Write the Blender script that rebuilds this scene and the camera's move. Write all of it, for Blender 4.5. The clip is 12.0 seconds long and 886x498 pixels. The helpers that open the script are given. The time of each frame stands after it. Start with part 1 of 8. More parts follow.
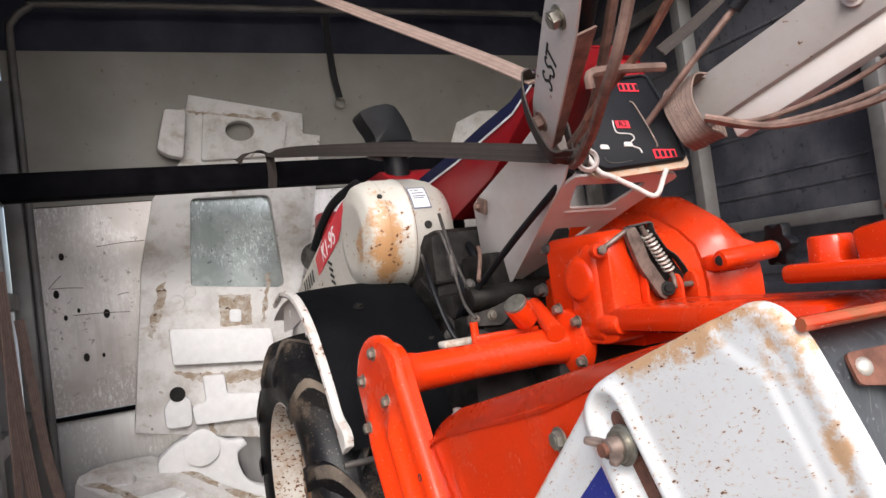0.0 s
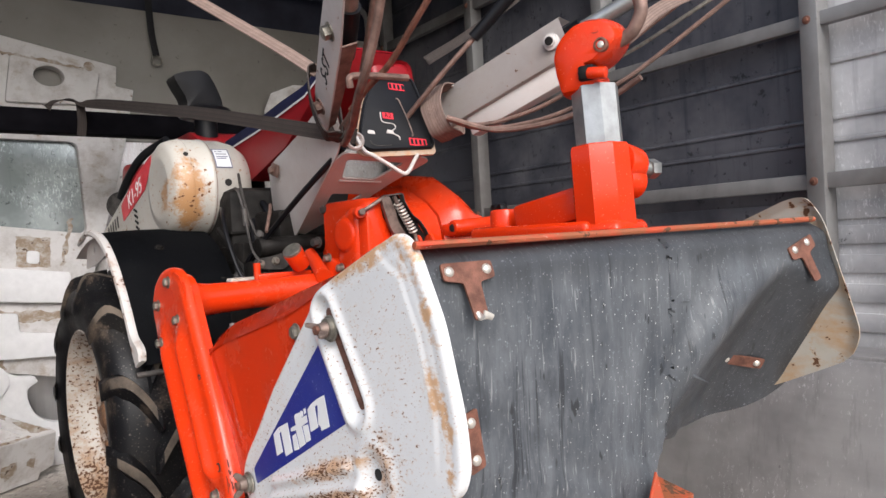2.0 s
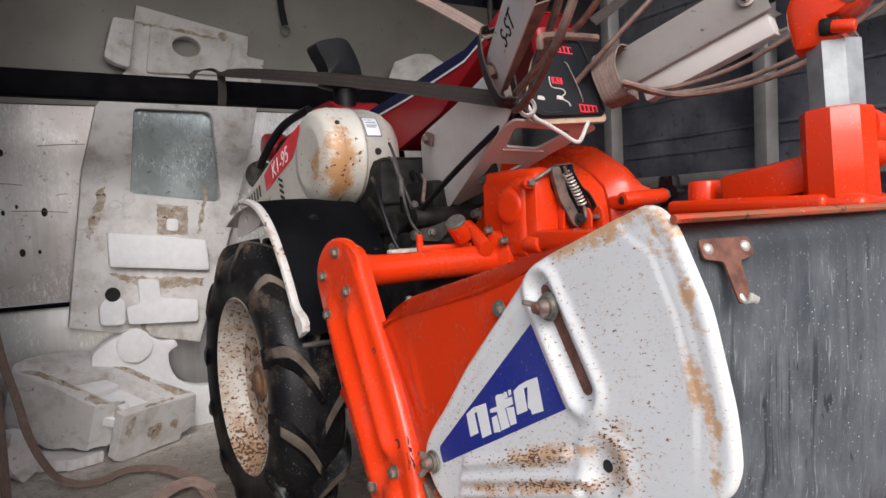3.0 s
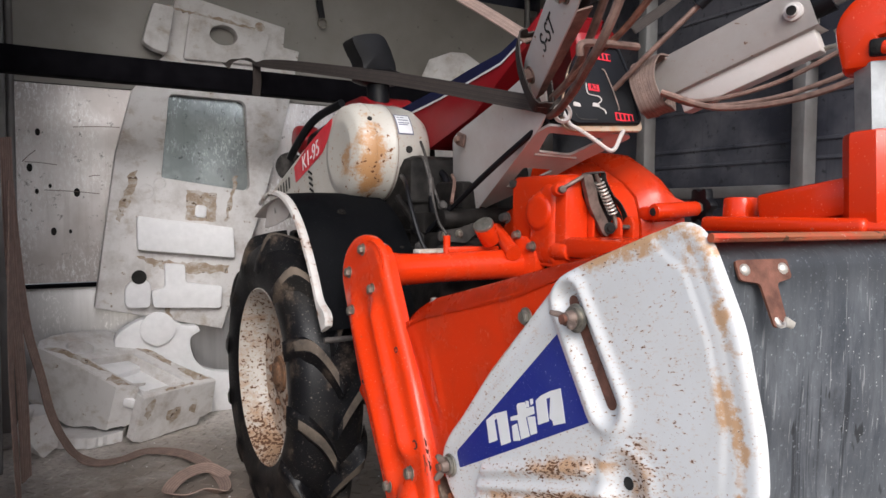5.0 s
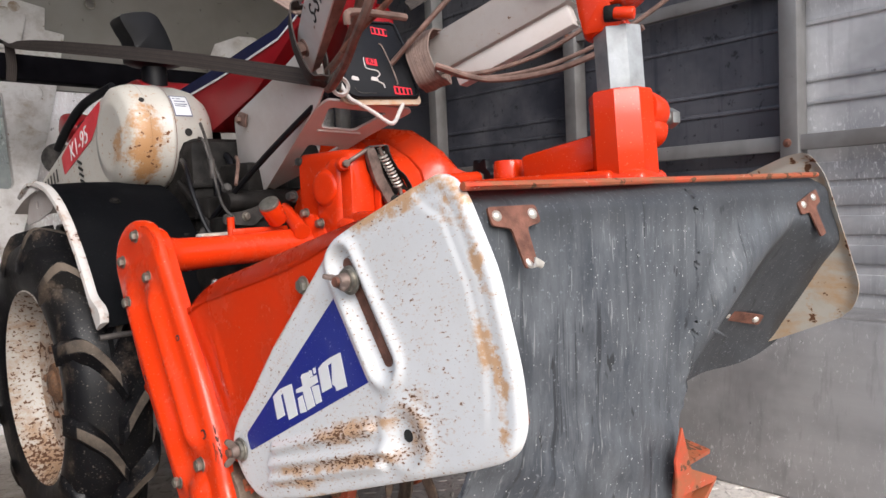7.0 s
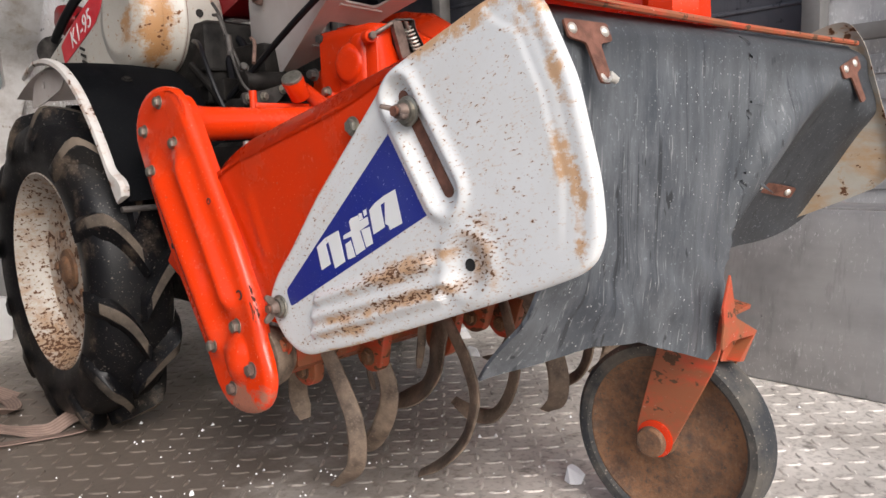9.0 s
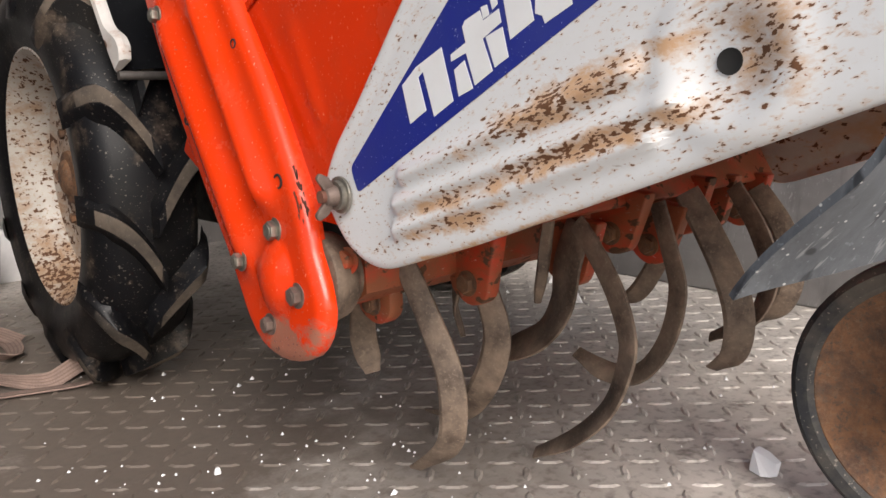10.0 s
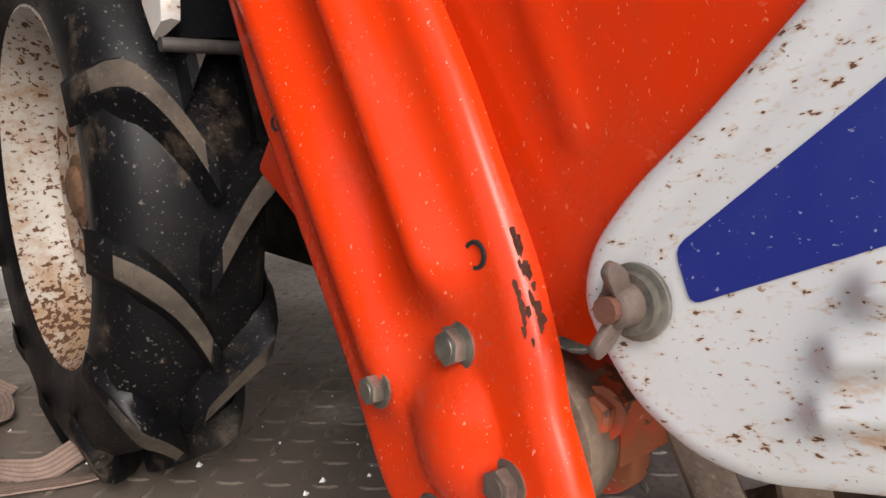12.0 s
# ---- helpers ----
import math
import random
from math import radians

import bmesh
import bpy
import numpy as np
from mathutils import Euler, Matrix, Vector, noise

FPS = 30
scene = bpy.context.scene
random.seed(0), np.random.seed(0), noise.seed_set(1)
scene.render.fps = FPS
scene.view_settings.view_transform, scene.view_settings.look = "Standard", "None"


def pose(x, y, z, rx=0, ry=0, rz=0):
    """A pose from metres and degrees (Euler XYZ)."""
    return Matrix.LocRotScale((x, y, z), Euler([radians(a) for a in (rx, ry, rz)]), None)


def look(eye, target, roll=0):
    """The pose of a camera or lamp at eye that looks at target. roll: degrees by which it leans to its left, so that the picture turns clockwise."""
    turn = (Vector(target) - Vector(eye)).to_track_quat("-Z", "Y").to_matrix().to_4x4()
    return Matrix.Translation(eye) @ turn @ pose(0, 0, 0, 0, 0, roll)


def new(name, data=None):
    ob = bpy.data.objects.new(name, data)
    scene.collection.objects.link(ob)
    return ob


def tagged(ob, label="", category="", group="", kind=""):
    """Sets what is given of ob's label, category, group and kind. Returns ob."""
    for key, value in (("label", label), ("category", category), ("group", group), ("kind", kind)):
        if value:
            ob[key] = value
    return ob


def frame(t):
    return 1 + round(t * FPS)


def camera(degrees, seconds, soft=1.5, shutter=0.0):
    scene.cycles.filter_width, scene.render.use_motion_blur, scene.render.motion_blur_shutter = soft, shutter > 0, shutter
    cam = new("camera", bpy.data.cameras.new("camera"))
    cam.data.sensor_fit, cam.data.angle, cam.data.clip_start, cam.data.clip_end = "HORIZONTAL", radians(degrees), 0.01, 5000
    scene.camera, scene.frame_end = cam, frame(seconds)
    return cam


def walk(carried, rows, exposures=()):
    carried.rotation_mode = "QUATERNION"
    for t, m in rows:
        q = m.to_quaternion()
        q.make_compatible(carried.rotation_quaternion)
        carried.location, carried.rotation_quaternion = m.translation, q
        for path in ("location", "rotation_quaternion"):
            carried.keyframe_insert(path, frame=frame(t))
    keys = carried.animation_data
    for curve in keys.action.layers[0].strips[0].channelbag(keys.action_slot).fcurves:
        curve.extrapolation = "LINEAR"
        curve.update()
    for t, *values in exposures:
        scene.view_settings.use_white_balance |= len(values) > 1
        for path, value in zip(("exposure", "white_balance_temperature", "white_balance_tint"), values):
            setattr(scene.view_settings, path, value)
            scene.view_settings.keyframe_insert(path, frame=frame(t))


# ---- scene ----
cam = camera(62.6, 12.0)
PATH = [
    (0, (0.192, 0.203, 0.771), (1.02, 2.022, 0.846), -7.4),
    (0.5, (0.021, 0.146, 0.754), (1.211, 1.753, 0.794), -6.1),
    (1, (-0.002, 0.058, 0.76), (1.311, 1.566, 0.781), -4.5),
    (1.5, (0.075, -0.079, 0.727), (1.382, 1.435, 0.722), -3.5),
    (2, (0.106, -0.107, 0.725), (1.344, 1.463, 0.687), -3.3),
    (2.5, (0.047, -0.031, 0.727), (1.167, 1.625, 0.659), -3.1),
    (3, (0.011, 0.041, 0.732), (1.056, 1.743, 0.631), -2.6),
    (3.5, (0.002, 0.068, 0.732), (1.014, 1.789, 0.611), -1.4),
    (5.5, (0.008, 0.043, 0.741), (1.003, 1.775, 0.638), 0.5),
    (6, (0.004, 0.031, 0.739), (1.037, 1.743, 0.704), -0.2),
    (6.5, (0.052, 0.009, 0.718), (1.34, 1.538, 0.647), -1.4),
    (6.7, (0.057, 0.013, 0.711), (1.42, 1.473, 0.606), -2.3),
    (8.3, (0.013, 0.054, 0.682), (1.425, 1.458, 0.496), -2.8),
    (8.5, (0.012, 0.052, 0.675), (1.428, 1.449, 0.466), -2.5),
    (9, (-0.013, 0.093, 0.578), (1.401, 1.479, 0.297), -2.1),
    (9.5, (0.062, 0.246, 0.465), (1.437, 1.657, 0.117), -2.2),
    (10, (0.183, 0.42, 0.431), (1.481, 1.894, 0.056), -2.3),
    (10.5, (0.239, 0.545, 0.426), (1.494, 2.049, 0.018), -2.5),
    (11, (0.264, 0.689, 0.443), (1.495, 2.209, 0.03), -1.8),
    (11.5, (0.291, 0.793, 0.428), (1.537, 2.3, 0.007), -0.9),
    (12, (0.295, 0.799, 0.44), (1.563, 2.298, 0.059), -0.3),
]
walk(cam, [(t, look(eye, target, roll)) for t, eye, target, roll in PATH],
     [(0.0, 0.98, 6250, 10), (0.6, 0.97, 6150, 10), (1.5, 0.85, 6200, 10), (2.3, 0.72, 6150, 10), (3.0, 0.58, 6150, 10), (5.5, 0.66, 6100, 10), (6.5, 0.8, 6150, 10), (8.5, 0.65, 6250, 10), (9.5, 0.66, 6450, 10), (10.5, 0.7, 6500, 10), (12.0, 0.72, 6500, 10)])

# ---- daylight: an overcast sky that reaches in through the open rear and the open side of the box ----
world = bpy.data.worlds.new("sky")
scene.world = world
world.use_nodes = True
wn, wl = world.node_tree.nodes, world.node_tree.links
sky = wn.new("ShaderNodeTexSky")
sky.sky_type, sky.sun_disc = "NISHITA", False
sky.sun_elevation, sky.sun_rotation = radians(37), radians(199)
sky.air_density, sky.dust_density = 1.0, 4.0
wn["Background"].inputs["Strength"].default_value = 0.15
haze = wn.new("ShaderNodeHueSaturation")
haze.inputs["Saturation"].default_value = 0.7
wl.new(sky.outputs["Color"], haze.inputs["Color"])
wl.new(haze.outputs["Color"], wn["Background"].inputs["Color"])

sun_data = bpy.data.lights.new("sun", "SUN")
sun_data.energy, sun_data.angle, sun_data.color = 1.3, radians(30), (1.0, 0.97, 0.94)
sun = new("sun", sun_data)
sun.matrix_world = look((-1.3, -4.6, 4.5), (0.95, 1.0, 0.3))


# ---- materials ----
def mat(name):
    m = bpy.data.materials.new(name)
    m.use_nodes = True
    return m, m.node_tree.nodes, m.node_tree.links, m.node_tree.nodes["Principled BSDF"]


def coords(n, l, scale=(1, 1, 1)):
    tc, mp = n.new("ShaderNodeTexCoord"), n.new("ShaderNodeMapping")
    mp.inputs["Scale"].default_value = scale
    l.new(tc.outputs["Object"], mp.inputs["Vector"])
    return mp.outputs["Vector"]


def noise_tex(n, l, vec, scale, detail=4.0, rough=0.55, distortion=0.0):
    t = n.new("ShaderNodeTexNoise")
    t.inputs["Scale"].default_value, t.inputs["Detail"].default_value = scale, detail
    t.inputs["Roughness"].default_value, t.inputs["Distortion"].default_value = rough, distortion
    l.new(vec, t.inputs["Vector"])
    return t.outputs["Fac"]


def ramp(n, l, fac, stops):
    r = n.new("ShaderNodeValToRGB")
    e = r.color_ramp.elements
    while len(e) < len(stops):
        e.new(0.5)
    for k, (p, c) in enumerate(stops):
        e[k].position = p
        e[k].color = (c, c, c, 1) if isinstance(c, (int, float)) else (*c, 1)
    l.new(fac, r.inputs["Fac"])
    return r.outputs["Color"]


def mix(n, l, fac, a, b):
    m = n.new("ShaderNodeMix")
    m.data_type = "RGBA"
    for k, v in ((0, fac), (6, a), (7, b)):
        if isinstance(v, (int, float)):
            m.inputs[k].default_value = v
        elif isinstance(v, tuple):
            m.inputs[k].default_value = (*v, 1)
        else:
            l.new(v, m.inputs[k])
    return m.outputs[2]


def math_node(n, l, op, a, b=0.0):
    m = n.new("ShaderNodeMath")
    m.operation, m.use_clamp = op, op in ("MULTIPLY", "ADD", "SUBTRACT")
    for k, v in ((0, a), (1, b)):
        if isinstance(v, (int, float)):
            m.inputs[k].default_value = v
        else:
            l.new(v, m.inputs[k])
    return m.outputs[0]


def bump(n, l, bsdf, fac, strength=0.3, distance=0.002):
    b = n.new("ShaderNodeBump")
    b.inputs["Strength"].default_value, b.inputs["Distance"].default_value = strength, distance
    l.new(fac, b.inputs["Height"])
    l.new(b.outputs["Normal"], bsdf.inputs["Normal"])


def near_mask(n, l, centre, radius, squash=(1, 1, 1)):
    """1 near a centre (object coordinates), falling to 0 at the radius."""
    g = n.new("ShaderNodeVectorMath")
    g.operation = "DISTANCE"
    v = coords(n, l, squash)
    g.inputs[1].default_value = tuple(c * s for c, s in zip(centre, squash))
    l.new(v, g.inputs[0])
    mr = n.new("ShaderNodeMapRange")
    mr.inputs[1].default_value, mr.inputs[2].default_value = 0.0, radius
    mr.inputs[3].default_value, mr.inputs[4].default_value = 1.0, 0.0
    l.new(g.outputs["Value"], mr.inputs[0])
    return mr.outputs[0]


def band_mask(n, l, centre, direction, long, wide):
    """1 along a line through a centre (object coordinates, seen along x), falling to 0 at its long and wide reach."""
    v = coords(n, l)
    d = Vector((0, *direction)).normalized()
    w = Vector((0, -d.z, d.y))
    out = []
    for way, reach in ((d, long), (w, wide)):
        g = n.new("ShaderNodeVectorMath")
        g.operation = "DOT_PRODUCT"
        g.inputs[1].default_value = way
        l.new(v, g.inputs[0])
        s = n.new("ShaderNodeMath")
        s.operation, s.inputs[1].default_value = "SUBTRACT", Vector(centre).dot(way)
        l.new(g.outputs["Value"], s.inputs[0])
        q = n.new("ShaderNodeMath")
        q.operation, q.inputs[1].default_value = "DIVIDE", reach
        l.new(s.outputs[0], q.inputs[0])
        out.append(q.outputs[0])
    c = n.new("ShaderNodeCombineXYZ")
    l.new(out[0], c.inputs[0])
    l.new(out[1], c.inputs[1])
    g = n.new("ShaderNodeVectorMath")
    g.operation = "LENGTH"
    l.new(c.outputs[0], g.inputs[0])
    mr = n.new("ShaderNodeMapRange")
    mr.inputs[1].default_value, mr.inputs[2].default_value = 0.3, 1.0
    mr.inputs[3].default_value, mr.inputs[4].default_value = 1.0, 0.0
    l.new(g.outputs["Value"], mr.inputs[0])
    return mr.outputs[0]


def plain(name, colour, rough=0.5, metal=0.0, vary=0.25, scale=18.0, relief=0.15, gloss=0.5):
    m, n, l, b = mat(name)
    v = coords(n, l)
    f = noise_tex(n, l, v, scale, 6)
    f2 = noise_tex(n, l, v, scale * 9, 3)
    dark = tuple(c * (1 - vary) for c in colour)
    light = tuple(min(1, c * (1 + vary * 0.6)) for c in colour)
    c1 = mix(n, l, ramp(n, l, f, ((0.3, 0.0), (0.7, 1.0))), dark, light)
    c2 = mix(n, l, ramp(n, l, f2, ((0.55, 0.0), (0.75, 0.25))), c1, dark)
    l.new(c2, b.inputs["Base Color"])
    l.new(ramp(n, l, f, ((0.2, min(1, rough * 1.25)), (0.8, rough * 0.8))), b.inputs["Roughness"])
    b.inputs["Metallic"].default_value = metal
    b.inputs["Specular IOR Level"].default_value = gloss
    bump(n, l, b, f2, relief, 0.001)
    return m


def painted(name, colour, rough, fleck_at=0.7, fleck_scale=120.0, rust=(0.14, 0.055, 0.02), stain=(0.5, 0.27, 0.09), stain_at=0.72, stain_scale=20.0, lift=0.16, dirt=(0.12, 0.09, 0.06), dirt_amount=0.25, chips=0.68, chip_colour=(0.75, 0.68, 0.62), masks=(), stain_masks=(), relief=0.25, gloss=0.5, specks=0.0, chip_scale=(90, 90, 260), along=None, halo_reach=0.06):
    """Old paint: tone drift, fine chips, a dirt film, small rust flecks and soft rust stains, thicker inside the given spots."""
    m, n, l, b = mat(name)
    v = coords(n, l)
    broad = noise_tex(n, l, v, 5.0, 4)
    fine = noise_tex(n, l, v, 260.0, 3)
    c = mix(n, l, broad, tuple(x * 0.86 for x in colour), tuple(min(1, x * 1.06) for x in colour))
    film = math_node(n, l, "MULTIPLY", ramp(n, l, noise_tex(n, l, v, 9.0, 8, 0.7), ((0.45, 0.0), (0.8, 1.0))), dirt_amount)
    c = mix(n, l, film, c, dirt)
    sv = coords(n, l, chip_scale)
    scr = ramp(n, l, noise_tex(n, l, sv, 1.0, 2), ((chips, 0.0), (chips + 0.04, 0.55)))
    c = mix(n, l, scr, c, chip_colour)
    if along:
        tc, turned = n.new("ShaderNodeTexCoord"), n.new("ShaderNodeMapping")
        turned.vector_type = "TEXTURE"
        turned.inputs["Rotation"].default_value = (math.atan2(along[1], along[0]), 0, 0)
        turned.inputs["Scale"].default_value = (1, 2.0, 0.9)
        l.new(tc.outputs["Object"], turned.inputs["Vector"])
        flecks = noise_tex(n, l, turned.outputs["Vector"], fleck_scale, 3, 0.5)
    else:
        flecks = noise_tex(n, l, coords(n, l, (1, 0.8, 1.25)), fleck_scale, 3, 0.55, 0.2)
    flecks = math_node(n, l, "ADD", flecks, math_node(n, l, "MULTIPLY", ramp(n, l, noise_tex(n, l, v, 7.0, 3), ((0.4, 0.0), (0.7, 1.0))), lift * 0.35))
    soft = noise_tex(n, l, coords(n, l, (1, 0.7, 1.3)), stain_scale, 8, 0.68, 0.3)
    if masks:
        total = None
        for mk in masks:
            one = band_mask(n, l, *mk) if len(mk) == 4 else near_mask(n, l, *mk)
            total = one if total is None else math_node(n, l, "MAXIMUM", total, one)
        patchy = math_node(n, l, "MULTIPLY", total, ramp(n, l, noise_tex(n, l, v, 16.0, 4), ((0.3, 0.25), (0.65, 1.0))))
        flecks = math_node(n, l, "ADD", flecks, math_node(n, l, "MULTIPLY", patchy, lift))
        soft = math_node(n, l, "ADD", soft, math_node(n, l, "MULTIPLY", total, lift * 1.6))
    for mk in stain_masks:
        one = band_mask(n, l, *mk) if len(mk) == 4 else near_mask(n, l, *mk)
        one = math_node(n, l, "MULTIPLY", one, ramp(n, l, noise_tex(n, l, v, 85.0, 7, 0.72), ((0.34, 0.4), (0.6, 1.35))))
        soft = math_node(n, l, "ADD", soft, math_node(n, l, "MULTIPLY", one, 0.31))
    c = mix(n, l, ramp(n, l, soft, ((stain_at - 0.08, 0.0), (stain_at + 0.1, 0.8))), c, stain)
    if specks:
        tiny = noise_tex(n, l, coords(n, l, (1, 0.8, 1.2)), 330, 2)
        c = mix(n, l, ramp(n, l, tiny, ((specks, 0.0), (specks + 0.04, 0.85))), c, tuple(1.4 * x for x in rust))
    rmask = ramp(n, l, flecks, ((fleck_at, 0.0), (fleck_at + 0.035, 1.0)))
    halo = ramp(n, l, flecks, ((fleck_at - halo_reach, 0.0), (fleck_at, 0.6)))
    c = mix(n, l, halo, c, tuple(0.35 * x + 0.65 * y for x, y in zip(colour, stain)))
    rc = mix(n, l, fine, rust, tuple(x * 0.35 for x in rust))
    c = mix(n, l, rmask, c, rc)
    l.new(c, b.inputs["Base Color"])
    l.new(mix(n, l, math_node(n, l, "MAXIMUM", rmask, film), (rough,) * 3, (0.85,) * 3), b.inputs["Roughness"])
    b.inputs["Specular IOR Level"].default_value = gloss
    h = math_node(n, l, "ADD", math_node(n, l, "MULTIPLY", rmask, 0.4), math_node(n, l, "MULTIPLY", fine, 0.25))
    bump(n, l, b, h, relief, 0.001)
    return m


ORANGE = painted("orange_paint", (0.6, 0.032, 0.003), 0.17, gloss=0.36, chip_scale=(420, 420, 300), fleck_at=0.79, fleck_scale=90, rust=(0.1, 0.05, 0.04), stain=(0.75, 0.14, 0.06), stain_at=0.78, stain_scale=40, dirt=(0.3, 0.05, 0.02), dirt_amount=0.5, chips=0.685, chip_colour=(0.75, 0.25, 0.14))
ORANGE_CASE = painted("scuffed_orange_case_paint", (0.64, 0.035, 0.003), 0.18, gloss=0.32, chip_scale=(420, 420, 260), fleck_at=0.75, fleck_scale=230, rust=(0.16, 0.06, 0.04), stain=(0.2, 0.13, 0.09), stain_at=0.8, stain_scale=30, lift=0.2, dirt=(0.3, 0.05, 0.02), dirt_amount=0.45, chips=0.685, chip_colour=(0.8, 0.3, 0.2), masks=(((0.53, 1.055, 0.192), 0.075), ((0.53, 1.0, 0.235), 0.03)), stain_masks=(((0.53, 1.04, 0.165), 0.1, (0.3, 1, 1)), ((0.53, 1.04, 0.165), 0.09, (0.3, 1, 1))))
ORANGE_WORN = painted("worn_orange_paint", (0.5, 0.045, 0.013), 0.5, fleck_at=0.62, fleck_scale=45, rust=(0.13, 0.065, 0.033), stain=(0.2, 0.085, 0.035), stain_at=0.44, stain_scale=14, dirt_amount=0.5)
WHITE_COVER = painted("rusty_white_enamel", (0.62, 0.62, 0.62), 0.28, specks=0.685, along=(-1, 0.29), halo_reach=0.1, fleck_at=0.705, fleck_scale=310, rust=(0.17, 0.07, 0.026), stain=(0.46, 0.23, 0.07), stain_at=0.735, stain_scale=42, lift=0.195, dirt=(0.42, 0.37, 0.3), dirt_amount=0.25, chips=0.74, chip_colour=(0.25, 0.18, 0.13),
                      masks=(((0.553, 0.59, 0.465), 0.06), ((0.553, 0.71, 0.437), (-1, 0.34), 0.17, 0.02), ((0.553, 0.7, 0.405), (-1, 0.3), 0.15, 0.013), ((0.553, 0.8, 0.372), (-1, 0.3), 0.13, 0.013), ((0.553, 0.83, 0.345), (-1, 0.3), 0.12, 0.012)),
                      stain_masks=(((0.553, 0.61, 0.7), (-1, 0.35), 0.11, 0.017), ((0.553, 0.5, 0.655), (0.35, 1), 0.07, 0.014), ((0.553, 0.487, 0.56), (0.3, 1), 0.05, 0.02), ((0.553, 0.535, 0.7), 0.035), ((0.56, 0.69, 0.368), (-1, 0.33), 0.4, 0.008), ((0.56, 0.86, 0.535), (-1, 0.98), 0.22, 0.007), ((0.56, 0.63, 0.703), (-1, 0.36), 0.16, 0.012), ((0.56, 0.47, 0.5), (0.05, 1), 0.08, 0.012)))
WHITE_INNER = painted("rust_blotched_white_inside", (0.42, 0.385, 0.33), 0.5, fleck_at=0.64, fleck_scale=60, stain=(0.4, 0.22, 0.08), stain_at=0.55, stain_scale=12, dirt=(0.2, 0.18, 0.13), dirt_amount=0.6, chips=0.8)
WHITE_TANK = painted("rust_streaked_cream_enamel", (0.45, 0.43, 0.39), 0.4, specks=0.69, fleck_at=0.7, fleck_scale=75, rust=(0.17, 0.06, 0.015), stain=(0.36, 0.15, 0.018), stain_at=0.7, stain_scale=34, lift=0.16, dirt=(0.42, 0.35, 0.27), dirt_amount=0.3, chips=0.78,
                     masks=(((0.725, 1.63, 0.84), 0.13, (2.2, 1, 0.8)), ((0.665, 1.72, 0.84), 0.05)), stain_masks=(((0.715, 1.632, 0.845), 0.12, (2.6, 1, 0.8)), ((0.672, 1.7, 0.87), 0.05)))
WHITE_RIM = painted("rust_spotted_white_rim", (0.44, 0.41, 0.375), 0.45, fleck_at=0.6, fleck_scale=120, lift=0.2, rust=(0.12, 0.05, 0.02), stain=(0.27, 0.14, 0.055), stain_at=0.58, stain_scale=22, dirt_amount=0.45, chips=0.75, chip_colour=(0.2, 0.12, 0.07), masks=(((0.56, 1.74, 0.2), 0.2),))
WHITE_FRAME = painted("aged_white_frame_paint", (0.53, 0.49, 0.465), 0.4, fleck_at=0.74, fleck_scale=70, rust=(0.2, 0.09, 0.045), stain=(0.4, 0.25, 0.16), stain_at=0.73, stain_scale=18, dirt=(0.35, 0.25, 0.2), dirt_amount=0.4, chips=0.76)
RUSTY_DISC_PAINT = painted("rust_eaten_cream_paint", (0.4, 0.36, 0.32), 0.5, fleck_at=0.56, fleck_scale=60, lift=0.2, rust=(0.11, 0.045, 0.02), stain=(0.24, 0.12, 0.05), stain_at=0.52, stain_scale=18, dirt_amount=0.5, chips=0.8)
WHITE_LIP = painted("chipped_white_lip_paint", (0.5, 0.48, 0.46), 0.42, fleck_at=0.64, fleck_scale=48, rust=(0.13, 0.055, 0.03), stain=(0.3, 0.16, 0.09), stain_at=0.62, stain_scale=22, dirt=(0.3, 0.22, 0.18), dirt_amount=0.4, chips=0.76)
RUST_CREAM = painted("rust_stained_cream_paint", (0.42, 0.33, 0.25), 0.45, fleck_at=0.66, fleck_scale=80, rust=(0.16, 0.06, 0.03), stain=(0.4, 0.2, 0.1), stain_at=0.5, stain_scale=30, dirt=(0.3, 0.2, 0.15), dirt_amount=0.5, chips=0.76)
RED = painted("red_hood_paint", (0.24, 0.006, 0.011), 0.35, gloss=0.35, fleck_at=0.9, stain_at=0.95, dirt=(0.15, 0.05, 0.04), dirt_amount=0.3, chips=0.75, chip_colour=(0.6, 0.3, 0.28))
NAVY = plain("navy_decal", (0.008, 0.01, 0.045), 0.35, vary=0.3)
BLUE = painted("blue_decal", (0.01, 0.02, 0.2), 0.35, fleck_at=0.95, stain_at=0.95, dirt=(0.05, 0.06, 0.2), dirt_amount=0.4, chip_scale=(330, 330, 420), chips=0.68, chip_colour=(0.5, 0.52, 0.62))
LETTER = painted("white_decal_letter", (0.68, 0.68, 0.68), 0.4, fleck_at=0.78, fleck_scale=120, stain_at=0.8, dirt=(0.5, 0.45, 0.4), dirt_amount=0.3, chips=0.74, chip_colour=(0.3, 0.25, 0.2))
RED_TAG = plain("red_tag", (0.6, 0.015, 0.03), 0.4, vary=0.15)
BLACK = plain("black_plastic", (0.007, 0.007, 0.0085), 0.4, vary=0.4, relief=0.1, gloss=0.2)
DARK_METAL = plain("oily_dark_metal", (0.014, 0.0125, 0.0115), 0.6, 0.15, gloss=0.18, vary=0.75, scale=34, relief=0.8)
GREY_METAL = plain("dusty_grey_alloy", (0.06, 0.054, 0.05), 0.6, 0.3, vary=0.8, scale=30, relief=0.4)
ZINC = plain("zinc_bolt", (0.3, 0.28, 0.24), 0.4, 0.8, vary=0.5, scale=70)
CHROME = plain("worn_bright_steel", (0.4, 0.4, 0.385), 0.4, 0.85, vary=0.3, scale=25, relief=0.2)
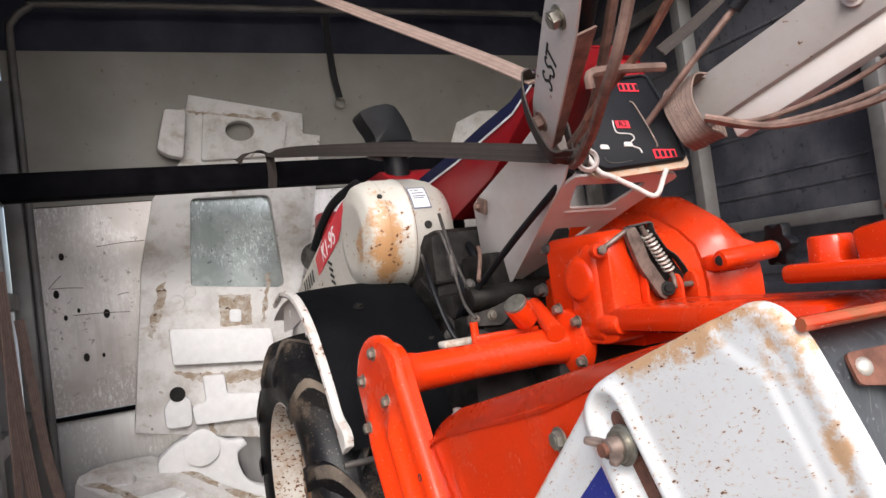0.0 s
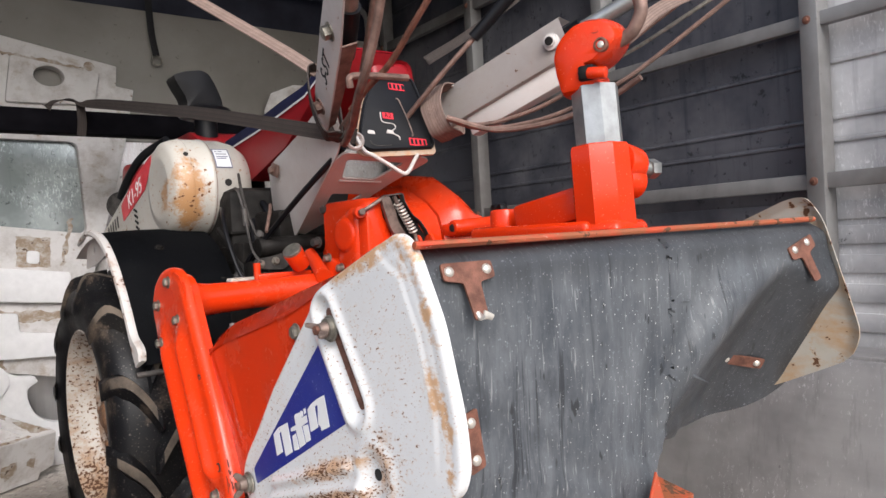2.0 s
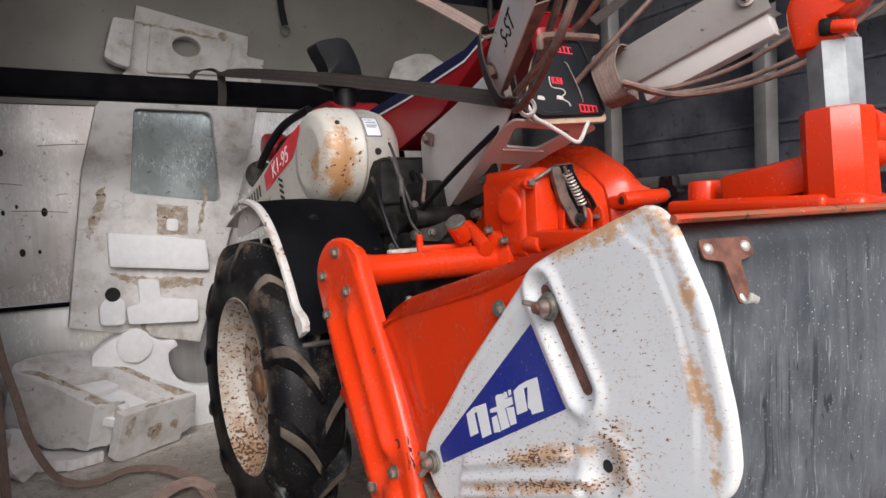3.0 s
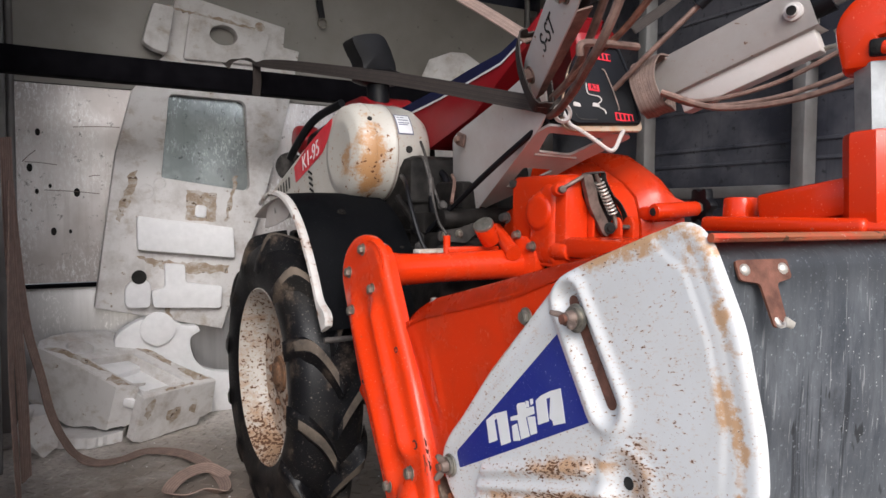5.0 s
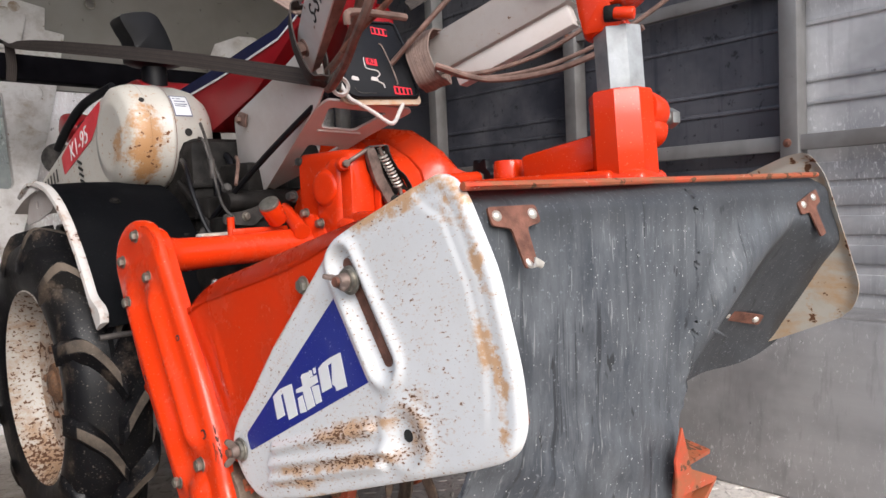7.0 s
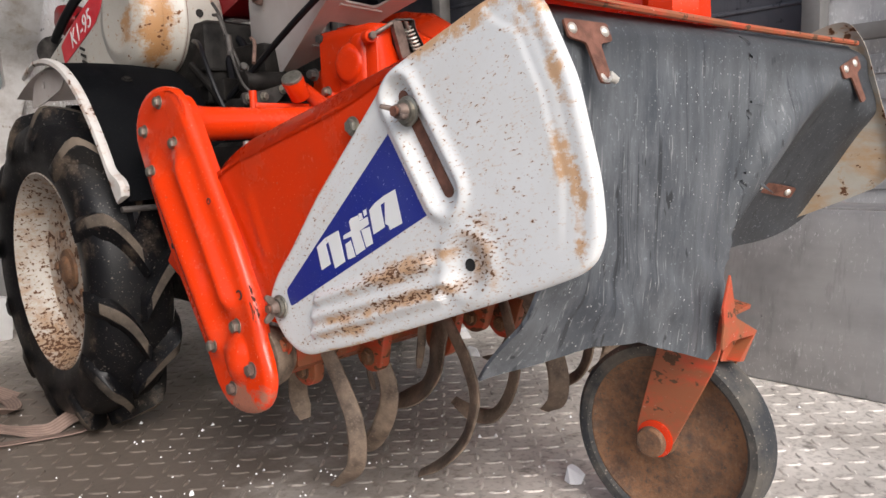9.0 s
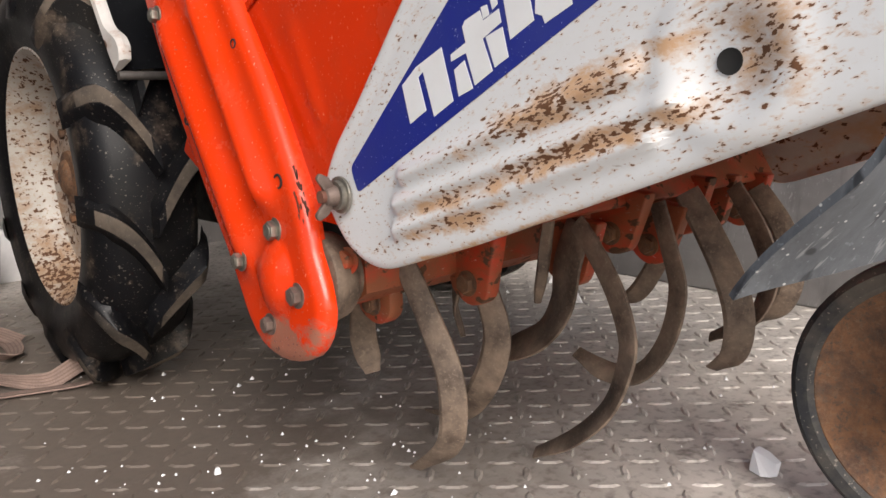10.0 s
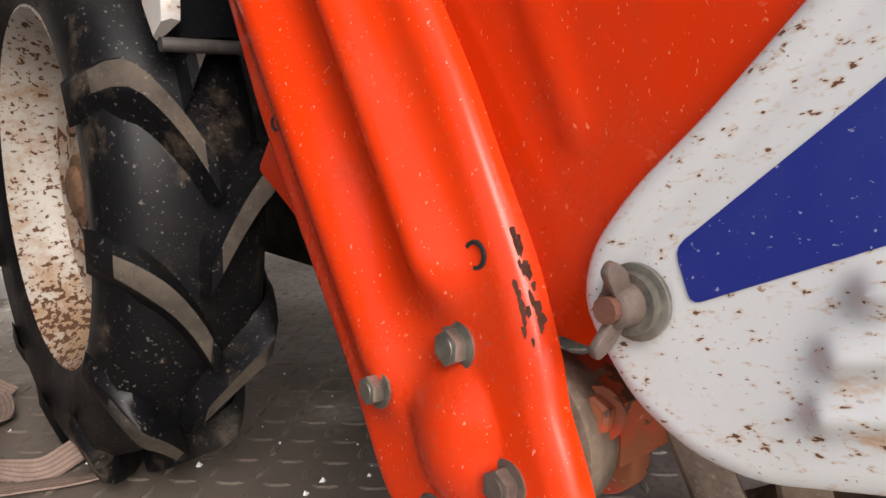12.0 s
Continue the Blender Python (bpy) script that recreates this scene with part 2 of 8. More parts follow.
RUST_ROD = plain("rusty_pink_rod", (0.2, 0.125, 0.1), 0.55, 0.3, vary=0.45, scale=40, relief=0.5)
TARNISH = plain("tarnished_brown_steel", (0.17, 0.125, 0.105), 0.5, 0.45, vary=0.5, scale=60, relief=0.4)
RUST_TAB = plain("rusted_strap_iron", (0.15, 0.06, 0.038), 0.7, 0.1, vary=0.5, scale=60, relief=0.6)
RIVET = plain("bare_rivet", (0.6, 0.56, 0.5), 0.4, 0.6, vary=0.3, scale=80)
DARK_HOLE = plain("dark_hollow", (0.01, 0.009, 0.008), 0.9, vary=0.3)
LABEL = plain("paper_label", (0.75, 0.76, 0.78), 0.5, vary=0.06)
PRINT = plain("label_print", (0.12, 0.13, 0.2), 0.5, vary=0.1)


def soil_steel():
    m, n, l, b = mat("soil_worn_steel")
    v = coords(n, l)
    a, f = noise_tex(n, l, v, 26, 8, 0.65), noise_tex(n, l, v, 260, 3)
    c = mix(n, l, ramp(n, l, a, ((0.35, 0.0), (0.7, 1.0))), (0.075, 0.054, 0.041), (0.29, 0.215, 0.16))
    c = mix(n, l, ramp(n, l, f, ((0.56, 0.0), (0.74, 0.45))), c, (0.36, 0.28, 0.21))
    l.new(c, b.inputs["Base Color"])
    b.inputs["Metallic"].default_value = 0.25
    l.new(ramp(n, l, a, ((0.3, 0.45), (0.7, 0.8))), b.inputs["Roughness"])
    bump(n, l, b, math_node(n, l, "ADD", math_node(n, l, "MULTIPLY", a, 0.5), math_node(n, l, "MULTIPLY", f, 0.4)), 0.5, 0.002)
    return m


def rust_disc():
    m, n, l, b = mat("rusted_disc")
    v = coords(n, l)
    a, f = noise_tex(n, l, v, 16, 9, 0.75), noise_tex(n, l, v, 190, 5, 0.7)
    c = mix(n, l, ramp(n, l, a, ((0.36, 0.0), (0.62, 1.0))), (0.06, 0.034, 0.024), (0.23, 0.11, 0.05))
    c = mix(n, l, ramp(n, l, f, ((0.5, 0.0), (0.7, 0.6))), c, (0.25, 0.165, 0.1))
    c = mix(n, l, ramp(n, l, noise_tex(n, l, v, 95, 8, 0.75), ((0.52, 0.0), (0.64, 0.85))), c, (0.05, 0.036, 0.03))
    l.new(c, b.inputs["Base Color"])
    b.inputs["Roughness"].default_value = 0.8
    bump(n, l, b, f, 0.6, 0.002)
    return m


def axis_mask(n, l, way, wobble, low, high):
    """0 below low and 1 above high along a direction (object coordinates)."""
    g = n.new("ShaderNodeVectorMath")
    g.operation = "DOT_PRODUCT"
    g.inputs[1].default_value = way
    l.new(coords(n, l), g.inputs[0])
    out = g.outputs["Value"]
    if wobble is not None:
        s = n.new("ShaderNodeMath")
        l.new(out, s.inputs[0])
        l.new(wobble, s.inputs[1])
        out = s.outputs[0]
    mr = n.new("ShaderNodeMapRange")
    mr.inputs[1].default_value, mr.inputs[2].default_value = low, high
    l.new(out, mr.inputs[0])
    return mr.outputs[0]


def rubber(name, base, dust, dust_at, streak=False, rough=0.45, soil_shade=False, gloss=0.5):
    m, n, l, b = mat(name)
    v = coords(n, l)
    a, f = noise_tex(n, l, v, 7, 7, 0.65), noise_tex(n, l, v, 220, 2)
    c = mix(n, l, ramp(n, l, a, ((dust_at, 0.0), (dust_at + 0.25, 1.0))), base, dust)
    if streak:
        s = noise_tex(n, l, coords(n, l, (26, 20, 4.5)), 1.0, 9, 0.72, 0.4)
        c = mix(n, l, ramp(n, l, s, ((0.42, 0.0), (0.68, 0.8))), c, tuple(1.6 * x for x in dust))
        wash = noise_tex(n, l, coords(n, l, (9, 9, 5)), 1.0, 7, 0.65)
        c = mix(n, l, ramp(n, l, wash, ((0.54, 0.0), (0.7, 0.8))), c, (0.024, 0.026, 0.03))
        runs = noise_tex(n, l, coords(n, l, (70, 30, 3)), 1.0, 4, 0.6)
        c = mix(n, l, ramp(n, l, runs, ((0.6, 0.0), (0.66, 0.85))), c, (0.016, 0.018, 0.022))
        hair = noise_tex(n, l, coords(n, l, (300, 60, 24)), 1.0, 2)
        c = mix(n, l, ramp(n, l, hair, ((0.64, 0.0), (0.7, 0.5))), c, (0.28, 0.28, 0.28))
        d = noise_tex(n, l, coords(n, l, (70, 70, 22)), 1.0, 2)
        c = mix(n, l, ramp(n, l, d, ((0.68, 0.0), (0.72, 0.85))), c, (0.012, 0.013, 0.015))
        p = n.new("ShaderNodeTexVoronoi")
        p.inputs["Scale"].default_value = 120
        l.new(v, p.inputs["Vector"])
        low = noise_tex(n, l, v, 4.0, 3)
        dots = math_node(n, l, "MULTIPLY", ramp(n, l, p.outputs["Distance"], ((0.07, 0.9), (0.13, 0.0))), ramp(n, l, low, ((0.4, 0.0), (0.55, 1.0))))
        c = mix(n, l, dots, c, (0.5, 0.5, 0.48))
        # less dust on the rolled top; beyond the fold, shade painted in as well
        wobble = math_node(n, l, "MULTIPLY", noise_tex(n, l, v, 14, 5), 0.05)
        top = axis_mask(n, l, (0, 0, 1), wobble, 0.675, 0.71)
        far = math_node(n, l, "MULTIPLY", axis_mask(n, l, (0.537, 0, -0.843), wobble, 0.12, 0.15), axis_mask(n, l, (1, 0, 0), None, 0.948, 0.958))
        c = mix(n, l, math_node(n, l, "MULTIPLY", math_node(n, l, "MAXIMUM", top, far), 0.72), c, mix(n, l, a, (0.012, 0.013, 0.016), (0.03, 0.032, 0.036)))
    c = mix(n, l, ramp(n, l, f, ((0.64, 0.0), (0.72, 0.6))), c, (0.16, 0.14, 0.12) if soil_shade else tuple(min(1, 2.2 * x) for x in dust))
    if soil_shade:
        g = noise_tex(n, l, v, 11, 8, 0.7)
        c = mix(n, l, ramp(n, l, g, ((0.56, 0.0), (0.68, 0.8))), c, mix(n, l, f, (0.04, 0.03, 0.022), (0.13, 0.098, 0.074)))
    l.new(c, b.inputs["Base Color"])
    l.new(ramp(n, l, a, ((0.3, rough), (0.7, min(1, rough * 1.6)))), b.inputs["Roughness"])
    b.inputs["Specular IOR Level"].default_value = gloss
    bump(n, l, b, math_node(n, l, "ADD", math_node(n, l, "MULTIPLY", a, 0.6), math_node(n, l, "MULTIPLY", f, 0.2)), 0.25, 0.003)
    return m


STEEL = soil_steel()
RUST_DISC = rust_disc()
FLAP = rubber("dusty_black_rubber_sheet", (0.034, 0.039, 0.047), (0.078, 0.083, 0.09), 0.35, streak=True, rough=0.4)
TYRE = rubber("muddy_tyre_rubber", (0.0045, 0.0045, 0.0055), (0.014, 0.0125, 0.011), 0.5, rough=0.36, soil_shade=True, gloss=0.2)
MUD = rubber("dried_mud_rubber", (0.026, 0.023, 0.021), (0.125, 0.1, 0.078), 0.36, rough=0.85, soil_shade=True, gloss=0.2)
FENDER = rubber("black_fender_rubber", (0.0045, 0.005, 0.0065), (0.01, 0.0105, 0.012), 0.45, rough=0.55, gloss=0.1)
SOLID_TYRE = rubber("worn_solid_rubber", (0.018, 0.02, 0.024), (0.15, 0.13, 0.105), 0.48, rough=0.55)


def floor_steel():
    m, n, l, b = mat("dirty_checker_plate")
    v = coords(n, l)
    a, f = noise_tex(n, l, v, 3.2, 8, 0.65), noise_tex(n, l, v, 70, 5)
    c = mix(n, l, ramp(n, l, a, ((0.3, 0.0), (0.7, 1.0))), (0.35, 0.315, 0.285), (0.76, 0.71, 0.66))
    c = mix(n, l, ramp(n, l, f, ((0.5, 0.0), (0.72, 0.6))), c, (0.09, 0.07, 0.058))
    s = noise_tex(n, l, v, 12, 4, 0.7)
    c = mix(n, l, ramp(n, l, s, ((0.62, 0.0), (0.72, 0.7))), c, (0.06, 0.045, 0.035))
    # soil round the drive wheels, with the machine's shade painted in
    soil_shade = math_node(n, l, "MULTIPLY", near_mask(n, l, (0.4, 1.65, 0), 1.0), ramp(n, l, noise_tex(n, l, v, 5.0, 9, 0.7), ((0.25, 0.6), (0.55, 2.0))))
    c = mix(n, l, math_node(n, l, "MULTIPLY", soil_shade, 0.95), c, mix(n, l, f, (0.075, 0.058, 0.045), (0.17, 0.135, 0.11)))
    l.new(c, b.inputs["Base Color"])
    b.inputs["Metallic"].default_value = 0.15
    l.new(ramp(n, l, a, ((0.3, 0.62), (0.75, 0.42))), b.inputs["Roughness"])
    bump(n, l, b, f, 0.3, 0.002)
    return m


def scuffed_sheet(name, base, dark, metal, rough, streak_scale=(30, 30, 4), mark_at=0.66, deep=0.55, glints=0.0):
    m, n, l, b = mat(name)
    v = coords(n, l)
    a = noise_tex(n, l, coords(n, l, streak_scale), 1.0, 6, 0.6)
    g = noise_tex(n, l, v, 2.2, 5, 0.6)
    f = noise_tex(n, l, v, 34, 5, 0.7)
    c = mix(n, l, ramp(n, l, a, ((0.3, 0.0), (0.7, 1.0))), tuple(x * 0.8 for x in base), base)
    c = mix(n, l, ramp(n, l, g, ((0.4, 0.0), (0.75 if deep < 0.6 else 0.58, deep))), c, dark)
    c = mix(n, l, ramp(n, l, f, ((mark_at, 0.0), (mark_at + 0.06, 0.8))), c, tuple(x * 0.35 for x in dark))
    if glints:
        # bare scratches, thick in patches
        sc = noise_tex(n, l, coords(n, l, (150, 150, 60)), 1.0, 4, 0.7, 0.6)
        where = ramp(n, l, noise_tex(n, l, v, 5.0, 4), ((0.42, 0.0), (0.6, 0.85)))
        c = mix(n, l, math_node(n, l, "MULTIPLY", ramp(n, l, sc, ((glints - 0.05, 0.0), (glints + 0.05, 1.0))), where), c, tuple(min(0.92, 1.35 * x + 0.05) for x in base))
        drip = noise_tex(n, l, coords(n, l, (40, 40, 2.2)), 1.0, 5, 0.65)
        c = mix(n, l, ramp(n, l, drip, ((0.56, 0.0), (0.75, 0.6))), c, dark)
    l.new(c, b.inputs["Base Color"])
    b.inputs["Metallic"].default_value = metal
    l.new(ramp(n, l, g, ((0.3, rough * 0.8), (0.7, min(1, rough * 1.35)))), b.inputs["Roughness"])
    bump(n, l, b, a, 0.15, 0.003)
    return m


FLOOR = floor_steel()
BOARD = scuffed_sheet("grimy_beige_board", (0.3, 0.285, 0.265), (0.17, 0.155, 0.135), 0.0, 0.6, (4, 4, 4))
SHEET = scuffed_sheet("scratched_pale_sheet", (0.86, 0.82, 0.81), (0.48, 0.435, 0.41), 0.3, 0.36, (16, 16, 6), 0.62, 0.75, glints=0.55)
GALV = scuffed_sheet("galvanised_sheet", (0.62, 0.61, 0.61), (0.35, 0.34, 0.34), 0.75, 0.34, (40, 40, 3), glints=0.6)
# side wall in two tones: daylight falloff painted in, besides dirt and dust
WALL_PANEL = scuffed_sheet("dirty_dark_wall_sheet", (0.11, 0.11, 0.125), (0.02, 0.022, 0.034), 0.1, 0.45, (6, 2.2, 9), 0.6, 0.92, glints=0.7)
WALL_DUSTY_LIT = scuffed_sheet("dusty_lit_wall_sheet", (0.62, 0.615, 0.62), (0.26, 0.26, 0.275), 0.15, 0.5, (5, 9, 14), 0.66, 0.85, glints=0.6)
POST = scuffed_sheet("grey_steel_post", (0.24, 0.236, 0.234), (0.1, 0.09, 0.085), 0.3, 0.5, (14, 14, 5), 0.68, 0.8)
KICK = scuffed_sheet("dull_alloy_kick_panel", (0.32, 0.31, 0.31), (0.13, 0.125, 0.128), 0.35, 0.42, (3, 2, 14), 0.68, 0.75, glints=0.63)
TARP = plain("navy_canvas", (0.03, 0.033, 0.055), 0.75, vary=0.3, scale=6, relief=0.3)
BEAM = plain("dark_steel_beam", (0.0035, 0.0032, 0.0045), 0.75, 0.0, gloss=0.04, vary=0.4, scale=20, relief=0.3)
FOAM = painted("dirty_white_foam", (0.7, 0.68, 0.67), 0.75, fleck_at=0.74, fleck_scale=40, rust=(0.26, 0.17, 0.1), stain=(0.34, 0.26, 0.18), stain_at=0.64, stain_scale=14, dirt=(0.3, 0.255, 0.22), dirt_amount=0.9, chips=0.9)
FOAM_STAIN = painted("brown_stained_foam", (0.33, 0.25, 0.18), 0.85, fleck_at=0.66, fleck_scale=50, rust=(0.16, 0.1, 0.06), stain=(0.58, 0.55, 0.52), stain_at=0.52, stain_scale=30, chips=0.9)
WINDOW_SHEET = scuffed_sheet("greenish_shiny_sheet", (0.44, 0.48, 0.475), (0.13, 0.15, 0.15), 0.6, 0.3, (9, 9, 15), 0.6, 0.85, glints=0.57)
FOAM_CLEAN = plain("fresh_white_foam", (0.78, 0.775, 0.785), 0.7, vary=0.06, scale=40, relief=0.3)
GROUND = plain("grey_yard", (0.2, 0.19, 0.18), 0.9, vary=0.3, scale=3)


def webbing(name, base, line):
    m, n, l, b = mat(name)
    uv = n.new("ShaderNodeUVMap")
    sep = n.new("ShaderNodeSeparateXYZ")
    l.new(uv.outputs["UV"], sep.inputs[0])
    t = n.new("ShaderNodeMath")
    t.operation = "SINE"
    k = n.new("ShaderNodeMath")
    k.operation, k.inputs[1].default_value = "MULTIPLY", 31.4
    l.new(sep.outputs["X"], k.inputs[0])
    l.new(k.outputs[0], t.inputs[0])
    f = noise_tex(n, l, coords(n, l), 45, 6, 0.7)
    weave = noise_tex(n, l, coords(n, l), 420, 2)
    c = mix(n, l, ramp(n, l, t.outputs[0], ((0.3, 0.0), (0.6, 1.0))), base, line)
    c = mix(n, l, ramp(n, l, f, ((0.35, 0.0), (0.75, 0.8))), c, tuple(x * 0.45 for x in base))
    l.new(c, b.inputs["Base Color"])
    b.inputs["Roughness"].default_value = 0.85
    bump(n, l, b, weave, 0.6, 0.002)
    return m


STRAP_DARK = webbing("dirty_brown_webbing", (0.042, 0.031, 0.026), (0.022, 0.016, 0.014))
STRAP_PINK = webbing("faded_pink_brown_webbing", (0.25, 0.175, 0.145), (0.16, 0.105, 0.085))
STRAP_BLACK = webbing("black_webbing", (0.02, 0.02, 0.022), (0.012, 0.012, 0.014))


# ---- building helpers ----
def link_mesh(name, bm, material, smooth=True):
    bmesh.ops.recalc_face_normals(bm, faces=bm.faces)
    me = bpy.data.meshes.new(name)
    bm.to_mesh(me)
    bm.free()
    me.materials.append(material)
    if smooth:
        me.shade_smooth()
        me.set_sharp_from_angle(angle=radians(38))
    return new(name, me)


def thing(name, base, label, category, group="", kind=""):
    """An Empty at the thing's base, that parents its parts."""
    ob = new(name)
    ob.location = base
    return tagged(ob, label, category, group, kind)


def part(name, bm, material, parent, label="", smooth=True):
    ob = link_mesh(name, bm, material, smooth)
    ob.parent = parent
    if parent.data is None:
        ob.matrix_parent_inverse = Matrix.Translation(parent.location).inverted()
    return tagged(ob, label)


def solid(name, bm, material, label, category, group="", kind="", smooth=True):
    return tagged(link_mesh(name, bm, material, smooth), label, category, group, kind)


def frame_of(direction, up=(0, 0, 1)):
    """A turn whose z axis is the direction."""
    return Vector(direction).to_track_quat("Z", "Y").to_matrix().to_4x4()


def add_box(bm, centre, size, turn=None, bevel=0.0, seg=2):
    m = Matrix.Translation(centre) @ (turn or Matrix()) @ Matrix.Diagonal((*size, 1))
    made = bmesh.ops.create_cube(bm, size=1.0, matrix=m)["verts"]
    if bevel:
        edges = list({e for v in made for e in v.link_edges})
        bmesh.ops.bevel(bm, geom=edges, offset=bevel, segments=seg, affect="EDGES", profile=0.5)
    return bm


def add_cyl(bm, a, b, r, r2=None, seg=20, bevel=0.0):
    a, b = Vector(a), Vector(b)
    d = b - a
    m = Matrix.Translation((a + b) / 2) @ frame_of(d)
    made = bmesh.ops.create_cone(bm, cap_ends=True, segments=seg, radius1=r, radius2=r if r2 is None else r2, depth=d.length, matrix=m)["verts"]
    if bevel:
        rim = [e for e in {e for v in made for e in v.link_edges} if len(e.link_faces) == 2 and any(len(f.verts) > 4 for f in e.link_faces)]
        bmesh.ops.bevel(bm, geom=rim, offset=bevel, segments=2, affect="EDGES", profile=0.5)
    return bm


def add_lathe(bm, origin, axis, profile, seg=40):
    """Turns a profile of (radius, along) about an axis through origin."""
    m = Matrix.Translation(origin) @ frame_of(axis)
    rings = []
    for r, h in profile:
        if r < 1e-5:
            rings.append([bm.verts.new(m @ Vector((0, 0, h)))])
        else:
            rings.append([bm.verts.new(m @ Vector((r * math.cos(2 * math.pi * k / seg), r * math.sin(2 * math.pi * k / seg), h))) for k in range(seg)])
    for p, q in zip(rings, rings[1:]):
        for k in range(seg):
            j = (k + 1) % seg
            if len(p) == 1 and len(q) > 1:
                bm.faces.new((p[0], q[k], q[j]))
            elif len(q) == 1 and len(p) > 1:
                bm.faces.new((p[k], p[j], q[0]))
            elif len(p) > 1:
                bm.faces.new((p[k], p[j], q[j], q[k]))
    return bm


def smooth_path(points, steps=8):
    """A Catmull-Rom line through the points."""
    p = [Vector(x) for x in points]
    p = [2 * p[0] - p[1], *p, 2 * p[-1] - p[-2]]
    out = []
    for a, b, c, d in zip(p, p[1:], p[2:], p[3:]):
        for k in range(steps):
            t = k / steps
            out.append(0.5 * (2 * b + (c - a) * t + (2 * a - 5 * b + 4 * c - d) * t * t + (3 * b - a - 3 * c + d) * t ** 3))
    return [*out, p[-2]]


def add_tube(bm, points, r, seg=10, steps=8, r_end=None):
    line = smooth_path(points, steps) if steps > 1 else [Vector(x) for x in points]
    rings, side = [], None
    for k, c in enumerate(line):
        d = (line[min(k + 1, len(line) - 1)] - line[max(k - 1, 0)]).normalized()
        if side is None:
            side = d.orthogonal().normalized()
        side = (side - d * side.dot(d)).normalized()
        other = d.cross(side)
        rad = r if r_end is None else r + (r_end - r) * k / (len(line) - 1)
        rings.append([bm.verts.new(c + rad * (math.cos(2 * math.pi * j / seg) * side + math.sin(2 * math.pi * j / seg) * other)) for j in range(seg)])
    for p, q in zip(rings, rings[1:]):
        for j in range(seg):
            bm.faces.new((p[j], p[(j + 1) % seg], q[(j + 1) % seg], q[j]))
    bm.faces.new(rings[0][::-1])
    bm.faces.new(rings[-1])
    return bm


def add_ribbon(bm, points, width, across, thick=0.0025, steps=10, wave=0.0):
    """A flat band along a line; across is one direction, or one for each point. It carries a UV map (0 to 1 across)."""
    line = smooth_path(points, steps)
    count = len(line)
    ways = [Vector(across)] * count if isinstance(across[0], (int, float)) else smooth_path(across, steps)
    uv = bm.loops.layers.uv.verify()
    rows, run = [], 0.0
    for k, c in enumerate(line):
        d = (line[min(k + 1, count - 1)] - line[max(k - 1, 0)]).normalized()
        s = (ways[k] - d * ways[k].dot(d)).normalized()
        nrm = d.cross(s)
        off = nrm * wave * math.sin(k * 0.55)
        run += (c - line[k - 1]).length if k else 0
        rows.append((run, [bm.verts.new(c + off + s * width * (j / 4 - 0.5) + nrm * (thick / 2 + 0.0012 * math.sin(j * 1.57))) for j in range(5)], [bm.verts.new(c + off + s * width * (j / 4 - 0.5) - nrm * thick / 2) for j in range(5)]))
    def quad(vs, us):
        f = bm.faces.new(vs)
        for loop, (u, w) in zip(f.loops, us):
            loop[uv].uv = (u, w)
    for (ra, ta, ba), (rb, tb, bb) in zip(rows, rows[1:]):
        for j in range(4):
            us = ((j / 4, ra), ((j + 1) / 4, ra), ((j + 1) / 4, rb), (j / 4, rb))
            quad((ta[j], ta[j + 1], tb[j + 1], tb[j]), us)
            quad((ba[j + 1], ba[j], bb[j], bb[j + 1]), us)
        quad((ba[0], ta[0], tb[0], bb[0]), ((0, ra), (0, ra), (0, rb), (0, rb)))
        quad((ta[4], ba[4], bb[4], tb[4]), ((1, ra), (1, ra), (1, rb), (1, rb)))
    return bm


def add_prism(bm, outline, lift, depth, holes=(), bevel=0.0):
    """Fills an outline (with holes) of 2D points, lifts it to 3D with lift(a, b), and pushes it through by the vector depth."""
    edges = []
    for loop in (outline, *holes):
        vs = [bm.verts.new(lift(*p)) for p in loop]
        edges += [bm.edges.new((vs[k - 1], vs[k])) for k in range(len(vs))]
    faces = [g for g in bmesh.ops.triangle_fill(bm, use_beauty=True, use_dissolve=False, edges=edges)["geom"] if isinstance(g, bmesh.types.BMFace)]
    made = bmesh.ops.extrude_face_region(bm, geom=faces)["geom"]
    moved = [g for g in made if isinstance(g, bmesh.types.BMVert)]
    bmesh.ops.translate(bm, verts=moved, vec=Vector(depth))
    if bevel:
        rim = [e for e in bm.edges if e.is_valid and len(e.link_faces) == 2 and e.calc_face_angle(0) > 1.0]
        bmesh.ops.bevel(bm, geom=rim, offset=bevel, segments=2, affect="EDGES", profile=0.5)
    return bm


def round_outline(points, radius, seg=4):
    """A closed 2D outline with its corners rounded; radius is one number or one a corner."""
    out, n = [], len(points)
    for k in range(n):
        r = radius[k] if isinstance(radius, (list, tuple)) else radius
        p, a, b = Vector(points[k]), Vector(points[k - 1]), Vector(points[(k + 1) % n])
        u, w = (a - p), (b - p)
        lu, lw = u.length, w.length
        r = min(r, 0.45 * lu, 0.45 * lw)
        s, e = p + u / lu * r, p + w / lw * r
        for j in range(seg + 1):
            t = j / seg
            q = (1 - t) ** 2 * s + 2 * t * (1 - t) * p + t * t * e
            out.append((q.x, q.y))
    return out


def ring(cx, cy, rx, ry=None, seg=20):
    return [(cx + rx * math.cos(2 * math.pi * k / seg), cy + (ry or rx) * math.sin(2 * math.pi * k / seg)) for k in range(seg)]


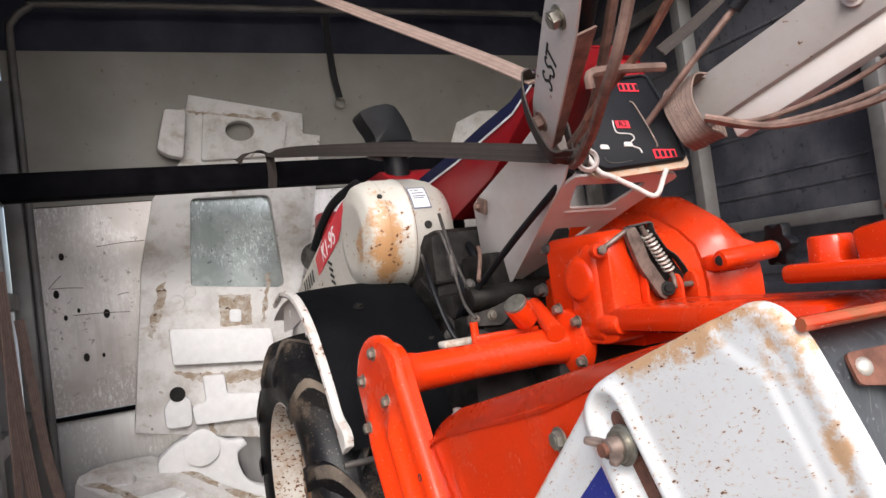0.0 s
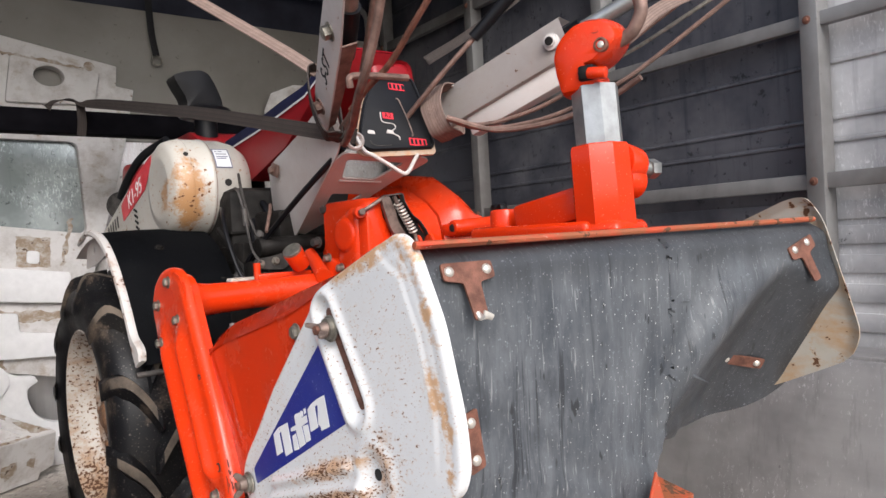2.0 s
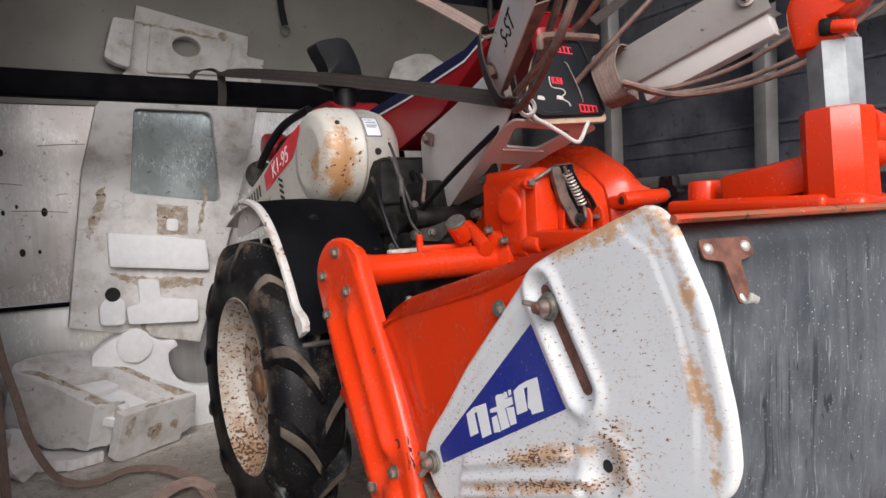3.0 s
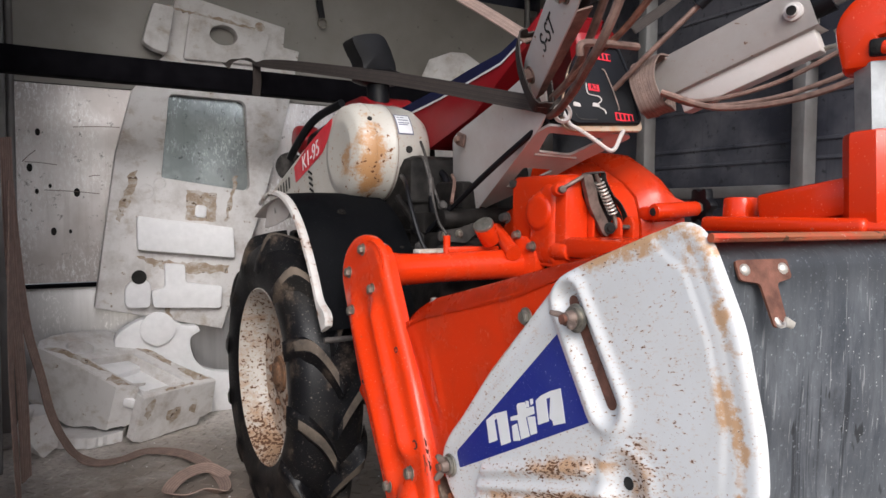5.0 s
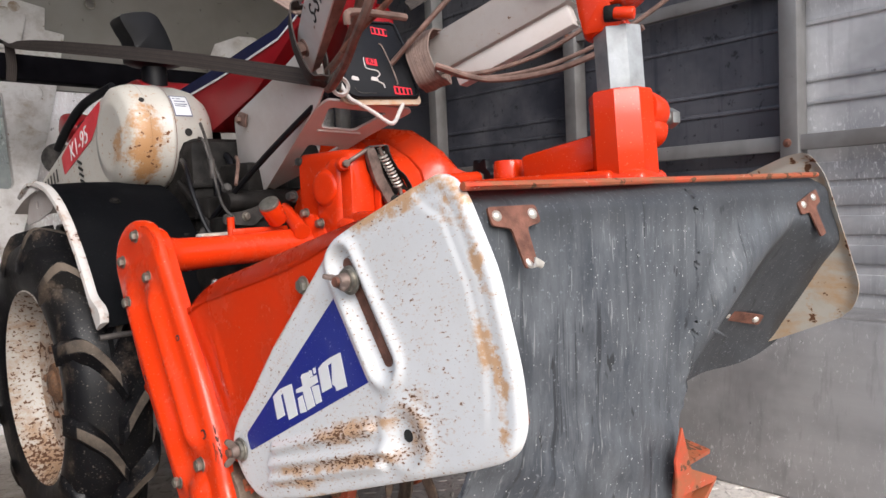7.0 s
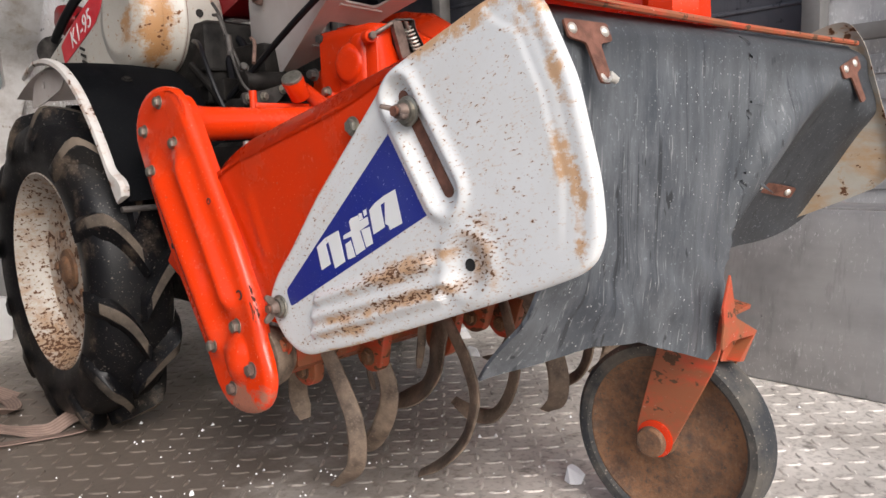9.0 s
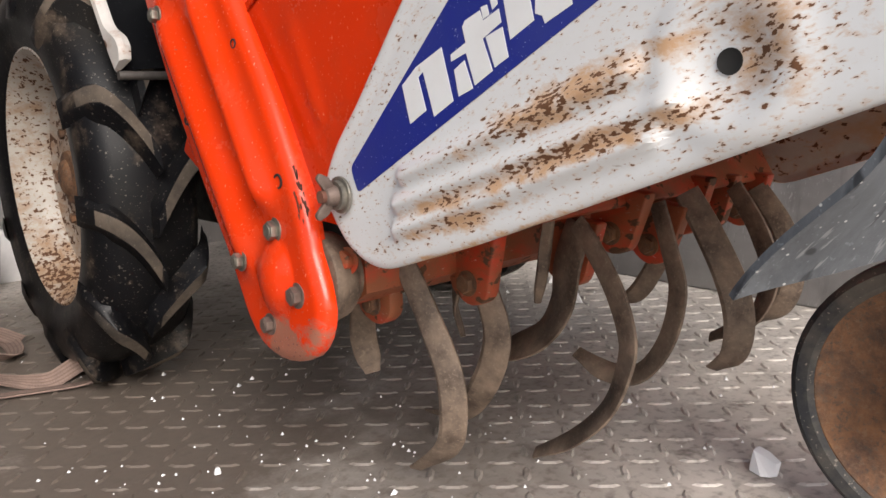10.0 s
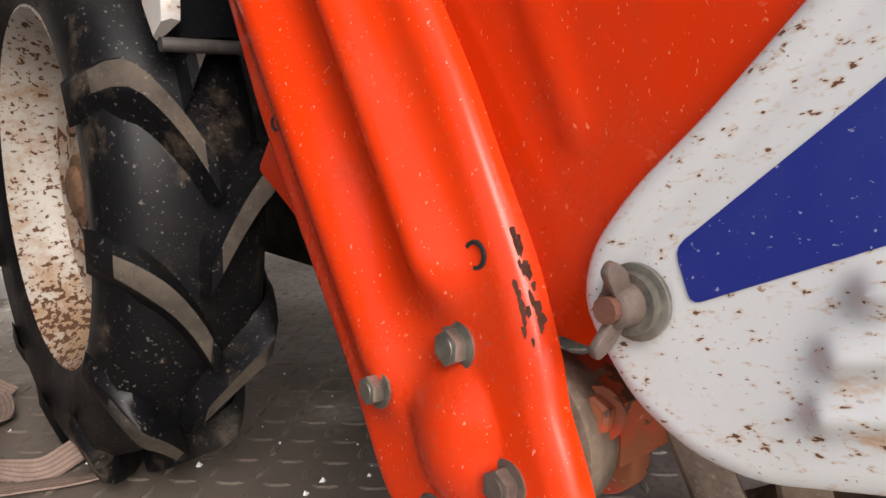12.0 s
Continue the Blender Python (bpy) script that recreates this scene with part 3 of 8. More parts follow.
def edge_distance(p, outline):
    best = 9.0
    for k in range(len(outline)):
        ax, ay = outline[k - 1]
        bx, by = outline[k]
        dx, dy = bx - ax, by - ay
        t = max(0.0, min(1.0, ((p[0] - ax) * dx + (p[1] - ay) * dy) / (dx * dx + dy * dy + 1e-12)))
        best = min(best, math.hypot(p[0] - ax - t * dx, p[1] - ay - t * dy))
    return best


def segment_distance(p, a, b):
    dx, dy = b[0] - a[0], b[1] - a[1]
    t = max(0.0, min(1.0, ((p[0] - a[0]) * dx + (p[1] - a[1]) * dy) / (dx * dx + dy * dy)))
    return math.hypot(p[0] - a[0] - t * dx, p[1] - a[1] - t * dy)


def step(a, b, x):
    t = max(0.0, min(1.0, (x - a) / (b - a)))
    return t * t * (3 - 2 * t)


def pressed_panel(bm, outline, place, rows=70, cols=60, back=0.02):
    """A pressed sheet: a convex outline in (y, z), filled by rows; place(y, z, edge) gives its 3D point. Its rim is folded back by back metres in x."""
    zs = [p[1] for p in outline]
    z0, z1 = min(zs), max(zs)
    grid = []
    for i in range(rows + 1):
        z = z0 + (z1 - z0) * (0.5 - 0.5 * math.cos(math.pi * min(max(i / rows, 0.004), 0.996)))
        hits = []
        for k in range(len(outline)):
            (ay, az), (by, bz) = outline[k - 1], outline[k]
            if (az - z) * (bz - z) <= 0 and abs(az - bz) > 1e-9:
                hits.append(ay + (by - ay) * (z - az) / (bz - az))
        lo, hi = min(hits), max(hits)
        row = []
        for j in range(cols + 1):
            y = lo + (hi - lo) * (0.6 * j / cols + 0.4 * (0.5 - 0.5 * math.cos(math.pi * j / cols)))
            row.append(bm.verts.new(place(y, z, edge_distance((y, z), outline))))
        grid.append(row)
    for p, q in zip(grid, grid[1:]):
        for j in range(cols):
            bm.faces.new((p[j], p[j + 1], q[j + 1], q[j]))
    loop = [*grid[0], *[r[-1] for r in grid[1:-1]], *grid[-1][::-1], *[r[0] for r in grid[-2:0:-1]]]
    rim = [bm.verts.new(v.co + Vector((back, 0, 0))) for v in loop]
    inner = [bm.verts.new(v.co + Vector((back, 0, 0)) + (Vector((0, sum(y for y, _ in outline) / len(outline), sum(zs) / len(zs))) - Vector((0, v.co.y, v.co.z))).normalized() * 0.004) for v in loop]
    for k in range(len(loop)):
        bm.faces.new((loop[k - 1], loop[k], rim[k], rim[k - 1]))
        bm.faces.new((rim[k - 1], rim[k], inner[k], inner[k - 1]))
    return bm


def add_hex(bm, at, axis, r=0.0085, h=0.007, washer=True):
    at, d = Vector(at), Vector(axis).normalized()
    if washer:
        add_cyl(bm, at, at + d * 0.0018, r * 1.35, seg=18)
    add_cyl(bm, at + d * 0.0015, at + d * h, r, seg=6, bevel=0.0012)
    add_cyl(bm, at + d * h, at + d * (h + 0.0008), r * 0.6, seg=14)
    return bm


def letters(text, size, m, material, parent, name="lettering", shear=0.0, thick=0.0004, label=""):
    cu = bpy.data.curves.new(name, "FONT")
    cu.body, cu.size, cu.align_x, cu.align_y, cu.shear, cu.extrude = text, size, "CENTER", "CENTER", shear, thick
    ob = bpy.data.objects.new(name, cu)
    scene.collection.objects.link(ob)
    me = bpy.data.meshes.new_from_object(ob.evaluated_get(bpy.context.evaluated_depsgraph_get()))
    bpy.data.objects.remove(ob)
    me.transform(m)
    me.materials.clear()
    me.materials.append(material)
    made = new(name, me)
    made.parent = parent
    if parent.data is None:
        made.matrix_parent_inverse = Matrix.Translation(parent.location).inverted()
    return tagged(made, label)


def axes(at, right, up):
    """A pose whose x runs along right and y along up."""
    x = Vector(right).normalized()
    z = x.cross(Vector(up)).normalized()
    y = z.cross(x)
    return Matrix.Translation(at) @ Matrix((x, y, z)).transposed().to_4x4()


def flat_piece(bm, m, pts, thick):
    """A thin flat piece: 2D points on the pose m."""
    return add_prism(bm, pts, lambda a, b: m @ Vector((a, b, 0)), m.to_3x3() @ Vector((0, 0, thick)))


def loft(outline, m, profile, centre=(0.0, 0.0)):
    """A cast body: an outline about a centre, scaled and pushed out ring by ring; the ends run to points."""
    bm = bmesh.new()
    rings = []
    for k, depth in profile:
        if k == 0:
            rings.append([bm.verts.new(m @ Vector((*centre, depth)))])
        else:
            rings.append([bm.verts.new(m @ Vector((centre[0] + (a - centre[0]) * k, centre[1] + (b - centre[1]) * k, depth))) for a, b in outline])
    for p, q in zip(rings, rings[1:]):
        for j in range(max(len(p), len(q))):
            i = (j + 1) % max(len(p), len(q))
            if len(p) == 1:
                bm.faces.new((p[0], q[j], q[i]))
            elif len(q) == 1:
                bm.faces.new((p[j], p[i], q[0]))
            else:
                bm.faces.new((p[j], p[i], q[i], q[j]))
    return bm


# ---- the truck's cargo box ----
bm = bmesh.new()
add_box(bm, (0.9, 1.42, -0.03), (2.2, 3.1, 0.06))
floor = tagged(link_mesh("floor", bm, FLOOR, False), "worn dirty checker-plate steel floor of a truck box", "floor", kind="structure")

# raised treads of the plate, crosswise in turn
def treads():
    verts, faces = [], []
    pitch = 0.041
    for i in range(int(1.98 / pitch)):
        for j in range(int(2.9 / pitch)):
            x, y = -0.1 + (i + 0.5) * pitch, -0.04 + (j + 0.5) * pitch
            a = radians(45 if (i + j) % 2 else -45)
            u, w = Vector((math.cos(a), math.sin(a), 0)), Vector((-math.sin(a), math.cos(a), 0))
            c, k = Vector((x, y, 0)), len(verts)
            h = 0.0022
            u, w = u * 1.28, w * 1.15
            verts += [c - u * 0.0145, c - u * 0.007 - w * 0.0044, c + u * 0.007 - w * 0.0044, c + u * 0.0145, c + u * 0.007 + w * 0.0044, c - u * 0.007 + w * 0.0044]
            verts += [c + Vector((0, 0, h)) + q for q in (-u * 0.0095, -u * 0.005 - w * 0.0022, u * 0.005 - w * 0.0022, u * 0.0095, u * 0.005 + w * 0.0022, -u * 0.005 + w * 0.0022)]
            faces += [(k + s, k + (s + 1) % 6, k + 6 + (s + 1) % 6, k + 6 + s) for s in range(6)]
            faces.append(tuple(k + 6 + s for s in range(6)))
    me = bpy.data.meshes.new("tread")
    me.from_pydata([tuple(v) for v in verts], [], faces)
    me.materials.append(FLOOR)
    ob = new("tread", me)
    ob.parent = floor
    tagged(ob, "raised lozenge treads of the plate", kind="stuff")


treads()

ground = bmesh.new()
bmesh.ops.create_grid(ground, x_segments=8, y_segments=8, size=300, matrix=Matrix.Translation((0, 0, -0.95)))
tagged(link_mesh("ground", ground, GROUND, False), "grey yard ground under the truck", "ground", kind="structure")

# front board with its two lower sheets
def front_wall():
    bm = bmesh.new()
    add_box(bm, (1.03, 2.89, 1.42), (2.2, 0.04, 0.52), bevel=0.003)
    wall = tagged(link_mesh("wall_front", bm, BOARD), "grimy beige headboard with a scratched pale sheet below", "wall", kind="structure")
    bm = bmesh.new()
    add_box(bm, (1.03, 2.884, 0.82), (2.2, 0.03, 0.675), bevel=0.003)
    part("sheet", bm, SHEET, wall, "scratched pale metal sheet")
    bm = bmesh.new()
    add_box(bm, (1.03, 2.905, 0.23), (2.2, 0.03, 0.48), bevel=0.003)
    part("lower_sheet", bm, GALV, wall, "shiny galvanised sheet")
    # black strip put in for the shaded gap below the pale sheet
    bm = bmesh.new()
    add_box(bm, (1.03, 2.878, 0.472), (2.2, 0.024, 0.014), bevel=0.002)
    part("gap_strip", bm, BEAM, wall)
    for x, z, r in ((0.021, 0.874, 0.009), (0.047, 0.994, 0.008), (0.162, 0.793, 0.01), (0.041, 0.795, 0.006), (0.081, 0.814, 0.005), (0.089, 0.659, 0.009), (0.14, 0.659, 0.005), (1.0, 0.7, 0.008), (1.5, 0.95, 0.008)):
        bm = bmesh.new()
        add_lathe(bm, (x, 2.8685, z), (0, -1, 0), [(r * 1.25, 0), (r, 0.0012), (r * 0.7, 0.0004), (0, 0.0002)], 10)
        bmesh.ops.transform(bm, matrix=Matrix.Translation((x, 0, z)) @ Matrix.Diagonal((0.8, 1, 1.25, 1)) @ Matrix.Translation((-x, 0, -z)), verts=bm.verts)
        part("dent", bm, DARK_METAL, wall, "dark dent in the sheet")
    for a, b in (((0.153, 1.017), (0.301, 1.025)), ((0.008, 0.893), (0.102, 0.886)), ((0.063, 0.8), (0.233, 0.79)), ((0.0, 0.893), (0.04, 0.933)), ((0.2, 0.849), (0.236, 0.854))):
        bm = bmesh.new()
        add_tube(bm, [(a[0], 2.8688, a[1]), (0.5 * (a[0] + b[0]), 2.8688, 0.5 * (a[1] + b[1]) + 0.002), (b[0], 2.8688, b[1])], 0.0012, 5, 4)
        part("scratch", bm, TARNISH, wall, "dark scratch")


front_wall()

SLOPE = 0.076  # the side wall stands slightly askew to the machine
def on_wall(y, z, inward=0.0):
    n = Vector((-1, SLOPE, 0)).normalized()
    return Vector((1.905 + SLOPE * (y - 0.73), y, z)) + n * inward


wall_turn = Matrix.Rotation(-math.atan(SLOPE), 4, "Z")


def right_wall():
    bm = bmesh.new()
    add_box(bm, on_wall(1.85, 1.05, -0.075), (0.03, 2.28, 2.2), wall_turn)
    wall = tagged(link_mesh("wall_right", bm, WALL_PANEL, False), "dark dirty sheet-metal side wall behind grey steel posts", "wall", kind="structure")
    # paler copy of the wall sheet: daylight from the rear painted in, over dust
    bm = bmesh.new()
    add_box(bm, on_wall(0.205, 1.05, -0.075), (0.03, 1.0, 2.2), wall_turn)
    part("sheet", bm, WALL_DUSTY_LIT, wall, "grey dusty sheet with daylight near the rear painted in")
    # posts: an angle iron each, a web and a lip
    for y in (0.035, 0.71, 1.385, 2.06, 2.735):
        bm = bmesh.new()
        add_box(bm, on_wall(y - 0.018, 1.15, -0.024), (0.05, 0.008, 1.6), wall_turn, 0.002)
        add_box(bm, on_wall(y, 1.15, 0.0), (0.007, 0.044, 1.6), wall_turn, 0.002)
        post = part("post", bm, POST, wall, "grey angle-iron post")
        for z in (0.803, 1.19, 1.62):
            bm = bmesh.new()
            add_lathe(bm, on_wall(y + 0.004, z, 0.003), (-1, SLOPE, 0), [(0.011, 0), (0.01, 0.002), (0.006, 0.003), (0.005, 0.006), (0, 0.0065)], 12)
            part("rivet", bm, RUST_TAB, post, "rusted rivet")
    # long rails
    for z, h in ((0.803, 0.038), (1.19, 0.034), (1.62, 0.04)):
        bm = bmesh.new()
        add_box(bm, on_wall(1.35, z, -0.022), (0.026, 3.2, h), wall_turn, 0.003)
        part("rail", bm, POST, wall, "grey steel rail")
    # thin slats between the rails
    for k, z in enumerate((0.46, 0.53, 0.60, 0.67, 0.73, 0.9, 0.955, 1.09, 1.40, 1.78)):
        bm = bmesh.new()
        add_box(bm, on_wall(1.85, z, -0.058), (0.008 if z < 0.78 else 0.004, 2.26, 0.045 if z < 0.78 else 0.012), wall_turn, 0.003)
        part("slat", bm, WALL_PANEL, wall)
        bm = bmesh.new()
        add_box(bm, on_wall(0.2, z, -0.056), (0.008 if z < 0.78 else 0.004, 1.0, 0.045 if z < 0.78 else 0.012), wall_turn, 0.003)
        part("slat", bm, WALL_DUSTY_LIT, wall)
    bm = bmesh.new()
    add_box(bm, Vector((1.762, 1.4, 0.2)), (0.03, 3.2, 0.41), Matrix.Rotation(-math.atan(SLOPE * 0.3), 4, "Z") @ Matrix.Rotation(radians(10), 4, "Y"), 0.008)
    add_box(bm, Vector((1.86, 1.4, 0.4)), (0.13, 3.2, 0.014), None, 0.003)
    part("kick_panel", bm, KICK, wall, "dull alloy lower panel")


right_wall()


def left_wall():
    bm = bmesh.new()
    add_box(bm, (-0.12, 2.06, 0.62), (0.025, 1.72, 1.24))
    wall = tagged(link_mesh("wall_left", bm, SHEET, False), "short pale metal side gate panel with rails", "wall", kind="structure")
    for y in (1.23, 1.73, 2.05, 2.4, 2.83):
        bm = bmesh.new()
        add_box(bm, (-0.088 if y < 2.8 else -0.068, y, 0.78), (0.05, 0.06, 1.56), None, 0.004)
        part("post", bm, POST, wall)
    for z in (0.08, 0.5, 0.86, 1.2):
        bm = bmesh.new()
        add_box(bm, (-0.095, 2.06, z), (0.035, 1.7, 0.05), None, 0.004)
        part("rail", bm, POST, wall)


left_wall()

# canvas added out of view to hold back daylight from the side
bm = bmesh.new()
add_box(bm, (-0.12, 2.47, 1.65), (0.01, 0.98, 0.82))
tagged(link_mesh("wall_canvas", bm, TARP, False), "added navy canvas above the gate, unseen, blocks side daylight", "canvas", kind="structure")

# canvas top and the gantry pipe over the headboard
bm = bmesh.new()
add_box(bm, (0.95, 2.05, 2.06), (2.5, 1.9, 0.012))
tagged(link_mesh("ceiling", bm, TARP, False), "dark navy canvas roof of the truck box", "roof", kind="structure")
bm = bmesh.new()
add_box(bm, (1.03, 2.96, 1.86), (2.5, 0.012, 0.42))
tagged(link_mesh("wall_canvas", bm, TARP, False), "dark navy canvas above the headboard", "canvas", kind="structure")
bm = bmesh.new()
add_tube(bm, [(-0.03, 2.86, 0.0), (-0.03, 2.86, 1.2), (-0.03, 2.86, 1.7), (-0.02, 2.86, 1.77), (0.03, 2.86, 1.82), (0.12, 2.86, 1.835), (0.9, 2.86, 1.845), (1.9, 2.86, 1.86), (1.98, 2.86, 1.85), (2.045, 2.86, 1.81), (2.06, 2.86, 1.74), (2.06, 2.86, 1.5)], 0.013, 12, 6)
solid("gantry_pipe", bm, POST, "bent grey steel gantry pipe over the headboard", "pipe", kind="structure")

# square steel beam across the box
bm = bmesh.new()
add_box(bm, (0.99, 2.45, 1.148), (2.1, 0.06, 0.075), Matrix.Rotation(radians(0.4), 4, "Y"), 0.005)
solid("cross_beam", bm, BEAM, "dark square steel beam across the truck box", "beam")


# ---- the walk-behind tiller: one thing with its parts ----
tiller = thing("walk_behind_tiller", (0.95, 1.2, 0.0), "orange and white walk-behind tiller strapped down in a truck", "tiller")


def wheel(cx, cy, cz, outward):
    """A lugged drive wheel: its outer face looks along x times outward."""
    R, half = 0.318, 0.078
    bm = bmesh.new()
    prof = [(0.205, -half * 0.8), (0.222, -half * 0.92), (0.27, -half), (0.3, -half * 0.86), (R - 0.004, -half * 0.6), (R, 0), (R - 0.004, half * 0.6), (0.3, half * 0.86), (0.27, half), (0.222, half * 0.92), (0.205, half * 0.8), (0.198, half * 0.4), (0.198, -half * 0.4), (0.205, -half * 0.8)]
    add_lathe(bm, (cx, cy, cz), (1, 0, 0), prof, 56)
    tyre = part("tyre", bm, TYRE, tiller, "black tractor-pattern tyre caked with dry mud")
    lugs = 12
    profile = ((-0.008, -1.1), (0.006, -0.72), (0.022, -0.56), (0.027, -0.44), (0.027, 0.44), (0.022, 0.56), (0.006, 0.72), (-0.008, 1.1))
    for k in range(lugs):
        for side in (-1, 1):
            a0 = 2 * math.pi * (k + (0.5 if side > 0 else 0)) / lugs + 0.419
            bm = bmesh.new()
            rows = []
            for s in range(11):
                t = s / 10
                x = side * (-0.006 + (0.09 if side < 0 else 0.1) * t)
                a = a0 - 0.3 * (1 - (1 - t) ** 1.9)
                drop = 0.0 if t < 0.62 else 0.062 * ((t - 0.62) / 0.38) ** 1.7
                w = 0.031 - 0.005 * t
                tall = 1.0 - 0.35 * step(0.7, 1.0, t)
                rows.append([bm.verts.new((cx + x, cy + r * math.cos(a + u * w / 0.34), cz + r * math.sin(a + u * w / 0.34))) for r, u in [(R - drop + dr * tall, u) for dr, u in profile]])
            for p, q in zip(rows, rows[1:]):
                for j in range(7):
                    bm.faces.new((p[j], p[j + 1], q[j + 1], q[j]))
            bm.faces.new(rows[0])
            bm.faces.new(rows[-1][::-1])
            lug = part("lug", bm, TYRE, tyre)
            lug.data.materials.append(MUD)
            lug.data.polygons.foreach_set("material_index", [1 if (len(p.vertices) == 4 and p.index % 7 == 3 and 7 < p.index < 63) else 0 for p in lug.data.polygons])
    bm = bmesh.new()
    o = outward
    prof = [(0.168, -0.022 * o), (0.172, -0.004 * o), (0.176, 0.0), (0.178, 0.026 * o), (0.186, 0.036 * o), (0.19, 0.044 * o), (0.197, 0.054 * o), (0.206, 0.066 * o), (0.211, 0.064 * o), (0.207, 0.056 * o), (0.2, 0.04 * o)]
    add_lathe(bm, (cx, cy, cz), (1, 0, 0), prof, 56)
    rim = part("rim", bm, WHITE_RIM, tiller, "white wheel rim spotted with rust")
    bm = bmesh.new()
    add_lathe(bm, (cx, cy, cz), (1, 0, 0), [(0.02, 0.018 * o), (0.07, 0.016 * o), (0.1, 0.004 * o), (0.15, -0.002 * o), (0.174, 0.004 * o)], 48)
    part("disc", bm, RUSTY_DISC_PAINT, rim, "cream wheel disc eaten by brown rust")
    bm = bmesh.new()
    add_lathe(bm, (cx + 0.018 * o, cy, cz), (o, 0, 0), [(0.045, 0), (0.043, 0.006), (0.03, 0.008), (0.026, 0.014), (0.02, 0.016), (0, 0.016)], 24)
    part("hub", bm, RUST_DISC, rim, "rusty hub")
    for k in range(5):
        a = 2 * math.pi * k / 5
        bm = bmesh.new()
        add_hex(bm, (cx + 0.014 * o, cy + 0.075 * math.cos(a), cz + 0.075 * math.sin(a)), (o, 0, 0), 0.009, 0.009)
        part("wheel_nut", bm, RUST_DISC, rim)


WY, WZ = 1.745, 0.345
wheel(0.548, WY, WZ, -1)
wheel(1.36, WY, WZ, 1)


LIP = smooth_path([(1.412, 0.5, 0), (1.43, 0.525, 0), (1.45, 0.556, 0), (1.478, 0.6, 0), (1.516, 0.65, 0), (1.567, 0.705, 0), (1.63, 0.749, 0), (1.7, 0.773, 0), (1.787, 0.778, 0), (1.86, 0.756, 0)], 5)


def fender():
    """Black rubber guard over the wheel, edged by a white painted metal lip."""
    def row_at(k):
        d = (LIP[min(k + 1, len(LIP) - 1)] - LIP[max(k - 1, 0)]).normalized()
        return LIP[k], Vector((-d.y, d.x, 0)), k / (len(LIP) - 1)
    def at(x, k, out):
        c, n, _ = row_at(k)
        return Vector((x, c.x + n.x * out, c.y + n.y * out))
    def skin(rows, close):
        for p, q in zip(rows, rows[1:]):
            for j in range(len(p) if close else len(p) - 1):
                bm.faces.new((p[j], p[(j + 1) % len(p)], q[(j + 1) % len(p)], q[j]))
    bm = bmesh.new()
    skin([[bm.verts.new(at(0.524 + 0.245 * j / 10, k, -0.004 + 0.006 * (1 - ((j - 5) / 5) ** 2))) for j in range(11)] for k in range(len(LIP) - 6)], False)
    bmesh.ops.solidify(bm, geom=bm.faces[:], thickness=0.006)
    guard = part("fender", bm, FENDER, tiller, "black rubber mudguard over the wheel")
    bm = bmesh.new()
    rows = []
    for k in range(len(LIP)):
        t = k / (len(LIP) - 1)
        flare = 0.024 * (1 - step(0.08, 0.24, t)) * (0.5 + 0.5 * step(0.0, 0.04, t))
        rows.append([bm.verts.new(at(0.516 + dx, k, dr + flare * f)) for dx, dr, f in ((0.012, 0.004, 1), (0.004, 0.006, 1), (-0.003, 0.003, 0.9), (-0.005, -0.004, 0), (-0.001, -0.009, 0), (0.005, -0.004, 0.3))])
    skin(rows, True)
    bm.faces.new(rows[0])
    bm.faces.new(rows[-1][::-1])
    part("fender_lip", bm, WHITE_LIP, guard, "white painted lip chipped and rusty")
    bm = bmesh.new()
    skin([[bm.verts.new((0.53 + 0.22 * j / 6, 1.72 + 0.25 * k / 8, 0.768 - 0.05 * (k / 8) ** 2 - 0.004 * math.sin(j))) for j in range(7)] for k in range(9)], False)
    bmesh.ops.solidify(bm, geom=bm.faces[:], thickness=0.004)
    part("fender_front", bm, WHITE_FRAME, guard, "white sheet at the front of the mudguard")
    bm = bmesh.new()
    add_prism(bm, round_outline([(1.66, 0.755), (1.78, 0.768), (1.86, 0.745), (1.89, 0.69), (1.8, 0.7), (1.7, 0.72)], 0.012, 3), lambda a, b: Vector((0.535, a, b)), (0.003, 0, 0), [ring(1.8, 0.735, 0.009, seg=12)])
    part("side_plate", bm, WHITE_FRAME, guard, "white side plate with a hole")
    bm = bmesh.new()
    add_hex(bm, (0.629, 1.601, 0.733), (0, -0.45, 0.89), 0.008, 0.006)
    part("bolt", bm, DARK_METAL, guard)
    bm = bmesh.new()
    add_cyl(bm, (0.5, 1.37, 0.488), (0.66, 1.37, 0.488), 0.0055)
    part("stay", bm, GREY_METAL, guard)


fender()


# chain case: the pressed orange arm
def arm_x(y, z):
    return 0.534 + 0.057 * (z - 0.416) - 0.023 * (y - 1.168)


ARM = round_outline([(1.274, 0.692), (1.242, 0.684), (1.22, 0.663), (1.203, 0.636), (1.148, 0.554), (1.082, 0.457), (1.026, 0.358), (1.011, 0.32), (1.007, 0.302), (0.994, 0.277), (0.983, 0.25), (0.99, 0.221), (1.01, 0.199), (1.038, 0.188), (1.068, 0.184), (1.105, 0.191), (1.133, 0.215), (1.171, 0.277), (1.234, 0.36), (1.292, 0.44), (1.35, 0.54), (1.388, 0.605), (1.386, 0.64), (1.371, 0.667), (1.344, 0.686), (1.31, 0.694)], 0.016, 2)


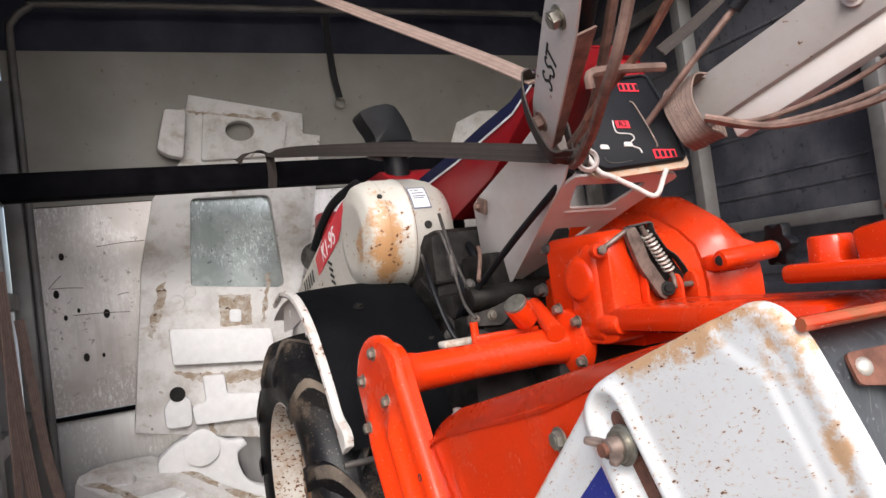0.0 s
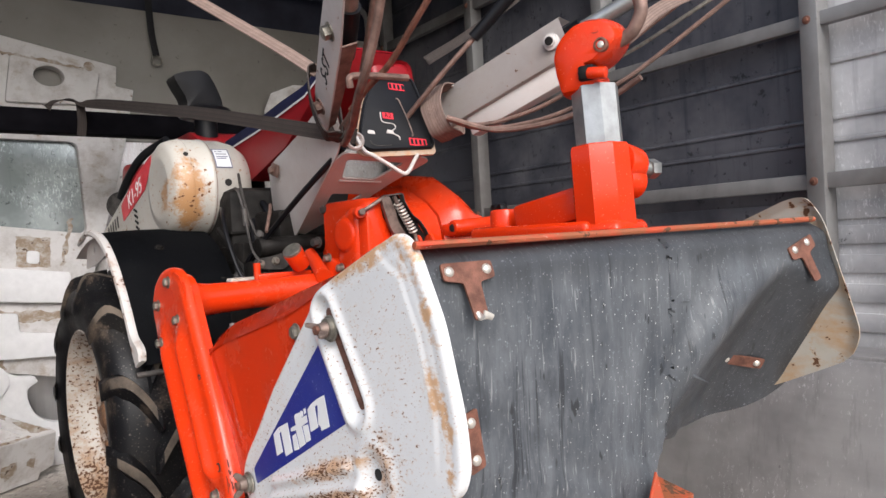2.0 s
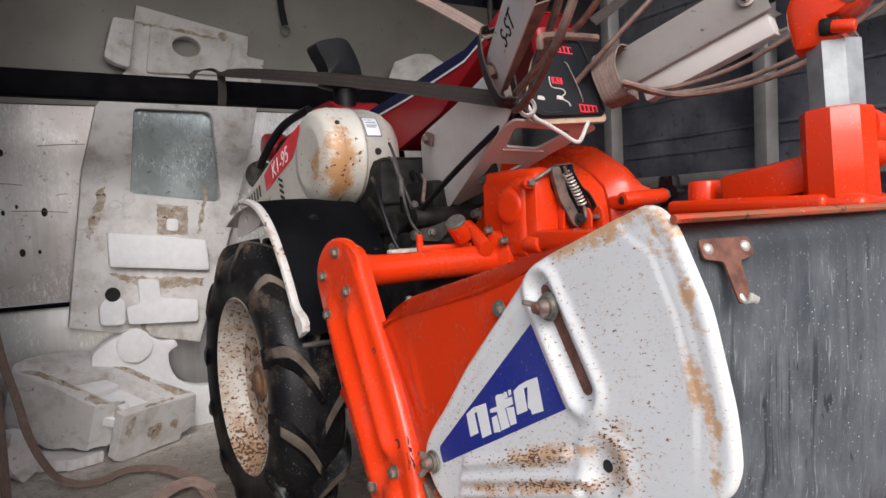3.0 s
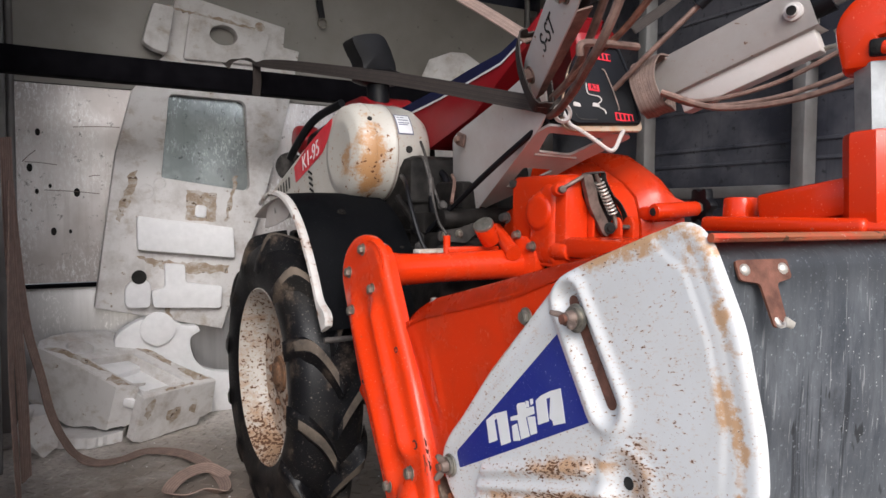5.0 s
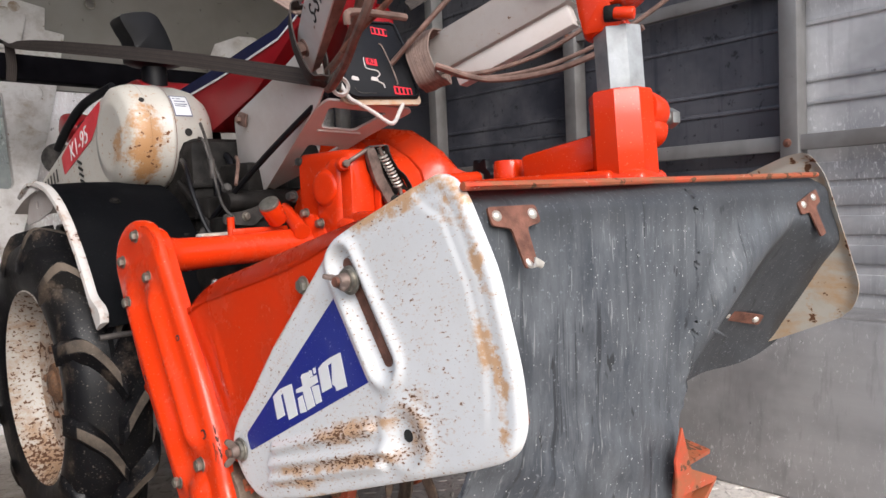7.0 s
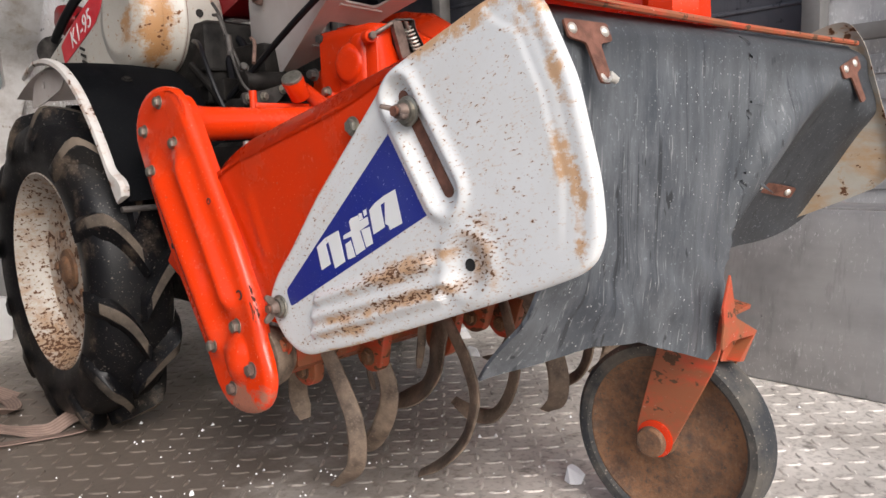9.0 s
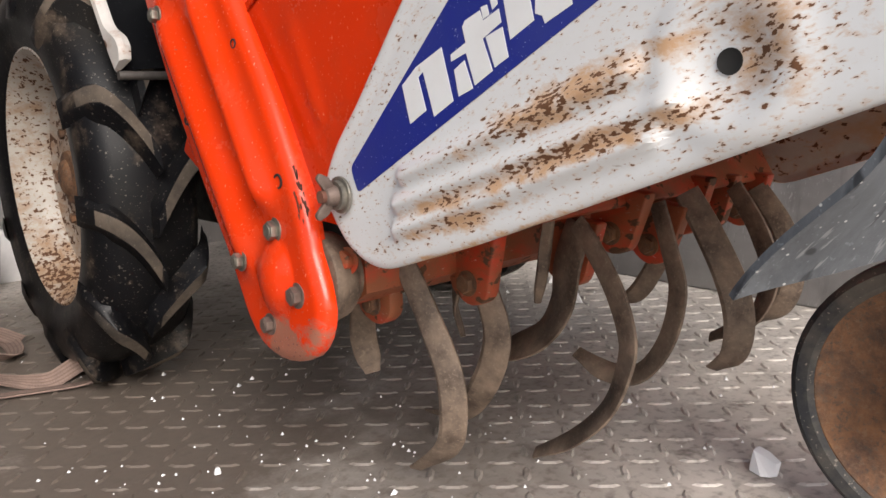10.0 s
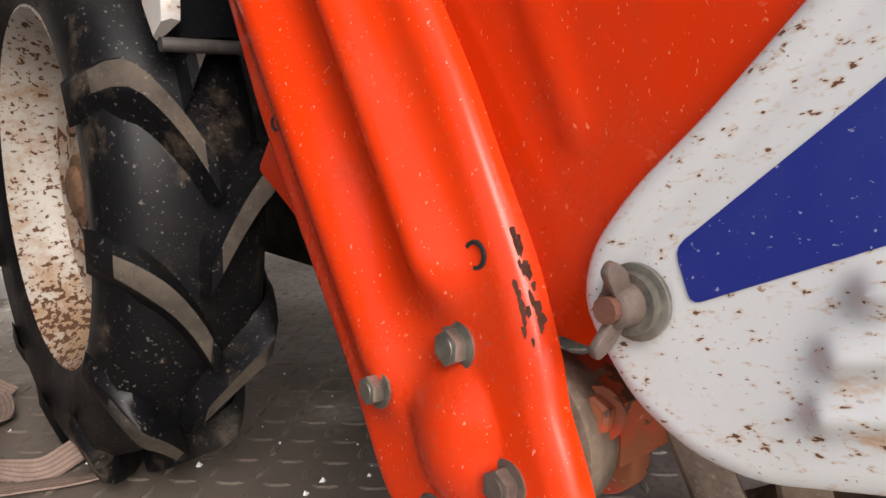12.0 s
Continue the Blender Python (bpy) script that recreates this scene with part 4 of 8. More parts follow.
def arm_height(y, z, d):
    """Relief of the pressing, out from the plate (towards minus x)."""
    ax, az, bx, bz = 1.25, 0.58, 1.085, 0.33
    L = math.hypot(bx - ax, bz - az)
    ux, uz = (bx - ax) / L, (bz - az) / L
    s = ((y - ax) * ux + (z - az) * uz) / L
    w = (y - ax) * -uz + (z - az) * ux  # positive towards the upper right edge
    h = 0.0
    left, right = -0.018 + 0.0 * s, 0.062 - 0.012 * s
    h += 0.016 * math.exp(-((w - left) / 0.017) ** 2) * step(-0.05, 0.18, s) * (1 - step(0.9, 1.04, s))
    h += 0.014 * math.exp(-((w - right) / 0.021) ** 2) * step(-0.25, 0.1, s) * (1 - step(1.0, 1.2, s))
    h -= 0.006 * math.exp(-((w - 0.5 * (left + right)) / 0.015) ** 2) * step(0.0, 0.3, s) * (1 - step(0.75, 0.95, s))
    h += 0.014 * max(0.0, 1 - (math.hypot(y - 1.066, 0.8 * (z - 0.272)) / 0.032) ** 2)
    r = 0.016
    if d < r:
        h -= 0.012 * (1 - math.sqrt(max(0.0, 1 - (1 - d / r) ** 2)))
    return h


bm = bmesh.new()
pressed_panel(bm, ARM, lambda y, z, d: Vector((arm_x(y, z) - arm_height(y, z, d), y, z)), 110, 60, 0.005)
chain_case = part("chain_case", bm, ORANGE_CASE, tiller, "orange pressed chain case with scuffed paint")
bm = bmesh.new()
add_prism(bm, [(y + 0.0, z) for y, z in ARM], lambda a, b: Vector((arm_x(a, b) + 0.018, 1.17 + (a - 1.17) * 0.9, 0.44 + (b - 0.44) * 0.95)), (0.012, 0, 0))
part("back_plate", bm, ORANGE, chain_case)
bm = bmesh.new()
add_prism(bm, round_outline([(1.26, 0.46), (1.306, 0.424), (1.333, 0.393), (1.29, 0.37), (1.24, 0.34), (1.2, 0.36)], 0.006, 2), lambda a, b: Vector((0.556, a, b)), (0.005, 0, 0), bevel=0.001)
part("side_flange", bm, ORANGE, chain_case)
for y, z, m, r in ((1.29, 0.666, ZINC, 0.0085), (1.241, 0.597, ZINC, 0.0085), (1.302, 0.552, ZINC, 0.0085), (1.345, 0.62, ZINC, 0.0085), (1.067, 0.32, ZINC, 0.0098), (1.119, 0.285, ZINC, 0.0085), (1.028, 0.26, TARNISH, 0.0095), (1.081, 0.222, TARNISH, 0.0085)):
    bm = bmesh.new()
    add_hex(bm, (arm_x(y, z) - arm_height(y, z, edge_distance((y, z), ARM)) + 0.001, y, z), (-1, 0, 0.05), r, 0.0095)
    part("bolt", bm, m, chain_case, "hexagon bolt")
for y, z, r in ((1.056, 0.369, 0.006), (1.137, 0.506, 0.004), (1.25, 0.43, 0.004)):
    bm = bmesh.new()
    x = arm_x(y, z) - arm_height(y, z, edge_distance((y, z), ARM)) - 0.0006
    add_lathe(bm, (x, y, z), (-1, 0, 0), [(r * 1.3, -0.001), (r * 1.25, 0.0004), (r * 0.9, 0.0002), (r * 0.85, -0.004), (0, -0.004)], 14)
    part("hole", bm, DARK_HOLE, chain_case)

# bare patch of scratched paint beside the hole
random.seed(4)
bm = bmesh.new()
for k in range(26):
    t = k / 25
    y, z = 1.038 - 0.018 * t + random.uniform(-0.003, 0.003), 0.38 - 0.045 * t + random.uniform(-0.003, 0.003)
    r = random.uniform(0.0015, 0.0035)
    x = arm_x(y, z) - arm_height(y, z, edge_distance((y, z), ARM)) - 0.0006
    vs = [bm.verts.new((x, y + r * random.uniform(0.5, 1.2) * math.cos(a), z + 1.5 * r * random.uniform(0.5, 1.2) * math.sin(a))) for a in (0, 1.05, 2.1, 3.14, 4.2, 5.2)]
    bm.faces.new(vs)
part("bare_patch", bm, RUST_TAB, chain_case, "scratch down to bare metal", smooth=False)

# cross tube from the chain case to the gearbox
bm = bmesh.new()
add_lathe(bm, (0.548, 1.262, 0.628), (1, 0.0, 0.012), [(0.055, 0.0), (0.05, 0.012), (0.036, 0.03), (0.03, 0.06), (0.028, 0.15), (0.03, 0.28), (0.034, 0.32), (0.058, 0.33), (0.058, 0.352), (0.05, 0.36)], 36)
tube = part("cross_tube", bm, ORANGE, tiller, "glossy orange cross tube")
for dy, dz in ((-0.05, 0.035), (-0.052, -0.03), (0.0, 0.056)):
    bm = bmesh.new()
    add_hex(bm, (0.876, 1.262 + dy, 0.634 + dz), (-1, 0, 0), 0.008, 0.012)
    part("bolt", bm, ZINC, tube)
bm = bmesh.new()
add_cyl(bm, (0.84, 1.225, 0.655), (0.868, 1.33, 0.7), 0.016, 0.014)
add_box(bm, (0.78, 1.285, 0.662), (0.12, 0.02, 0.012), None, 0.003)
add_cyl(bm, (0.722, 1.285, 0.655), (0.722, 1.285, 0.69), 0.007)
part("bracket", bm, ORANGE, tube)
bm = bmesh.new()
add_cyl(bm, (0.81, 1.262, 0.678), (0.785, 1.25, 0.71), 0.019, 0.021, 24, 0.002)
filler = part("oil_filler", bm, ORANGE, tube, "orange oil filler neck")
bm = bmesh.new()
add_cyl(bm, (0.786, 1.25, 0.709), (0.782, 1.248, 0.714), 0.0205, 0.0195, 24, 0.001)
part("cap", bm, ZINC, filler, "bare metal cap rim")

# rotary hood: an arched sheet over the tines with its left cheek
HOOD = [(1.19, 0.36), (1.185, 0.5), (1.165, 0.558), (1.1, 0.592), (1.02, 0.613), (0.9, 0.642), (0.76, 0.676), (0.62, 0.705), (0.5, 0.715)]
bm = bmesh.new()
rows = [[bm.verts.new((x, y, z - dz * step(0.56, 0.85, y))) for x, dz in ((0.5615, 0.034), (0.563, 0.03), (0.578, 0.008), (0.586, 0.002), (0.596, 0.006), (0.64, 0.04), (0.95, 0.06), (1.29, 0.08), (1.305, 0.1))] for y, z in [(p.x, p.y) for p in smooth_path([(y, z, 0) for y, z in HOOD], 4)]]
for p, q in zip(rows, rows[1:]):
    for j in range(8):
        bm.faces.new((p[j], p[j + 1], q[j + 1], q[j]))
bmesh.ops.solidify(bm, geom=bm.faces[:], thickness=0.004)
hood = part("rotary_hood", bm, ORANGE, tiller, "orange arched rotary hood")
cheek = round_outline([(1.18, 0.542), (0.72, 0.66), (0.69, 0.6), (0.97, 0.325), (1.05, 0.33)], [0.01, 0.02, 0.03, 0.02, 0.01], 3)


def cheek_height(y, z, d):
    h = 0.0
    h += 0.004 * math.exp(-(segment_distance((y, z), (1.062, 0.515), (1.022, 0.43)) / 0.006) ** 2)
    return h


bm = bmesh.new()
pressed_panel(bm, cheek, lambda y, z, d: Vector((0.5635 - cheek_height(y, z, d), y, z)), 50, 40, 0.006)
part("cheek_plate", bm, ORANGE, hood, "dull orange side plate of the hood")
bm = bmesh.new()
add_hex(bm, (0.557, 0.797, 0.605), (-1, 0, 0), 0.009, 0.008)
part("bolt", bm, ZINC, hood)
bm = bmesh.new()
add_lathe(bm, (0.588, 1.094, 0.575), (0, 0, 1), [(0.0085, 0), (0.0085, 0.012), (0.006, 0.015), (0.006, 0.02), (0, 0.022)], 12)
part("grease_nipple", bm, CHROME, hood)
bm = bmesh.new()
add_tube(bm, [(0.556, 0.512, 0.7155), (0.95, 0.488, 0.7155), (1.32, 0.452, 0.7165)], 0.0045, 8, 2)
part("rear_edge", bm, ORANGE_WORN, hood, "orange rear lip of the hood")

# white side covers
COVER = round_outline([(1.005, 0.376), (1.008, 0.35), (0.99, 0.325), (0.975, 0.31), (0.948, 0.297), (0.92, 0.295), (0.816, 0.327), (0.514, 0.435), (0.474, 0.452), (0.457, 0.466), (0.448, 0.49), (0.453, 0.54), (0.477, 0.635), (0.513, 0.708), (0.529, 0.725), (0.547, 0.731), (0.58, 0.72), (0.7, 0.676), (0.726, 0.663), (0.778, 0.614), (0.878, 0.52), (0.951, 0.438), (0.985, 0.405)], 0.016, 3)
RIGHT_EDGE = ((0.45, 0.468), (0.448, 0.545), (0.472, 0.635), (0.51, 0.715), (0.545, 0.732))
SLOT = ((0.709, 0.634), (0.643, 0.529))
RIBS = (((0.883, 0.38), (0.67, 0.449)), ((0.892, 0.356), (0.64, 0.431)), ((0.894, 0.334), (0.654, 0.41)))


def cover_height(y, z, d):
    side = min(segment_distance((y, z), a, b) for a, b in zip(RIGHT_EDGE, RIGHT_EDGE[1:]))
    h = 0.0115 - 0.0016 * (1 - step(0.036, 0.046, side)) * step(0.45, 0.53, z)
    s = segment_distance((y, z), *SLOT)
    h += 0.005 * math.exp(-((s - 0.027) / 0.008) ** 2) - 0.008 * (1 - step(0.010, 0.024, s))
    for a, b in RIBS:
        h += 0.0085 * math.exp(-(segment_distance((y, z), a, b) / 0.007) ** 2)
    c = math.hypot(y - 0.613, z - 0.45)
    h -= 0.006 * (1 - step(0.01, 0.03, c))
    h += 0.0025 * math.exp(-((c - 0.037) / 0.009) ** 2)
    h -= 0.0005 * math.exp(-((d - 0.019) / 0.005) ** 2) * step(0.4, 0.47, z + 0.25 * (y - 0.6))
    r = 0.009
    if d < r:
        h -= 0.006 * (1 - math.sqrt(max(0.0, 1 - (1 - d / r) ** 2)))
    return h


bm = bmesh.new()
pressed_panel(bm, COVER, lambda y, z, d: Vector((0.5645 - cover_height(y, z, d), y, z)), 200, 180, 0.005)
cover = part("side_cover", bm, WHITE_COVER, tiller, "white enamelled side cover speckled with rust")


DECAL = round_outline([(0.721, 0.601), (0.657, 0.511), (0.668, 0.503), (0.95, 0.362), (0.959, 0.384)], [0.008, 0.008, 0.012, 0.005, 0.006], 3)
bm = bmesh.new()
add_prism(bm, DECAL, lambda a, b: Vector((0.5523, a, b)), (0.0006, 0, 0))
decal = part("decal", bm, BLUE, cover, "blue triangular sticker")
# three white mark shapes on the sticker, leaning along its lower edge
MARKS = (((0.88, 0.451), (0.862, 0.464), (0.832, 0.476), (0.821, 0.437), (0.843, 0.426), (0.854, 0.46), (0.86, 0.456), (0.852, 0.431), (0.872, 0.421)),
         ((0.822, 0.47), (0.806, 0.477), (0.809, 0.488), (0.806, 0.492), (0.791, 0.497), (0.788, 0.49), (0.773, 0.496), (0.771, 0.487), (0.789, 0.478), (0.78, 0.456), (0.798, 0.447), (0.806, 0.47), (0.822, 0.465)),
         ((0.786, 0.479), (0.77, 0.484), (0.765, 0.464), (0.778, 0.458)), ((0.819, 0.459), (0.808, 0.465), (0.8, 0.445), (0.815, 0.44)),
         ((0.79, 0.499), (0.784, 0.5), (0.782, 0.493), (0.788, 0.491)), ((0.781, 0.503), (0.775, 0.505), (0.774, 0.499), (0.779, 0.496)),
         ((0.769, 0.504), (0.758, 0.513), (0.741, 0.522), (0.721, 0.53), (0.711, 0.491), (0.733, 0.482), (0.735, 0.487), (0.741, 0.489), (0.74, 0.515), (0.748, 0.511), (0.742, 0.485), (0.763, 0.475)))
for pts in MARKS:
    bm = bmesh.new()
    add_prism(bm, pts, lambda a, b: Vector((0.5519, a, b)), (0.0005, 0, 0))
    part("mark", bm, LETTER, decal, smooth=False)
bm = bmesh.new()
u = Vector((SLOT[1][0] - SLOT[0][0], SLOT[1][1] - SLOT[0][1])).normalized()
w = Vector((-u.y, u.x))
caps = [Vector(SLOT[1]) + 0.0075 * (math.cos(a) * u + math.sin(a) * w) for a in [radians(k) for k in range(-90, 91, 20)]] + [Vector(SLOT[0]) + 0.0075 * (-math.cos(a) * u - math.sin(a) * w) for a in [radians(k) for k in range(-90, 91, 20)]]
add_prism(bm, [(p.x, p.y) for p in caps], lambda a, b: Vector((0.5598, a, b)), (0.001, 0, 0))
part("slot", bm, RUST_TAB, cover, "rusty adjusting slot")
bm = bmesh.new()
add_lathe(bm, (0.5592, 0.613, 0.45), (-1, 0, 0), [(0.0074, -0.001), (0.007, 0.0012), (0.006, 0.0006), (0, 0.0004)], 18)
part("hole", bm, DARK_HOLE, cover)


def wing_nut(y, z, turn_deg, x):
    bm = bmesh.new()
    add_cyl(bm, (x + 0.004, y, z), (x + 0.001, y, z), 0.017, seg=24, bevel=0.0006)
    add_cyl(bm, (x + 0.001, y, z), (x - 0.004, y, z), 0.0135, seg=20)
    nut = part("wing_nut", bm, ZINC, cover, "wing nut on a threaded stud")
    bm = bmesh.new()
    add_cyl(bm, (x + 0.02, y, z), (x - 0.019, y, z), 0.0058, seg=12)
    part("stud", bm, RUST_TAB, nut, "rusty threaded stud")
    a = radians(turn_deg)
    bm = bmesh.new()
    add_lathe(bm, (x - 0.003, y, z), (-1, 0, 0), [(0.010, 0), (0.008, 0.011), (0.006, 0.012)], 16)
    part("collar", bm, TARNISH, nut)
    for s in (1, -1):
        bm = bmesh.new()
        d = Vector((0, math.cos(a) * s, math.sin(a) * s))
        m = axes((x - 0.009, y, z), d, (-1, 0, 0))
        pts = round_outline([(0.005, -0.006), (0.017, 0.001), (0.022, 0.011), (0.017, 0.015), (0.009, 0.009), (0.004, 0.005)], 0.0035, 3)
        add_prism(bm, pts, lambda p, q: m @ Vector((p, q, -0.0022)), m.to_3x3() @ Vector((0, 0, 0.0044)), bevel=0.001)
        part("wing", bm, TARNISH, nut)


wing_nut(0.694, 0.617, 200, 0.549)
wing_nut(0.974, 0.359, 98, 0.547)

# far side cover, seen from inside past the flap
bm = bmesh.new()
FAR = [(1.004, 0.352), (0.935, 0.288), (0.542, 0.428), (0.408, 0.488), (0.39, 0.53), (0.442, 0.718), (0.468, 0.755), (0.50, 0.752), (0.60, 0.712), (0.70, 0.665)]
pressed_panel(bm, round_outline(FAR, [0.05, 0.045, 0.04, 0.03, 0.04, 0.05, 0.02, 0.02, 0.03, 0.05], 4), lambda y, z, d: Vector((1.338 + (0.0 if d > 0.014 else -0.008 * (1 - d / 0.014)), y, z)), 50, 40, 0.003)
part("side_cover", bm, WHITE_INNER, tiller, "rust-blotched inner face of the far white side cover")


# rubber rear flap with its fold
def flap_y(x, z):
    y = 0.5155 - 0.072 * (x - 0.56) / 0.76
    y += 0.028 * math.exp(-((z - 0.712) / 0.014) ** 2)
    # the far part is bent away under a ridge that runs from the far top corner down to the middle
    run = (x - 0.945) * 0.843 + (z - 0.462) * 0.537
    off = (x - 0.945) * 0.537 - (z - 0.462) * 0.843
    off += 0.04 * math.sin(max(0.0, min(1.0, run / 0.41)) * math.pi) - 0.085 * step(1.2, 1.33, x)
    y += 0.018 * step(0.6, 0.42, z) * step(0.75, 0.95, x)
    if x > 0.9505 and off > 0:
        y += 0.7 * (math.sqrt(off * off + 0.0001) - 0.01) * (1 - 0.35 * step(1.15, 1.4, x))
    y -= 0.014 * step(-0.06, 0.1, run) * math.exp(-((off + 0.01) / 0.035) ** 2) * step(0.7, 0.6, z)
    y += 0.085 * step(0.48, 0.30, z) * step(0.72, 0.55, x)
    y += 0.02 * step(0.4, 0.28, z) * step(0.9, 0.7, x)
    down = step(0.70, 0.46, z)
    y += 0.004 * math.sin(23 * x + 9 * z) * down
    y += 0.0035 * math.sin(60 * x + 40 * z + 2 * math.sin(30 * z)) * step(0.5, 0.34, z)
    # small wrinkles that fan out from the middle
    y += 0.003 * math.sin(20 * math.atan2(z - 0.42, x - 0.88)) * math.exp(-((x - 1.06) / 0.12) ** 2) * step(0.69, 0.6, z)
    return y


def flap_patch(bm, x0, x1, bottom, top, nx, nz, edge=None):
    rows = []
    for i in range(nz + 1):
        row = []
        for j in range(nx + 1):
            x = x0 + (x1 - x0) * j / nx
            lo, hi = bottom(x), top(x)
            z = hi + (lo - hi) * i / nz
            if edge:
                x = x0 + (edge(z) - x0) * j / nx
            row.append(bm.verts.new((x, flap_y(x, z), z)))
        rows.append(row)
    for p, q in zip(rows, rows[1:]):
        for j in range(nx):
            bm.faces.new((p[j], p[j + 1], q[j + 1], q[j]))


def flap_low_left(x):
    return float(np.interp(x, (0.545, 0.57, 0.63, 0.68, 0.74, 0.85, 0.93, 0.948), (0.318, 0.325, 0.343, 0.352, 0.348, 0.315, 0.29, 0.3)))


def flap_low_right(x):
    return float(np.interp(x, (0.95, 0.97, 1.03, 1.09, 1.17, 1.24, 1.29, 1.331), (0.43, 0.412, 0.394, 0.38, 0.375, 0.392, 0.412, 0.45)))


bm = bmesh.new()
flap_patch(bm, 0.563, 0.95, flap_low_left, lambda x: 0.713, 60, 64, lambda z: 0.95 - 0.055 * step(0.47, 0.3, z))
flap_patch(bm, 0.95, 1.331, flap_low_right, lambda x: 0.7135, 72, 72, lambda z: 1.331 + 0.045 * step(0.69, 0.5, z))
bmesh.ops.remove_doubles(bm, verts=bm.verts, dist=0.0003)
bmesh.ops.solidify(bm, geom=bm.faces[:], thickness=0.005)
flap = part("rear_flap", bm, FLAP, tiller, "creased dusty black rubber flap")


def iron_tab(outline, x, z, rivets, lean=0.0):
    y = flap_y(x, z) - 0.0065
    m = axes((x, y, z), (1, (flap_y(x + 0.02, z) - flap_y(x - 0.02, z)) / 0.04, lean), (0, (flap_y(x, z + 0.02) - flap_y(x, z - 0.02)) / 0.04, 1))
    bm = bmesh.new()
    add_prism(bm, outline, lambda a, b: m @ Vector((a, b, 0.001)), m.to_3x3() @ Vector((0, 0, 0.0025)))
    tab = part("bracket", bm, RUST_TAB, flap, "rusted iron tab riveted to the flap")
    for a, b in rivets:
        bm = bmesh.new()
        c = m @ Vector((a, b, 0.003))
        add_lathe(bm, c, m.to_3x3() @ Vector((0, 0, 1)), [(0.0062, 0), (0.0055, 0.002), (0.003, 0.0036), (0, 0.004)], 14)
        part("rivet", bm, RIVET, tab)
    return m, tab


TEE = round_outline([(-0.034, 0.012), (0.034, 0.012), (0.034, -0.008), (0.012, -0.012), (0.010, -0.055), (-0.008, -0.055), (-0.010, -0.012), (-0.034, -0.008)], 0.004, 2)
m, tee = iron_tab(TEE, 0.619, 0.682, ((-0.025, 0.002), (0.025, 0.002)))
bm = bmesh.new()
add_ribbon(bm, [m @ Vector(p) for p in ((0.001, -0.046, 0.002), (0.001, -0.054, 0.005), (0.003, -0.055, 0.009), (0.006, -0.05, 0.011))], 0.013, m.to_3x3() @ Vector((1, 0, 0)), 0.002, 4)
part("hook", bm, RIVET, tee, "bent hook end")
m, tee = iron_tab(TEE, 1.25, 0.672, ((-0.02, 0.004), (0.016, 0.004)), 0.3)
STRIP = round_outline([(-0.04, 0.010), (0.04, 0.010), (0.04, -0.010), (-0.04, -0.010)], 0.003, 2)
iron_tab(STRIP, 1.245, 0.487, ((-0.028, 0.0), (0.028, 0.0)), -0.25)
iron_tab(round_outline([(-0.011, 0.032), (0.011, 0.036), (0.012, -0.03), (-0.01, -0.034)], 0.003, 2), 0.612, 0.497, ((0.0, 0.022), (0.0, -0.02)), 0.1)


# rotor shaft, flanges and the curved tines
RY, RZ = 1.05, 0.268
bm = bmesh.new()
add_cyl(bm, (0.56, RY, RZ), (1.34, RY, RZ), 0.024, seg=24)
add_cyl(bm, (0.556, RY, RZ), (0.59, RY, RZ), 0.052, 0.044, 28, 0.004)
add_cyl(bm, (0.59, RY, RZ), (0.61, RY, RZ), 0.034, seg=24)
rotor = part("rotor_shaft", bm, STEEL, tiller, "soil-stained rotor shaft")
bm = bmesh.new()
add_hex(bm, (0.578, 1.012, 0.288), (-1, -0.3, 0.2), 0.0105, 0.011)
part("bolt", bm, ORANGE_WORN, rotor)


def tine(points, wide=0.0145, turn=1, spread=38):
    """A curved blade along a line of points, twisting as it goes."""
    line = smooth_path(points, 6)
    n = len(line) - 1
    bm = bmesh.new()
    rows = []
    for k, c in enumerate(line):
        t = k / n
        d = (line[min(k + 1, n)] - line[max(k - 1, 0)]).normalized()
        flat = Vector((1, 0, 0)).cross(d).normalized()
        tw = radians(18 + spread * step(0.25, 1.0, t)) * turn
        side = (flat * math.cos(tw) - Vector((1, 0, 0)) * math.sin(tw))
        side = (side - d * side.dot(d)).normalized()
        thin = d.cross(side)
        w = wide * (0.8 + 0.25 * math.sin(2.4 * t + 0.3)) * (1 - 0.35 * step(0.86, 1.0, t))
        e = 0.0045 * (1 - 0.5 * step(0.6, 1.0, t))
        rows.append([bm.verts.new(c + side * u * w + thin * v * e) for u, v in ((-1, -0.35), (-0.7, -1), (0.75, -1), (1, -0.2), (1, 0.2), (0.75, 1), (-0.7, 1), (-1, 0.35))])
    for p, q in zip(rows, rows[1:]):
        for j in range(8):
            bm.faces.new((p[j], p[(j + 1) % 8], q[(j + 1) % 8], q[j]))
    bm.faces.new(rows[0])
    bm.faces.new(rows[-1][::-1])
    return part("tine", bm, STEEL, tiller, "curved brown steel tine")


